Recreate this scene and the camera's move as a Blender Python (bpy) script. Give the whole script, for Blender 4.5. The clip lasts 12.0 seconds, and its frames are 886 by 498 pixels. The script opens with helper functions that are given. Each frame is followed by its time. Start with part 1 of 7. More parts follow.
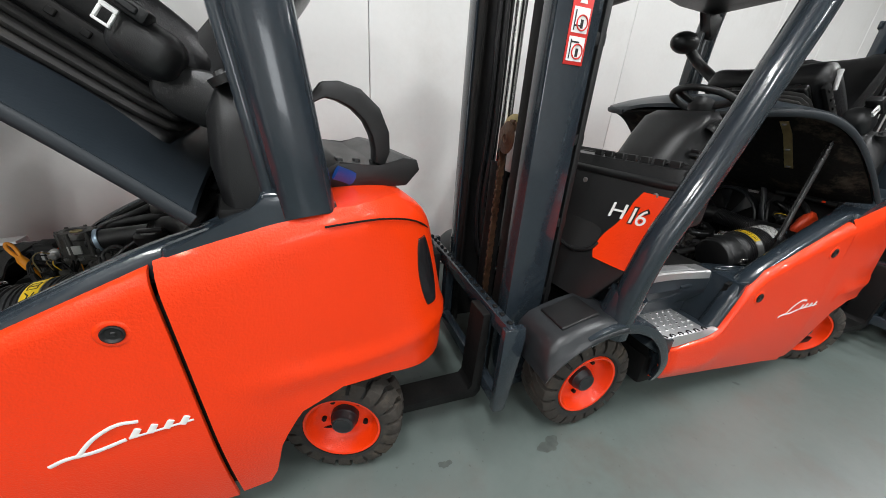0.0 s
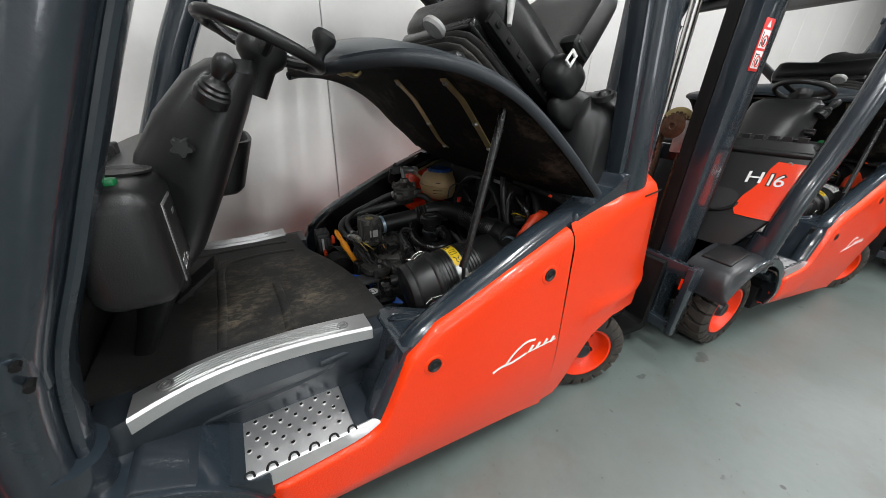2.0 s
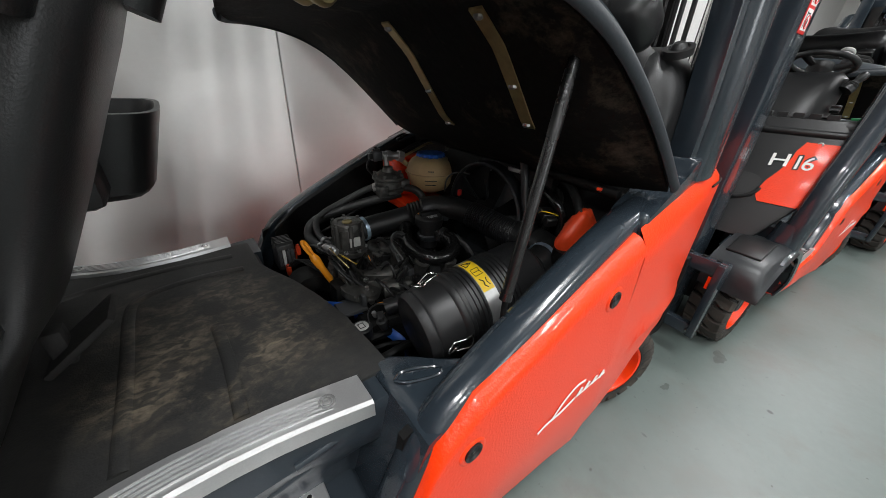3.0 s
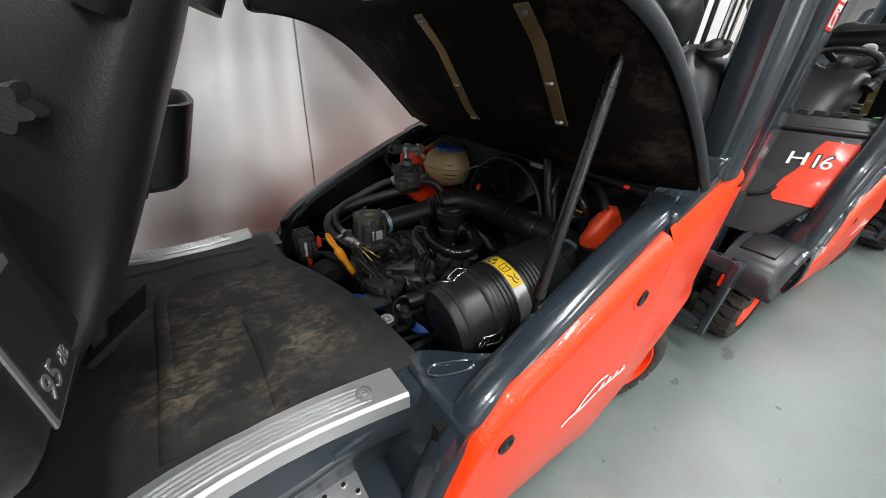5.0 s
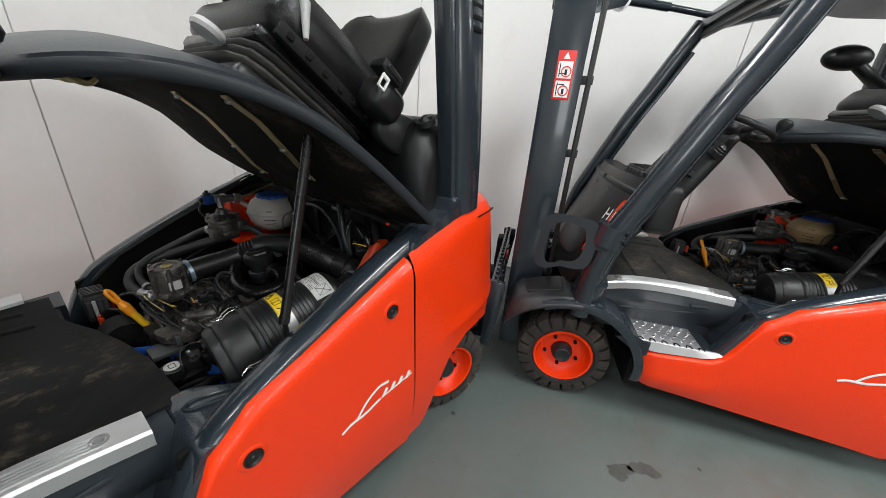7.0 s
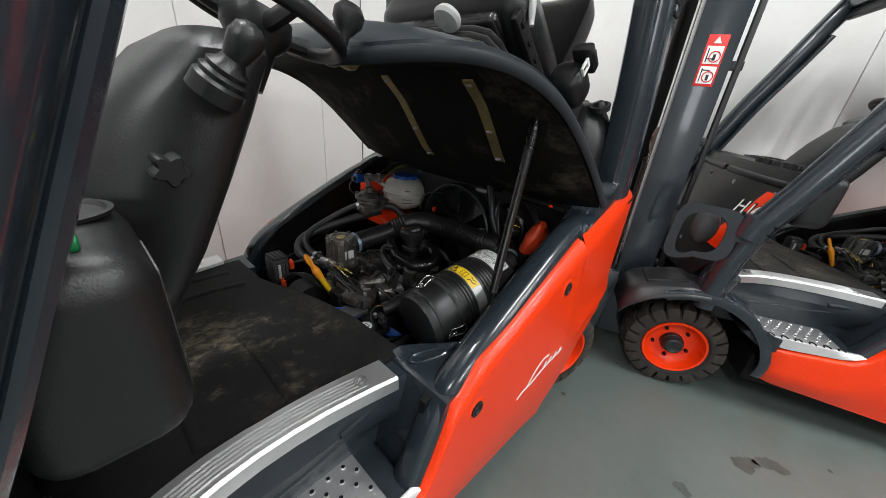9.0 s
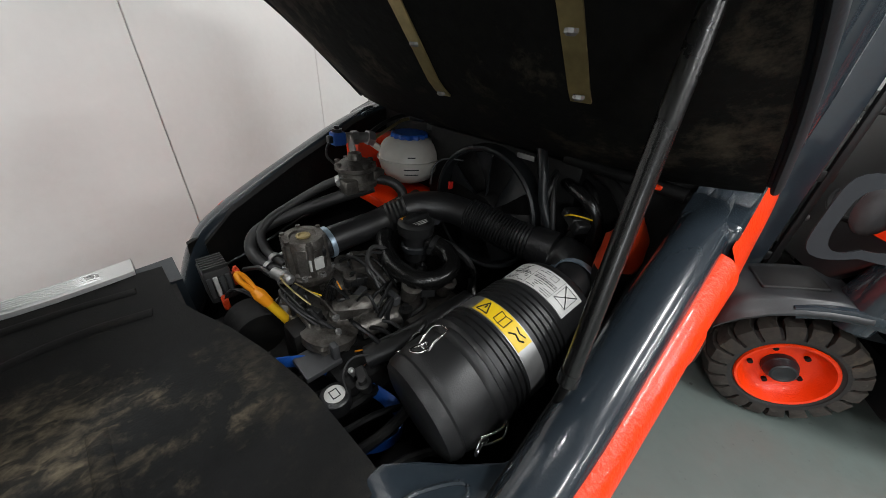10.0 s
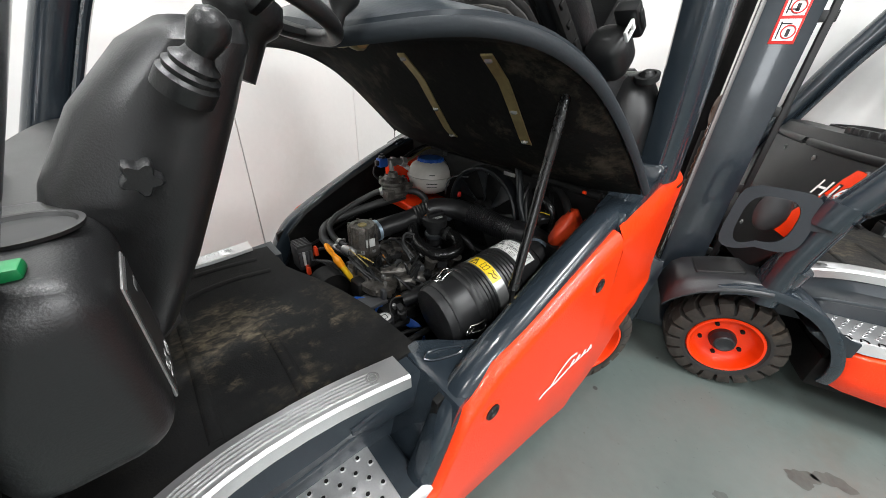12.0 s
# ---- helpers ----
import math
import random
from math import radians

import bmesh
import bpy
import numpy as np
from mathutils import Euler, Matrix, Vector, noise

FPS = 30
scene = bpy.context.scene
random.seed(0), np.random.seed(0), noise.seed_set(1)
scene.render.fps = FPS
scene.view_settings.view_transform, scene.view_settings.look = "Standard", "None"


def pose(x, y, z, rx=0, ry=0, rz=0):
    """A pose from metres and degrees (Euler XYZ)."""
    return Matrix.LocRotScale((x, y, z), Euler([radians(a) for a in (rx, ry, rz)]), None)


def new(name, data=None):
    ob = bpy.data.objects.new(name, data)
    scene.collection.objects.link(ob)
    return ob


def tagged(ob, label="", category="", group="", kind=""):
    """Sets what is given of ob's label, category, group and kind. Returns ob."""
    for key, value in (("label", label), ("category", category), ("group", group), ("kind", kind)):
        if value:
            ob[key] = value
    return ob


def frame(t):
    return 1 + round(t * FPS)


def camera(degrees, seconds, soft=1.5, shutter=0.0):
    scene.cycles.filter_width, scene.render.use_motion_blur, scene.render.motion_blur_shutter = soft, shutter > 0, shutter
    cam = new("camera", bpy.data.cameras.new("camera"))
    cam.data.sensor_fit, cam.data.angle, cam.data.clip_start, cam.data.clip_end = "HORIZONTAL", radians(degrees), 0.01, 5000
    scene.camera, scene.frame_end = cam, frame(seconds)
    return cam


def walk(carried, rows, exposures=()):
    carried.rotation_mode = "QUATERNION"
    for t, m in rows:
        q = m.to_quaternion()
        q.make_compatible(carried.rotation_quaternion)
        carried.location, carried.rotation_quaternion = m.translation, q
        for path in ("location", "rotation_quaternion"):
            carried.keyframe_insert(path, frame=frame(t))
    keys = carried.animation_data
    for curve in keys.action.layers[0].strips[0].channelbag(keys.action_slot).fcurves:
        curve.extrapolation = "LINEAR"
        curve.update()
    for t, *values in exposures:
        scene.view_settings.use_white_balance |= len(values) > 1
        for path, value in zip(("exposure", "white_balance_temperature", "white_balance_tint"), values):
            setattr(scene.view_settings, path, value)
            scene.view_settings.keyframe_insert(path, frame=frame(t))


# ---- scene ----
cam = camera(107.0, 12.0, soft=0.6)
PATH = [
    (0, 1.508, -0.833, 1.228, 67.25, -3.80, -25.06),
    (0.5, 1.123, -0.851, 1.253, 67.28, -4.21, -18.36),
    (1, 0.838, -0.938, 1.288, 66.63, -2.99, -19.14),
    (1.5, 0.563, -0.828, 1.280, 66.02, -1.91, -24.49),
    (2, 0.412, -0.624, 1.242, 65.15, -1.92, -31.43),
    (2.5, 0.421, -0.420, 1.205, 64.15, -2.18, -35.22),
    (2.7, 0.442, -0.369, 1.197, 63.72, -2.22, -35.98),
    (4.3, 0.545, 0.024, 1.079, 59.40, -5.99, -47.14),
    (4.5, 0.527, -0.003, 1.098, 59.82, -5.39, -45.08),
    (5, 0.423, -0.243, 1.185, 61.28, -3.39, -37.42),
    (5.5, 0.243, -0.531, 1.245, 64.99, -3.17, -28.99),
    (6, 0.013, -0.813, 1.283, 66.22, -4.74, -17.10),
    (6.5, -0.139, -1.098, 1.273, 66.24, -4.91, 0.99),
    (7, -0.295, -1.408, 1.277, 68.16, -4.19, 14.90),
    (7.5, -0.463, -1.684, 1.293, 69.27, -5.35, 17.91),
    (7.7, -0.490, -1.758, 1.286, 69.08, -5.31, 18.59),
    (9.3, -0.725, -1.472, 1.211, 64.54, -4.51, 21.93),
    (9.5, -0.746, -1.367, 1.190, 63.45, -4.17, 23.30),
    (10, -0.841, -1.174, 1.147, 58.52, -3.24, 23.75),
    (10.5, -0.934, -1.083, 1.089, 56.09, -4.14, 22.57),
    (11, -0.944, -1.088, 1.086, 55.80, -4.62, 23.73),
    (11.5, -0.833, -1.248, 1.180, 58.17, -3.09, 26.45),
    (12, -0.668, -1.522, 1.252, 61.54, -2.34, 26.52),
]
EXPOSURE = [(0, -0.13), (1, -0.05), (2.5, 0.0), (4.5, 0.18), (5.0, 0.34), (5.5, 0.36), (6.0, 0.22), (6.5, -0.18), (7.5, -0.06), (9.5, 0.02), (10, 0.15), (11, 0.46), (11.5, 0.51), (12, 0.62)]
walk(cam, [(t, pose(x, y, z, rx, ry, rz)) for t, x, y, z, rx, ry, rz in PATH], EXPOSURE)

# ---- light: rows of white ceiling luminaires, soft and neutral ----
world = bpy.data.worlds.new("hall_air")
scene.world = world
world.use_nodes = True
world.node_tree.nodes["Background"].inputs[0].default_value = (0.9, 0.95, 1.0, 1)
world.node_tree.nodes["Background"].inputs[1].default_value = 0.018
scene.view_settings.exposure = 0.0


def ceiling_lamp(x, y, sx, sy, watts):
    data = bpy.data.lights.new("ceiling_lamp", "AREA")
    data.shape, data.size, data.size_y, data.energy = "RECTANGLE", sx, sy, watts
    data.color = (0.975, 0.99, 1.0)
    ob = new("ceiling_lamp", data)
    ob.matrix_world = pose(x, y, 3.9)
    return ob


for lamp_x in (-1.6, 1.0, 3.6, 6.2, 8.8):
    ceiling_lamp(lamp_x, -1.1, 0.2, 1.5, 90)
for lamp_x in (-1.6, 2.0, 5.6):
    ceiling_lamp(lamp_x, -4.0, 0.2, 1.5, 86)
# daylight in the opening of the hall's window
sky = bpy.data.lights.new("window_daylight", "AREA")
sky.shape, sky.size, sky.size_y, sky.energy, sky.color = "RECTANGLE", 1.7, 1.7, 60, (0.93, 0.97, 1.0)
window_light = new("window_daylight", sky)
window_light.matrix_world = pose(1.5, -7.02, 1.95, 90, 0, 0)


# ---- materials ----
def material(name, colour, rough=0.5, metal=0.0, coat=0.0, vary=0.12, scale=6.0, grain=60.0, bump=0.0, bump_scale=120.0, dirt=None, dirt_amount=0.0, dirt_scale=3.0, spec=0.5, edge=(0.52, 0.72)):
    """A surface with two scales of colour change, uneven gloss, optional relief and dirt."""
    m = bpy.data.materials.new(name)
    m.use_nodes = True
    nt = m.node_tree
    b = nt.nodes["Principled BSDF"]
    tc = nt.nodes.new("ShaderNodeTexCoord")
    n1, n2 = nt.nodes.new("ShaderNodeTexNoise"), nt.nodes.new("ShaderNodeTexNoise")
    n1.inputs["Scale"].default_value, n1.inputs["Detail"].default_value = scale, 6
    n2.inputs["Scale"].default_value, n2.inputs["Detail"].default_value = grain, 4
    mix = nt.nodes.new("ShaderNodeMix")
    mix.data_type = "FLOAT"
    mix.inputs[0].default_value = 0.4
    ramp = nt.nodes.new("ShaderNodeValToRGB")
    lo, hi = [c * (1 - vary) for c in colour], [min(1, c * (1 + vary)) for c in colour]
    ramp.color_ramp.elements[0].position, ramp.color_ramp.elements[1].position = 0.3, 0.7
    ramp.color_ramp.elements[0].color, ramp.color_ramp.elements[1].color = (*lo, 1), (*hi, 1)
    for n in (n1, n2):
        nt.links.new(tc.outputs["Object"], n.inputs["Vector"])
    nt.links.new(n1.outputs["Fac"], mix.inputs[2])
    nt.links.new(n2.outputs["Fac"], mix.inputs[3])
    nt.links.new(mix.outputs[0], ramp.inputs[0])
    out = ramp.outputs[0]
    if dirt:
        nd = nt.nodes.new("ShaderNodeTexNoise")
        nd.inputs["Scale"].default_value, nd.inputs["Detail"].default_value, nd.inputs["Roughness"].default_value = dirt_scale, 11, 0.74
        nt.links.new(tc.outputs["Object"], nd.inputs["Vector"])
        rd = nt.nodes.new("ShaderNodeValToRGB")
        rd.color_ramp.elements[0].position, rd.color_ramp.elements[1].position = edge
        nt.links.new(nd.outputs["Fac"], rd.inputs[0])
        amt = nt.nodes.new("ShaderNodeMath")
        amt.operation = "MULTIPLY"
        amt.inputs[1].default_value = dirt_amount
        nt.links.new(rd.outputs[0], amt.inputs[0])
        md = nt.nodes.new("ShaderNodeMix")
        md.data_type = "RGBA"
        nt.links.new(amt.outputs[0], md.inputs[0])
        nt.links.new(out, md.inputs[6])
        md.inputs[7].default_value = (*dirt, 1)
        out = md.outputs[2]
    nt.links.new(out, b.inputs["Base Color"])
    rr = nt.nodes.new("ShaderNodeMapRange")
    rr.inputs["To Min"].default_value, rr.inputs["To Max"].default_value = max(0.02, rough - 0.08), min(1, rough + 0.1)
    nt.links.new(n1.outputs["Fac"], rr.inputs["Value"])
    nt.links.new(rr.outputs[0], b.inputs["Roughness"])
    b.inputs["Specular IOR Level"].default_value = spec
    b.inputs["Metallic"].default_value, b.inputs["Coat Weight"].default_value, b.inputs["Coat Roughness"].default_value = metal, coat, 0.08
    if bump:
        nb = nt.nodes.new("ShaderNodeTexNoise")
        nb.inputs["Scale"].default_value, nb.inputs["Detail"].default_value = bump_scale, 3
        nt.links.new(tc.outputs["Object"], nb.inputs["Vector"])
        bp = nt.nodes.new("ShaderNodeBump")
        bp.inputs["Strength"].default_value, bp.inputs["Distance"].default_value = bump, 0.004
        nt.links.new(nb.outputs["Fac"], bp.inputs["Height"])
        nt.links.new(bp.outputs[0], b.inputs["Normal"])
    return m


M_ORANGE = material("orange_paint", (0.88, 0.043, 0.002), 0.32, coat=0.28, vary=0.03, scale=3, grain=150, bump=0.42, bump_scale=170, spec=0.35)
M_GREY = material("anthracite_paint", (0.018, 0.025, 0.032), 0.22, coat=0.6, vary=0.12, scale=4, bump=0.08, bump_scale=140, spec=0.4)
M_SATIN = material("satin_anthracite_paint", (0.018, 0.024, 0.030), 0.36, coat=0.12, vary=0.12, scale=4, bump=0.1, bump_scale=140, spec=0.4)
M_GREYMATT = material("matt_anthracite_paint", (0.018, 0.022, 0.026), 0.55, vary=0.12, scale=6, bump=0.1, bump_scale=140, spec=0.25)
M_BLACK = material("black_plastic", (0.0098, 0.0100, 0.0104), 0.38, vary=0.2, scale=5, grain=200, bump=0.12, bump_scale=420, dirt=(0.045, 0.042, 0.038), dirt_amount=0.12, spec=0.42)
# near-black base; on engine bay parts it also stands in for deep shade
M_DARK = material("deep_black", (0.0045, 0.0045, 0.0045), 0.6, vary=0.4, scale=7, bump=0.3, bump_scale=60, dirt=(0.028, 0.023, 0.017), dirt_amount=0.35, dirt_scale=5, spec=0.22)
M_LINING = material("sooty_hood_lining", (0.0072, 0.0069, 0.0064), 0.8, vary=0.5, scale=5, bump=0.4, bump_scale=50, dirt=(0.095, 0.078, 0.056), dirt_amount=0.8, dirt_scale=4.6, edge=(0.53, 0.70), spec=0.1)
M_SEAT = material("black_seat_vinyl", (0.0055, 0.0055, 0.006), 0.30, vary=0.2, bump=0.25, bump_scale=300, dirt=(0.05, 0.045, 0.04), dirt_amount=0.15, spec=0.35)
M_RUBBER = material("black_rubber", (0.020, 0.019, 0.018), 0.75, vary=0.3, scale=14, bump=0.3, bump_scale=120, dirt=(0.10, 0.085, 0.06), dirt_amount=0.35, dirt_scale=7)
M_TREAD = material("dusty_tyre_rubber", (0.034, 0.029, 0.024), 0.85, vary=0.35, scale=16, bump=0.5, bump_scale=90, dirt=(0.13, 0.10, 0.066), dirt_amount=0.6, dirt_scale=7)
M_MAT = material("dirty_floor_mat", (0.016, 0.016, 0.0155), 0.62, vary=0.3, scale=8, bump=0.25, bump_scale=260, dirt=(0.165, 0.135, 0.094), dirt_amount=0.95, dirt_scale=7.5, edge=(0.42, 0.64))


def boot_marks(m):
    """Breaks the dried mud up into smeared sole prints."""
    nt = m.node_tree
    mix = next(n for n in nt.nodes if n.type == "MIX" and n.data_type == "RGBA")
    old = mix.inputs[0].links[0].from_socket
    tc = next(n for n in nt.nodes if n.type == "TEX_COORD")
    prints = []
    for turn, seed in ((0.6, 0.0), (-0.5, 7.0)):
        mp = nt.nodes.new("ShaderNodeMapping")
        mp.inputs["Rotation"].default_value = (0, 0, turn)
        mp.inputs["Location"].default_value = (seed, 0, 0)
        mp.inputs["Scale"].default_value = (34, 50, 20)
        nz = nt.nodes.new("ShaderNodeTexNoise")
        nz.inputs["Scale"].default_value, nz.inputs["Detail"].default_value, nz.inputs["Distortion"].default_value = 1.0, 3, 0.8
        nt.links.new(tc.outputs["Object"], mp.inputs["Vector"])
        nt.links.new(mp.outputs[0], nz.inputs["Vector"])
        prints.append(nz.outputs["Fac"])
    big = nt.nodes.new("ShaderNodeTexNoise")
    big.inputs["Scale"].default_value = 7
    nt.links.new(tc.outputs["Object"], big.inputs["Vector"])
    pick = nt.nodes.new("ShaderNodeMapRange")
    pick.inputs["From Min"].default_value, pick.inputs["From Max"].default_value = 0.47, 0.53
    nt.links.new(big.outputs["Fac"], pick.inputs["Value"])
    both_ways = nt.nodes.new("ShaderNodeMix")
    nt.links.new(pick.outputs[0], both_ways.inputs[0])
    nt.links.new(prints[0], both_ways.inputs[2])
    nt.links.new(prints[1], both_ways.inputs[3])
    rg = nt.nodes.new("ShaderNodeMapRange")
    rg.inputs["From Min"].default_value, rg.inputs["From Max"].default_value = 0.42, 0.62
    rg.inputs["To Min"].default_value = 0.16
    nt.links.new(both_ways.outputs[0], rg.inputs["Value"])
    mu = nt.nodes.new("ShaderNodeMath")
    mu.operation = "MULTIPLY"
    nt.links.new(rg.outputs[0], mu.inputs[0])
    nt.links.new(old, mu.inputs[1])
    # the mud lies where the driver's boots rest, thinning out towards the edges
    tread = nt.nodes.new("ShaderNodeMapping")
    tread.vector_type = "TEXTURE"
    tread.inputs["Location"].default_value, tread.inputs["Scale"].default_value = (0.45, 0.46, 0.64), (0.22, 0.30, 9.0)
    warp = nt.nodes.new("ShaderNodeVectorMath")
    warp.operation = "LENGTH"
    ragged = nt.nodes.new("ShaderNodeMath")
    ragged.operation = "SUBTRACT"
    worn = nt.nodes.new("ShaderNodeMapRange")
    worn.inputs["From Min"].default_value, worn.inputs["From Max"].default_value = 0.62, 0.12
    worn.inputs["To Min"].default_value = 0.06
    nt.links.new(tc.outputs["Object"], tread.inputs["Vector"])
    nt.links.new(tread.outputs[0], warp.inputs[0])
    nt.links.new(warp.outputs["Value"], ragged.inputs[0])
    nt.links.new(big.outputs["Fac"], ragged.inputs[1])
    nt.links.new(ragged.outputs[0], worn.inputs["Value"])
    last = nt.nodes.new("ShaderNodeMath")
    last.operation = "MULTIPLY"
    nt.links.new(mu.outputs[0], last.inputs[0])
    nt.links.new(worn.outputs[0], last.inputs[1])
    nt.links.new(last.outputs[0], mix.inputs[0])


boot_marks(M_MAT)
M_PALE = material("worn_pale_plastic", (0.42, 0.42, 0.41), 0.5, vary=0.15, scale=30)
# real mud marks; base darker than M_MAT to stand in for hood shade
M_MAT_LIGHT = material("dusty_shaded_floor_mat", (0.0075, 0.0075, 0.0075), 0.8, spec=0.2, vary=0.3, scale=8, bump=0.25, bump_scale=260, dirt=(0.12, 0.098, 0.064), dirt_amount=0.85, dirt_scale=5.0, edge=(0.49, 0.64))
boot_marks(M_MAT_LIGHT)
M_ALU = material("brushed_aluminium", (0.62, 0.62, 0.62), 0.36, metal=0.85, vary=0.08, scale=12, grain=300, bump=0.05, bump_scale=300)
M_CAST = material("cast_aluminium", (0.165, 0.155, 0.142), 0.40, metal=0.75, vary=0.35, scale=18, grain=140, bump=0.35, bump_scale=160, dirt=(0.030, 0.022, 0.015), dirt_amount=0.8, dirt_scale=16, edge=(0.46, 0.66))
M_CAST_OILY = material("oily_cast_aluminium", (0.10, 0.098, 0.092), 0.45, metal=0.6, vary=0.3, scale=14, bump=0.5, bump_scale=90, dirt=(0.008, 0.007, 0.006), dirt_amount=0.95, dirt_scale=6)
M_TANK_OLD = material("yellowed_tank_plastic", (0.42, 0.30, 0.15), 0.4, vary=0.12, scale=10, dirt=(0.13, 0.07, 0.03), dirt_amount=0.5, dirt_scale=5)
M_CHROME = material("chromed_steel", (0.72, 0.71, 0.69), 0.16, metal=1.0, vary=0.06)
M_STEEL = material("dull_steel", (0.36, 0.36, 0.355), 0.4, metal=0.8, vary=0.2, scale=20)
M_BRASS = material("yellow_zinc_steel", (0.42, 0.34, 0.16), 0.4, metal=0.8, vary=0.25, scale=25)
M_RUST = material("oily_rusty_chain", (0.075, 0.038, 0.02), 0.5, metal=0.5, vary=0.5, scale=30, bump=0.6, bump_scale=80)
M_BLUE = material("blue_plastic", (0.007, 0.065, 0.30), 0.45, vary=0.15, bump=0.2, bump_scale=300)
M_YELLOW = material("yellow_plastic", (0.80, 0.46, 0.012), 0.4, vary=0.06)
M_DIPSTICK = material("orange_yellow_plastic", (0.85, 0.30, 0.010), 0.4, vary=0.06)
M_LABEL_Y = material("yellow_label", (0.74, 0.50, 0.012), 0.4, vary=0.06)
M_WHITE = material("white_print", (0.82, 0.82, 0.80), 0.45, vary=0.03)
M_PAPER = material("handled_white_label", (0.50, 0.50, 0.48), 0.5, vary=0.12, scale=25, dirt=(0.22, 0.20, 0.17), dirt_amount=0.5, dirt_scale=14)
M_INK = material("black_print", (0.012, 0.012, 0.012), 0.5, vary=0.05)
M_RED = material("red_print", (0.62, 0.022, 0.016), 0.45, vary=0.05)
M_GREEN = material("green_plastic", (0.004, 0.19, 0.055), 0.4, vary=0.05)
# orange base lowered to stand in for shade inside the bay
M_ORANGE_RAG = material("orange_plastic", (0.60, 0.048, 0.009), 0.45, vary=0.15, bump=0.2, bump_scale=40)
M_GREYPLASTIC = material("grey_plastic", (0.040, 0.041, 0.043), 0.5, vary=0.15, bump=0.15, bump_scale=300)
M_AMBER = material("amber_lens", (0.75, 0.20, 0.02), 0.2, vary=0.05)
M_RUBBER_GREY = material("grey_hose", (0.018, 0.018, 0.018), 0.5, vary=0.2, bump=0.15, bump_scale=150)
M_HOSE = material("shiny_black_hose", (0.007, 0.007, 0.007), 0.24, vary=0.15, bump=0.1, bump_scale=120)
M_SMOKE = material("smoked_lamp_lens", (0.012, 0.012, 0.013), 0.2, coat=0.3, vary=0.1)
M_FAN = material("smooth_black_plastic", (0.016, 0.018, 0.020), 0.36, vary=0.2, scale=6, bump=0.08, bump_scale=200)
M_PIPE = material("dusty_black_pipe", (0.009, 0.009, 0.0095), 0.38, vary=0.25, scale=8, bump=0.12, bump_scale=260, dirt=(0.04, 0.037, 0.033), dirt_amount=0.25, dirt_scale=6)
M_CLAMP = material("pale_blue_zinc", (0.36, 0.46, 0.56), 0.35, metal=0.7, vary=0.15, scale=30)
M_COPPER = material("bare_copper_wire", (0.55, 0.22, 0.12), 0.35, metal=0.8, vary=0.2)
M_TANK = material("milky_tank_plastic", (0.52, 0.50, 0.46), 0.35, vary=0.08, scale=10, dirt=(0.25, 0.15, 0.07), dirt_amount=0.35, dirt_scale=5)
M_TANK.node_tree.nodes["Principled BSDF"].inputs["Subsurface Weight"].default_value = 0.2
M_TANK.node_tree.nodes["Principled BSDF"].inputs["Subsurface Radius"].default_value = (0.02, 0.02, 0.02)
M_LENS = material("clear_lamp_lens", (0.55, 0.56, 0.55), 0.15, metal=0.6, vary=0.15, scale=30)


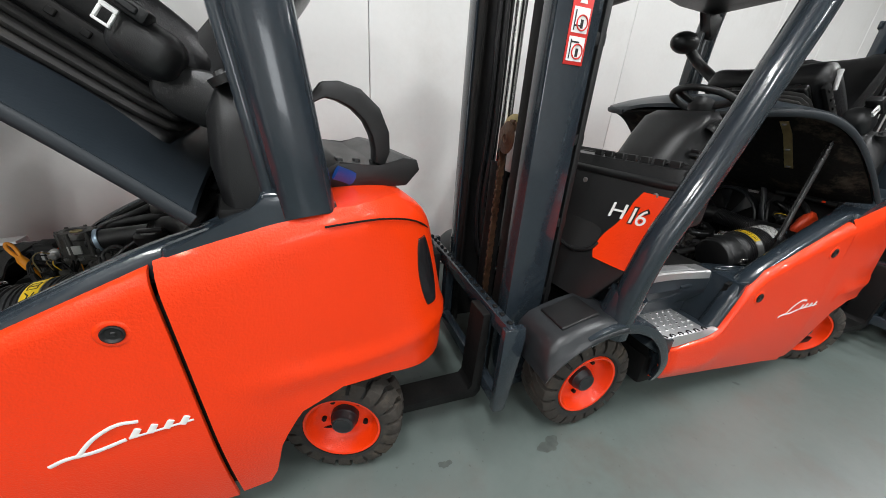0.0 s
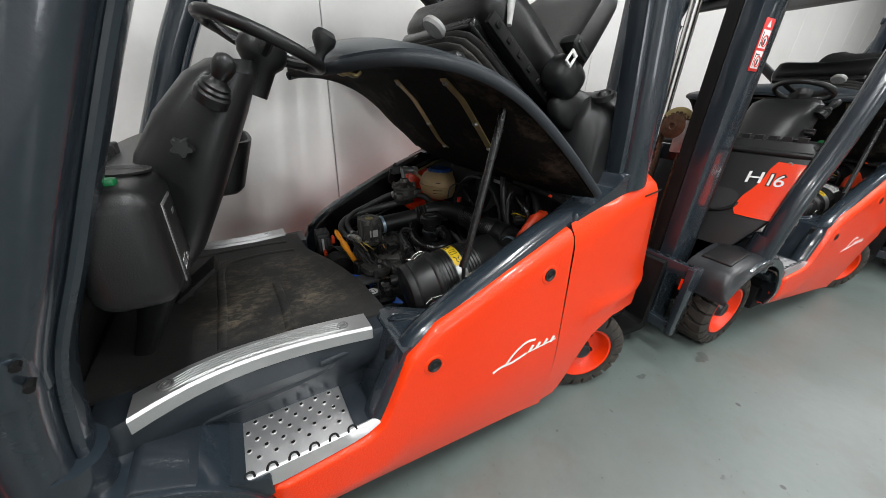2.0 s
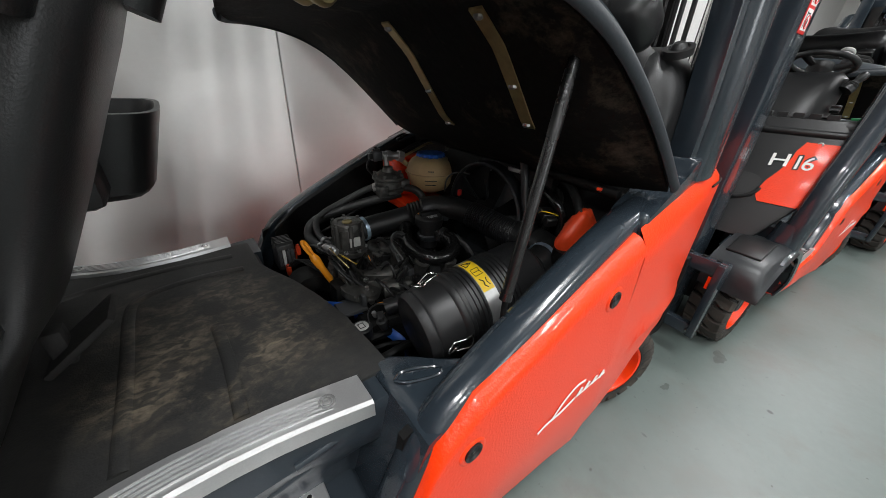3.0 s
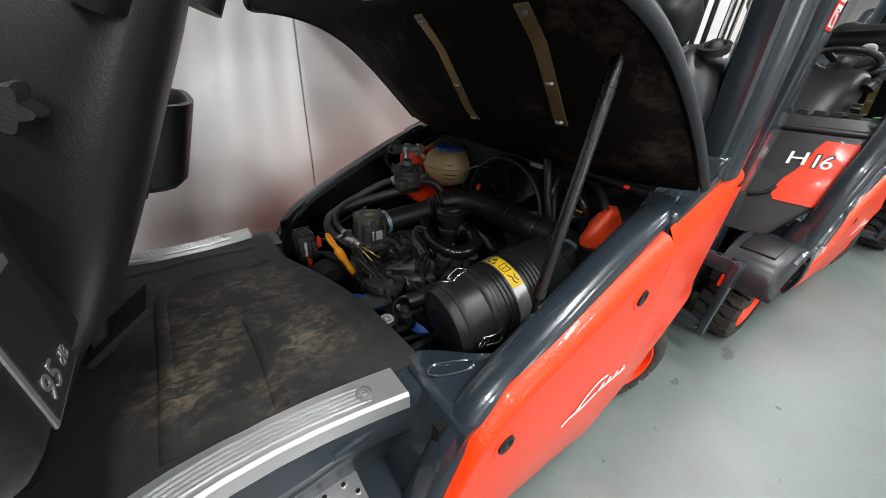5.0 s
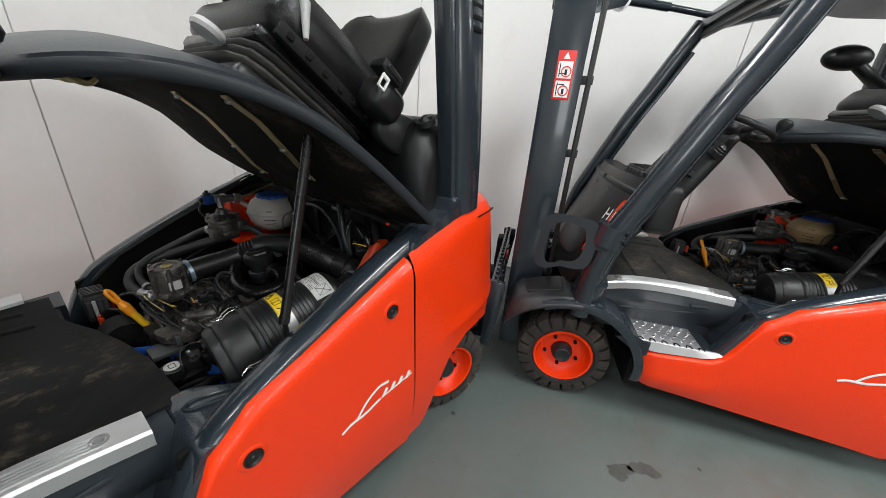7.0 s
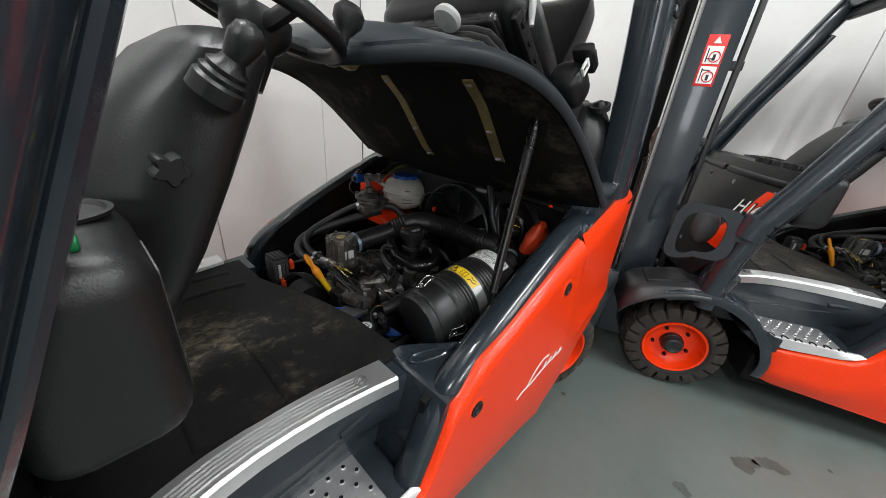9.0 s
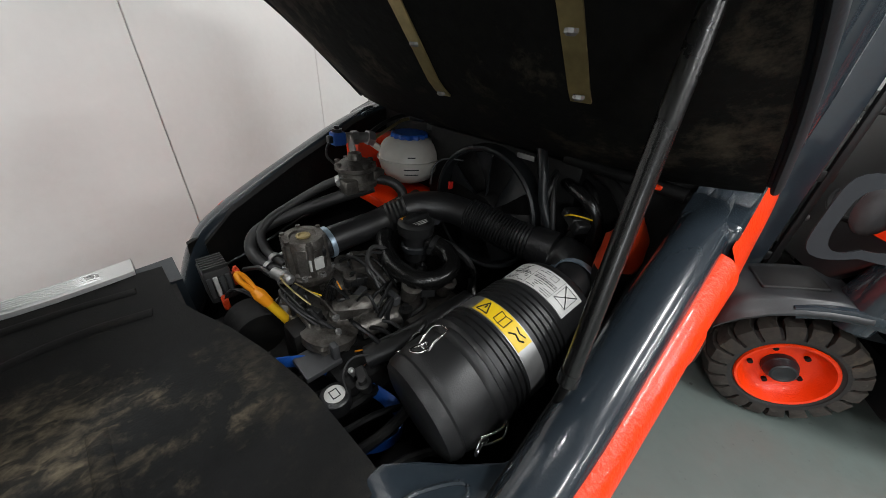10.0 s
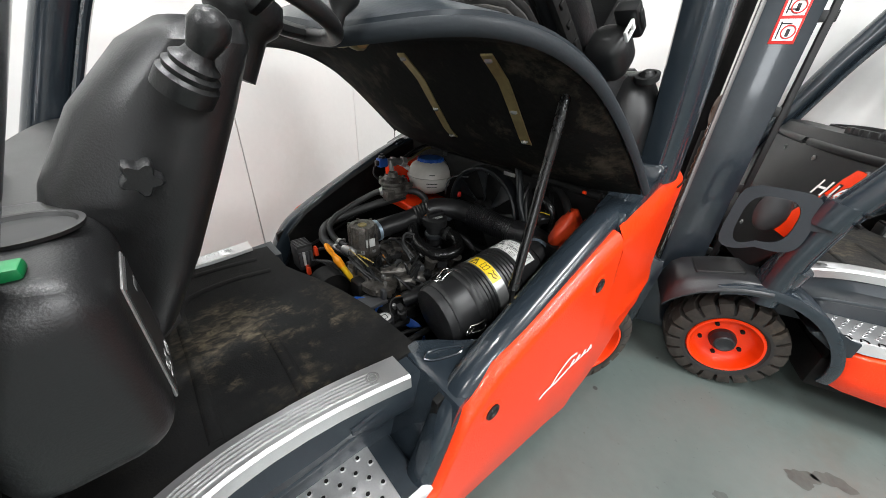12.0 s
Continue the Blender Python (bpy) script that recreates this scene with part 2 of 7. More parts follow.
def floor_material():
    m = material("worn_grey_green_floor_paint", (0.105, 0.130, 0.120), 0.36, vary=0.10, scale=1.3, grain=24, bump=0.08, bump_scale=35, dirt=(0.085, 0.10, 0.092), dirt_amount=0.5, dirt_scale=2.2)
    nt = m.node_tree
    b = nt.nodes["Principled BSDF"]
    old = b.inputs["Base Color"].links[0].from_socket
    tc = next(n for n in nt.nodes if n.type == "TEX_COORD")
    # small dark specks of spilt oil and dirt
    vo = nt.nodes.new("ShaderNodeTexVoronoi")
    vo.inputs["Scale"].default_value = 5.5
    vo.inputs["Randomness"].default_value = 1.0
    warp = nt.nodes.new("ShaderNodeTexNoise")
    warp.inputs["Scale"].default_value = 9
    addv = nt.nodes.new("ShaderNodeMix")
    addv.data_type = "VECTOR"
    addv.inputs[0].default_value = 0.06
    nt.links.new(tc.outputs["Object"], addv.inputs[4])
    nt.links.new(tc.outputs["Object"], warp.inputs["Vector"])
    nt.links.new(warp.outputs["Color"], addv.inputs[5])
    nt.links.new(addv.outputs[1], vo.inputs["Vector"])
    r = nt.nodes.new("ShaderNodeValToRGB")
    r.color_ramp.elements[0].position, r.color_ramp.elements[1].position = 0.045, 0.065
    r.color_ramp.elements[0].color, r.color_ramp.elements[1].color = (1, 1, 1, 1), (0, 0, 0, 1)
    nt.links.new(vo.outputs["Distance"], r.inputs[0])
    sc = nt.nodes.new("ShaderNodeMath")
    sc.operation = "MULTIPLY"
    sc.inputs[1].default_value = 0.9
    nt.links.new(r.outputs[0], sc.inputs[0])
    mx = nt.nodes.new("ShaderNodeMix")
    mx.data_type = "RGBA"
    nt.links.new(sc.outputs[0], mx.inputs[0])
    nt.links.new(old, mx.inputs[6])
    mx.inputs[7].default_value = (0.03, 0.033, 0.03, 1)
    out = mx.outputs[2]
    for size, low, high, colour, amount in ((17.0, 0.035, 0.060, (0.035, 0.038, 0.034, 1), 0.85), (2.6, 0.020, 0.034, (0.34, 0.35, 0.33, 1), 0.8)):
        v2 = nt.nodes.new("ShaderNodeTexVoronoi")
        v2.inputs["Scale"].default_value = size
        nt.links.new(addv.outputs[1], v2.inputs["Vector"])
        r2 = nt.nodes.new("ShaderNodeMapRange")
        r2.inputs["From Min"].default_value, r2.inputs["From Max"].default_value = high, low
        r2.inputs["To Max"].default_value = amount
        nt.links.new(v2.outputs["Distance"], r2.inputs["Value"])
        pick = nt.nodes.new("ShaderNodeTexNoise")
        pick.inputs["Scale"].default_value = size * 0.31
        nt.links.new(tc.outputs["Object"], pick.inputs["Vector"])
        some = nt.nodes.new("ShaderNodeMath")
        some.operation = "GREATER_THAN"
        some.inputs[1].default_value = 0.54
        nt.links.new(pick.outputs["Fac"], some.inputs[0])
        mu = nt.nodes.new("ShaderNodeMath")
        mu.operation = "MULTIPLY"
        nt.links.new(r2.outputs[0], mu.inputs[0])
        nt.links.new(some.outputs[0], mu.inputs[1])
        m2 = nt.nodes.new("ShaderNodeMix")
        m2.data_type = "RGBA"
        nt.links.new(mu.outputs[0], m2.inputs[0])
        nt.links.new(out, m2.inputs[6])
        m2.inputs[7].default_value = colour
        out = m2.outputs[2]
    # brownish clouds of old dirt and fine scuffs
    for size, low, high, colour, amount in ((3.4, 0.52, 0.70, (0.098, 0.088, 0.074, 1), 0.55), (0.9, 0.50, 0.62, (0.150, 0.172, 0.162, 1), 0.35), (38.0, 0.64, 0.72, (0.055, 0.058, 0.052, 1), 0.6)):
        cloud = nt.nodes.new("ShaderNodeTexNoise")
        cloud.inputs["Scale"].default_value, cloud.inputs["Detail"].default_value, cloud.inputs["Roughness"].default_value = size, 7, 0.62
        nt.links.new(tc.outputs["Object"], cloud.inputs["Vector"])
        reach = nt.nodes.new("ShaderNodeMapRange")
        reach.inputs["From Min"].default_value, reach.inputs["From Max"].default_value, reach.inputs["To Max"].default_value = low, high, amount
        nt.links.new(cloud.outputs["Fac"], reach.inputs["Value"])
        m3 = nt.nodes.new("ShaderNodeMix")
        m3.data_type = "RGBA"
        nt.links.new(reach.outputs[0], m3.inputs[0])
        nt.links.new(out, m3.inputs[6])
        m3.inputs[7].default_value = colour
        out = m3.outputs[2]
    nt.links.new(out, b.inputs["Base Color"])
    return m


M_FLOOR = floor_material()
M_WALL = material("white_wall_panel", (0.74, 0.735, 0.715), 0.42, vary=0.03, scale=1.5, grain=30, bump=0.02, bump_scale=8, dirt=(0.55, 0.52, 0.47), dirt_amount=0.25, dirt_scale=1.4)
M_CEIL = material("grey_ceiling_panel", (0.26, 0.26, 0.255), 0.6, vary=0.03, scale=1)
M_JOINT = material("dark_joint_sealant", (0.10, 0.10, 0.095), 0.7, vary=0.1)
M_STAIN = material("damp_floor_stain", (0.070, 0.082, 0.075), 0.38, vary=0.25, scale=20)


# ---- small mesh helpers ----
def part(name, bm, mat, parent=None, label="", smooth=38):
    me = bpy.data.meshes.new(name)
    bmesh.ops.recalc_face_normals(bm, faces=bm.faces[:])
    bm.to_mesh(me)
    bm.free()
    me.materials.append(mat)
    for p in me.polygons:
        p.use_smooth = True
    me.set_sharp_from_angle(angle=radians(smooth))
    ob = new(name, me)
    ob.parent = parent
    return tagged(ob, label)


def B():
    return bmesh.new()


def box(bm, x0, x1, y0, y1, z0, z1, bev=0.0, seg=2, m=None):
    r = bmesh.ops.create_cube(bm, size=1.0)
    for v in r["verts"]:
        v.co = Vector(((x0 + x1) / 2 + v.co.x * (x1 - x0), (y0 + y1) / 2 + v.co.y * (y1 - y0), (z0 + z1) / 2 + v.co.z * (z1 - z0)))
    vs = r["verts"]
    if bev:
        es = list({e for v in vs for e in v.link_edges})
        r2 = bmesh.ops.bevel(bm, geom=es, offset=bev, segments=seg, profile=0.5, affect="EDGES", clamp_overlap=True)
        vs = list({v for v in r2["verts"]} | {v for v in vs if v.is_valid})
    if m is not None:
        bmesh.ops.transform(bm, matrix=m, verts=[v for v in vs if v.is_valid])
    return bm


def loft(bm, loops, caps=True, closed=True):
    """Skins rings of points, all of one length."""
    rings = [[bm.verts.new(p) for p in l] for l in loops]
    n = len(rings[0])
    for a, b in zip(rings, rings[1:]):
        for i in range(n if closed else n - 1):
            j = (i + 1) % n
            bm.faces.new((a[i], a[j], b[j], b[i]))
    if caps and closed:
        bm.faces.new(rings[0])
        bm.faces.new(list(reversed(rings[-1])))
    return bm


def prism(bm, prof, y0, y1, bev=0.0, seg=2):
    """A side view of (x, z) points, pushed through from y0 to y1."""
    a = [bm.verts.new((x, y0, z)) for x, z in prof]
    b = [bm.verts.new((x, y1, z)) for x, z in prof]
    n = len(prof)
    fs = [bm.faces.new(a), bm.faces.new(list(reversed(b)))]
    for i in range(n):
        fs.append(bm.faces.new((a[i], b[i], b[(i + 1) % n], a[(i + 1) % n])))
    if bev:
        es = list({e for f in fs for e in f.edges})
        bmesh.ops.bevel(bm, geom=es, offset=bev, segments=seg, profile=0.5, affect="EDGES", clamp_overlap=True)
    return bm


def smooth_path(pts, n=6):
    """Rounds a coarse line of points."""
    pts = [Vector(p) for p in pts]
    if len(pts) < 3:
        return pts
    ext = [pts[0] * 2 - pts[1]] + pts + [pts[-1] * 2 - pts[-2]]
    out = []
    for i in range(1, len(ext) - 2):
        p0, p1, p2, p3 = ext[i - 1:i + 3]
        for k in range(n):
            t = k / n
            out.append(0.5 * (2 * p1 + (p2 - p0) * t + (2 * p0 - 5 * p1 + 4 * p2 - p3) * t * t + (3 * p1 - p0 - 3 * p2 + p3) * t ** 3))
    return out + [pts[-1]]


def tube(bm, pts, r, seg=10, n=6, flat=1.0, up=(0, 1, 0), ribs=0.0, square=2.0):
    """A round, oval or squarish bar along a path; flat: its width along up as a share of the other; ribs: a corrugated hose."""
    path = smooth_path(pts, n)
    loops = []
    for i, p in enumerate(path):
        d = (path[min(i + 1, len(path) - 1)] - path[max(i - 1, 0)]).normalized()
        u = Vector(up) - d * d.dot(Vector(up))
        if u.length < 1e-3:
            u = Vector((1, 0, 0)) - d * d.x
        u.normalize()
        w = d.cross(u)
        rr = r * (1 + (ribs if i % 2 else 0))
        ring = []
        for k in range(seg):
            a = 2 * math.pi * (k + 0.5) / seg
            c, s = math.cos(a), math.sin(a)
            q = (abs(c) ** square + abs(s) ** square) ** (-1 / square)
            ring.append(p + u * (c * q * rr * flat) + w * (s * q * rr))
        loops.append(ring)
    return loft(bm, loops)


def ease(x, xs, ys):
    """A smooth curve through a few values."""
    i = min(max(int(np.searchsorted(xs, x)) - 1, 0), len(xs) - 2)
    t = min(1.0, max(0.0, (x - xs[i]) / (xs[i + 1] - xs[i])))
    slope = [(ys[min(k + 1, len(ys) - 1)] - ys[max(k - 1, 0)]) / (xs[min(k + 1, len(ys) - 1)] - xs[max(k - 1, 0)]) * (xs[i + 1] - xs[i]) for k in (i, i + 1)]
    return float((2 * t ** 3 - 3 * t ** 2 + 1) * ys[i] + (t ** 3 - 2 * t ** 2 + t) * slope[0] + (3 * t ** 2 - 2 * t ** 3) * ys[i + 1] + (t ** 3 - t ** 2) * slope[1])


def lathe(bm, prof, m, seg=32, caps=True):
    """Turns (radius, height) points about z and sets the form by m."""
    loops = []
    for r, h in prof:
        loops.append([m @ Vector((max(r, 1e-4) * math.cos(2 * math.pi * k / seg), max(r, 1e-4) * math.sin(2 * math.pi * k / seg), h)) for k in range(seg)])
    return loft(bm, loops, caps)


def along(p0, p1):
    """A frame at p0 whose z looks to p1."""
    d = Vector(p1) - Vector(p0)
    return Matrix.Translation(p0) @ d.to_track_quat("Z", "Y").to_matrix().to_4x4()


def rod_between(bm, p0, p1, r, seg=12, r1=None):
    length = (Vector(p1) - Vector(p0)).length
    return lathe(bm, [(r, 0), (r1 if r1 else r, length)], along(p0, p1), seg)


def ball(bm, c, r, sx=1, sy=1, sz=1, u=16, v=10):
    return lathe(bm, [(r * math.sin(math.pi * k / v), -r * math.cos(math.pi * k / v)) for k in range(v + 1)], Matrix.Translation(c) @ Matrix.Diagonal((sx, sy, sz, 1)), u)


def text_part(name, body, size, m, mat, parent, label="", depth=0.0006, align="LEFT", bold=0.0):
    """Raised lettering in the built-in font, as a mesh."""
    cu = bpy.data.curves.new(name, "FONT")
    cu.body, cu.size, cu.extrude, cu.align_x, cu.space_word, cu.offset = body, size, depth, align, 0.4, bold
    tmp = new(name, cu)
    me = bpy.data.meshes.new_from_object(tmp.evaluated_get(bpy.context.evaluated_depsgraph_get()))
    bpy.data.objects.remove(tmp)
    me.transform(m)
    me.materials.clear()
    me.materials.append(mat)
    ob = new(name, me)
    ob.parent = parent
    return tagged(ob, label)


# ---- the hall: floor, walls, ceiling ----
WALL_Y, WALL_X = 1.50, -2.72
XE, YS, HIGH = 14.0, -7.0, 4.0
bm = B()
box(bm, WALL_X - 0.3, XE, YS, WALL_Y + 0.3, -0.2, 0)
tagged(part("floor", bm, M_FLOOR), "grey-green painted concrete floor, scuffed and stained", "floor", kind="structure")
bm = B()
box(bm, WALL_X - 0.3, XE, YS, WALL_Y + 0.3, HIGH, HIGH + 0.15)
tagged(part("ceiling", bm, M_CEIL), "plain grey hall ceiling", "ceiling", kind="structure")


def panel_wall(name, label, joints, make, low=0.0):
    """A wall of tall smooth sheets with narrow recessed joints between them."""
    back = make(B(), joints[0], joints[-1], 0.03, 0.15, 0.0)
    wall = tagged(part(name, back, M_JOINT), label, "wall", kind="structure")
    for a, b in zip(joints, joints[1:]):
        part("panel", make(B(), a + 0.0018, b - 0.0018, 0.0, 0.03, 0.0035), M_WALL, wall)
    return wall


def north(bm, a, b, d0, d1, bev):
    return box(bm, a, b, WALL_Y + d0, WALL_Y + d1, 0, HIGH, bev, 1)


def west(bm, a, b, d0, d1, bev):
    return box(bm, WALL_X - d1, WALL_X - d0, a, b, 0, HIGH, bev, 1)


north_joints = [WALL_X + 0.002, -1.30, -0.20, 0.94, 2.07, 3.20, 4.33, 5.46, 6.59, 7.72, 8.85, 9.98, 11.11, 12.24, XE]
panel_wall("wall_north", "white smooth panel wall with thin vertical joints", north_joints, north)
west_joints = [YS, -5.84, -4.71, -3.58, -2.45, -1.32, -0.19, 0.90, WALL_Y]
panel_wall("wall_west", "white smooth panel wall closing the corner", west_joints, west)
bm = B()
for x0, x1, z0, z1 in ((WALL_X - 0.3, 0.6, 0, HIGH), (2.4, XE, 0, HIGH), (0.6, 2.4, 0, 1.05), (0.6, 2.4, 2.85, HIGH)):
    box(bm, x0, x1, YS - 0.15, YS, z0, z1)
tagged(part("wall_south", bm, M_WALL), "plain white hall wall with a window", "wall", kind="structure")
bm = B()
box(bm, XE, XE + 0.15, YS, WALL_Y + 0.3, 0, HIGH)
tagged(part("wall_east", bm, M_WALL), "plain white hall wall", "wall", kind="structure")
bm = B()
box(bm, WALL_X, XE, WALL_Y - 0.012, WALL_Y - 0.001, 0, 0.018, 0.003, 1)
tagged(part("baseboard", bm, M_JOINT), "dark sealing strip along the foot of the wall", "trim", kind="structure")


def floor_stain(x, y, r, seed, label):
    rnd = random.Random(seed)
    bm = B()
    n = 28
    ph = [rnd.uniform(0, 6.28) for _ in range(4)]
    ring = []
    for k in range(n):
        a = 2 * math.pi * k / n
        q = r * (1 + 0.25 * math.sin(2 * a + ph[0]) + 0.16 * math.sin(3 * a + ph[1]) + 0.1 * math.sin(7 * a + ph[2]))
        ring.append(bm.verts.new((x + q * math.cos(a), y + 0.7 * q * math.sin(a), 0.0012)))
    bm.faces.new(ring)
    return tagged(part("floor_stain", bm, M_STAIN), label, "stain", kind="structure")


floor_stain(2.37, -0.21, 0.045, 1, "small dark damp patch on the floor")
floor_stain(0.26, -0.33, 0.05, 2, "dark damp patch on the floor")
floor_stain(0.36, -0.29, 0.05, 3, "dark damp patch on the floor")
floor_stain(0.05, -0.62, 0.025, 4, "small dark damp patch on the floor")
floor_stain(-0.02, -0.55, 0.03, 5, "faint scuffed patch on the floor")
floor_stain(2.68, -1.13, 0.13, 6, "wide damp patch with a ragged edge on the floor")
floor_stain(2.15, -1.19, 0.14, 9, "wide damp patch with a ragged edge on the floor")
floor_stain(1.94, -0.12, 0.022, 7, "small dark scuff on the floor")
floor_stain(1.72, -0.55, 0.010, 8, "small dark oil drop on the floor")


# ---- a counterbalance fork lift truck; x to its rear, y from its left to its right side, z up, front axle at x = 0 ----
MID = 0.55


def my(y):
    return 2 * MID - y


def mirrored(bm):
    """The same form on the truck's right side."""
    for v in bm.verts:
        v.co.y = my(v.co.y)
    bmesh.ops.reverse_faces(bm, faces=bm.faces[:])
    return bm


def both(name, make, mat, parent, label="", smooth=38):
    a = part(name, make(B()), mat, parent, label, smooth)
    b = part(name, mirrored(make(B())), mat, parent, label, smooth)
    return a, b


def wheel(truck, name, x, y, r, width, rim, right=False, steer=0):
    """Solid industrial tyre with chunky lugs on a dished five-stud rim; y: its outer face."""
    yy = my(y) if right else y
    half = -width / 2 if right else width / 2
    m = Matrix.Translation((x, yy + half, r)) @ Matrix.Rotation(radians(steer), 4, "Z") @ Matrix.Translation((0, -half, 0)) @ Matrix.Rotation(radians(90 if right else -90), 4, "X")
    bm = B()
    lathe(bm, [(0.02, 0.088), (rim * 0.8, 0.088), (rim * 0.8, width * 0.9), (0.02, width * 0.9)], m, 24)
    hub = part(name, bm, M_DARK, truck)
    bm = B()
    R = r - 0.028
    lathe(bm, [(rim + 0.002, 0.016), (rim + 0.012, 0.006), (rim + 0.03, 0.0), (R - 0.045, 0.001), (R - 0.018, 0.010), (R, 0.030), (R + 0.003, width / 2), (R, width - 0.030), (R - 0.02, width - 0.008), (R - 0.045, width), (rim + 0.012, width - 0.004), (rim + 0.002, width - 0.016), (rim + 0.002, 0.016)], m, 56, False)
    tyre = part("tyre", bm, M_RUBBER, hub, "dark rubber tyre with worn shoulders")
    bm = B()
    n = 20
    for k in range(n):
        for side in (0, 1):
            a0 = 2 * math.pi * (k + 0.5 * side) / n
            loops = []
            for j, (h, rad, sk) in enumerate(((-0.001, r - 0.030, 0.0), (0.009, r - 0.008, 0.0), (0.036, r - 0.0005, 0.01), (width * 0.34, r, 0.06), (width * 0.50, r, 0.15))):
                hh = h if side == 0 else width - h
                half = math.pi / n * (0.80 if j < 3 else 0.66)
                c = a0 + sk * (1 if side == 0 else -1) * 1.0
                loops.append([m @ Vector((q * math.cos(a), q * math.sin(a), hh)) for q, a in ((rad - 0.032, c - half), (rad - 0.003, c - half * 0.97), (rad, c - half * 0.88), (rad, c + half * 0.88), (rad - 0.003, c + half * 0.97), (rad - 0.032, c + half))])
            loft(bm, loops)
    part("tread", bm, M_TREAD, hub, "dusty tread lugs")
    bm = B()
    lathe(bm, [(rim, 0.022), (rim + 0.006, 0.010), (rim + 0.002, 0.003), (rim - 0.006, 0.005), (rim - 0.010, 0.016), (rim - 0.016, 0.034), (rim - 0.026, 0.052), (rim * 0.70, 0.062), (rim * 0.52, 0.064), (rim * 0.40, 0.062), (0.01, 0.062), (0.01, 0.085), (rim - 0.02, 0.085), (rim, 0.07), (rim, 0.022)], m, 48, False)
    part("rim", bm, M_ORANGE, hub, "orange painted dished rim")
    bm = B()
    lathe(bm, [(rim * 0.38, 0.064), (rim * 0.37, 0.040), (rim * 0.34, 0.036), (rim * 0.33, 0.026), (rim * 0.30, 0.022), (rim * 0.29, 0.014), (rim * 0.24, 0.011), (rim * 0.20, 0.014), (0.001, 0.014)], m, 28)
    part("hub_cap", bm, M_FAN, hub, "black ribbed hub cap")
    for k in range(5):
        bm = B()
        a = 2 * math.pi * k / 5 + 0.4
        c = m @ Vector((rim * 0.60 * math.cos(a), rim * 0.60 * math.sin(a), 0.066))
        e = m @ Vector((rim * 0.60 * math.cos(a), rim * 0.60 * math.sin(a), 0.051))
        rod_between(bm, c, e, 0.0085, 10)
        part("wheel_nut", bm, M_DARK, hub)
    return hub


PANEL_TOP = ([0.315, 0.575, 0.615, 0.69, 0.78, 1.0, 1.235, 1.30], [0.388, 0.412, 0.445, 0.625, 0.70, 0.797, 0.897, 0.92])


def panel_top(x):
    return float(np.interp(x, *PANEL_TOP))


def side_panel(bm):
    """The orange door-like cover between step and rear: bellied, its top edge rolled in."""
    heights = [k / 14 * 0.93 for k in range(15)] + [0.945, 0.958, 0.970, 0.980, 0.988, 0.995, 1.0]
    nu, nv = 44, len(heights) - 1
    outer, inner = [], []
    for i in range(nu + 1):
        u = i / nu
        co, ci = [], []
        for j in range(nv + 1):
            v = heights[j]
            xb, xt = 0.352 + u * (1.281 - 0.352), 0.322 + u * (1.233 - 0.322)
            x = xb + (xt - xb) * v
            zb = 0.200 - 0.085 * u
            z = zb + (panel_top(x) - zb) * v
            roll = max(0.0, (v - 0.935) / 0.065)
            y = float(np.interp(x, (0.35, 0.76, 1.16, 1.28), (-0.042, -0.049, -0.059, -0.066))) - 0.002 * math.sin(math.pi * min(1, v * 1.05)) * u + 0.036 * (1 - math.sqrt(max(0.0, 1 - roll ** 2))) + 0.034 * max(0, (0.42 - v) / 0.42) ** 1.8
            y += 0.02 * max(0, (0.04 - u) / 0.04)
            co.append(bm.verts.new((x, y, z)))
            ci.append(bm.verts.new((x, y + 0.014, z - 0.003)))
        outer.append(co)
        inner.append(ci)
    for g in (outer, inner):
        for i in range(nu):
            for j in range(nv):
                bm.faces.new((g[i][j], g[i + 1][j], g[i + 1][j + 1], g[i][j + 1]))
    for i in range(nu):
        for j in (0, nv):
            bm.faces.new((outer[i][j], outer[i + 1][j], inner[i + 1][j], inner[i][j]))
    for j in range(nv):
        for i in (0, nu):
            bm.faces.new((outer[i][j], outer[i][j + 1], inner[i][j + 1], inner[i][j]))
    return bm


def counterweight_plan(s):
    """Left to right round the rear, s from 0 to 1: place and outward way."""
    a = -math.pi / 2 + math.pi * s
    ex = 0.80
    c, q = abs(math.cos(a)) ** 0.50, abs(math.sin(a)) ** 0.50
    y = MID + math.copysign(q, math.sin(a)) * 0.612
    x = 1.25 + c * ex
    return x, y


def tail_top(x):
    rise = 0.906 + 0.094 * (1 - max(0.0, (1.72 - x) / 0.47) ** 1.7)
    return rise - 0.085 * (1 - math.sqrt(1 - min(0.98, max(0.0, (x - 1.78) / 0.275)) ** 2.4))


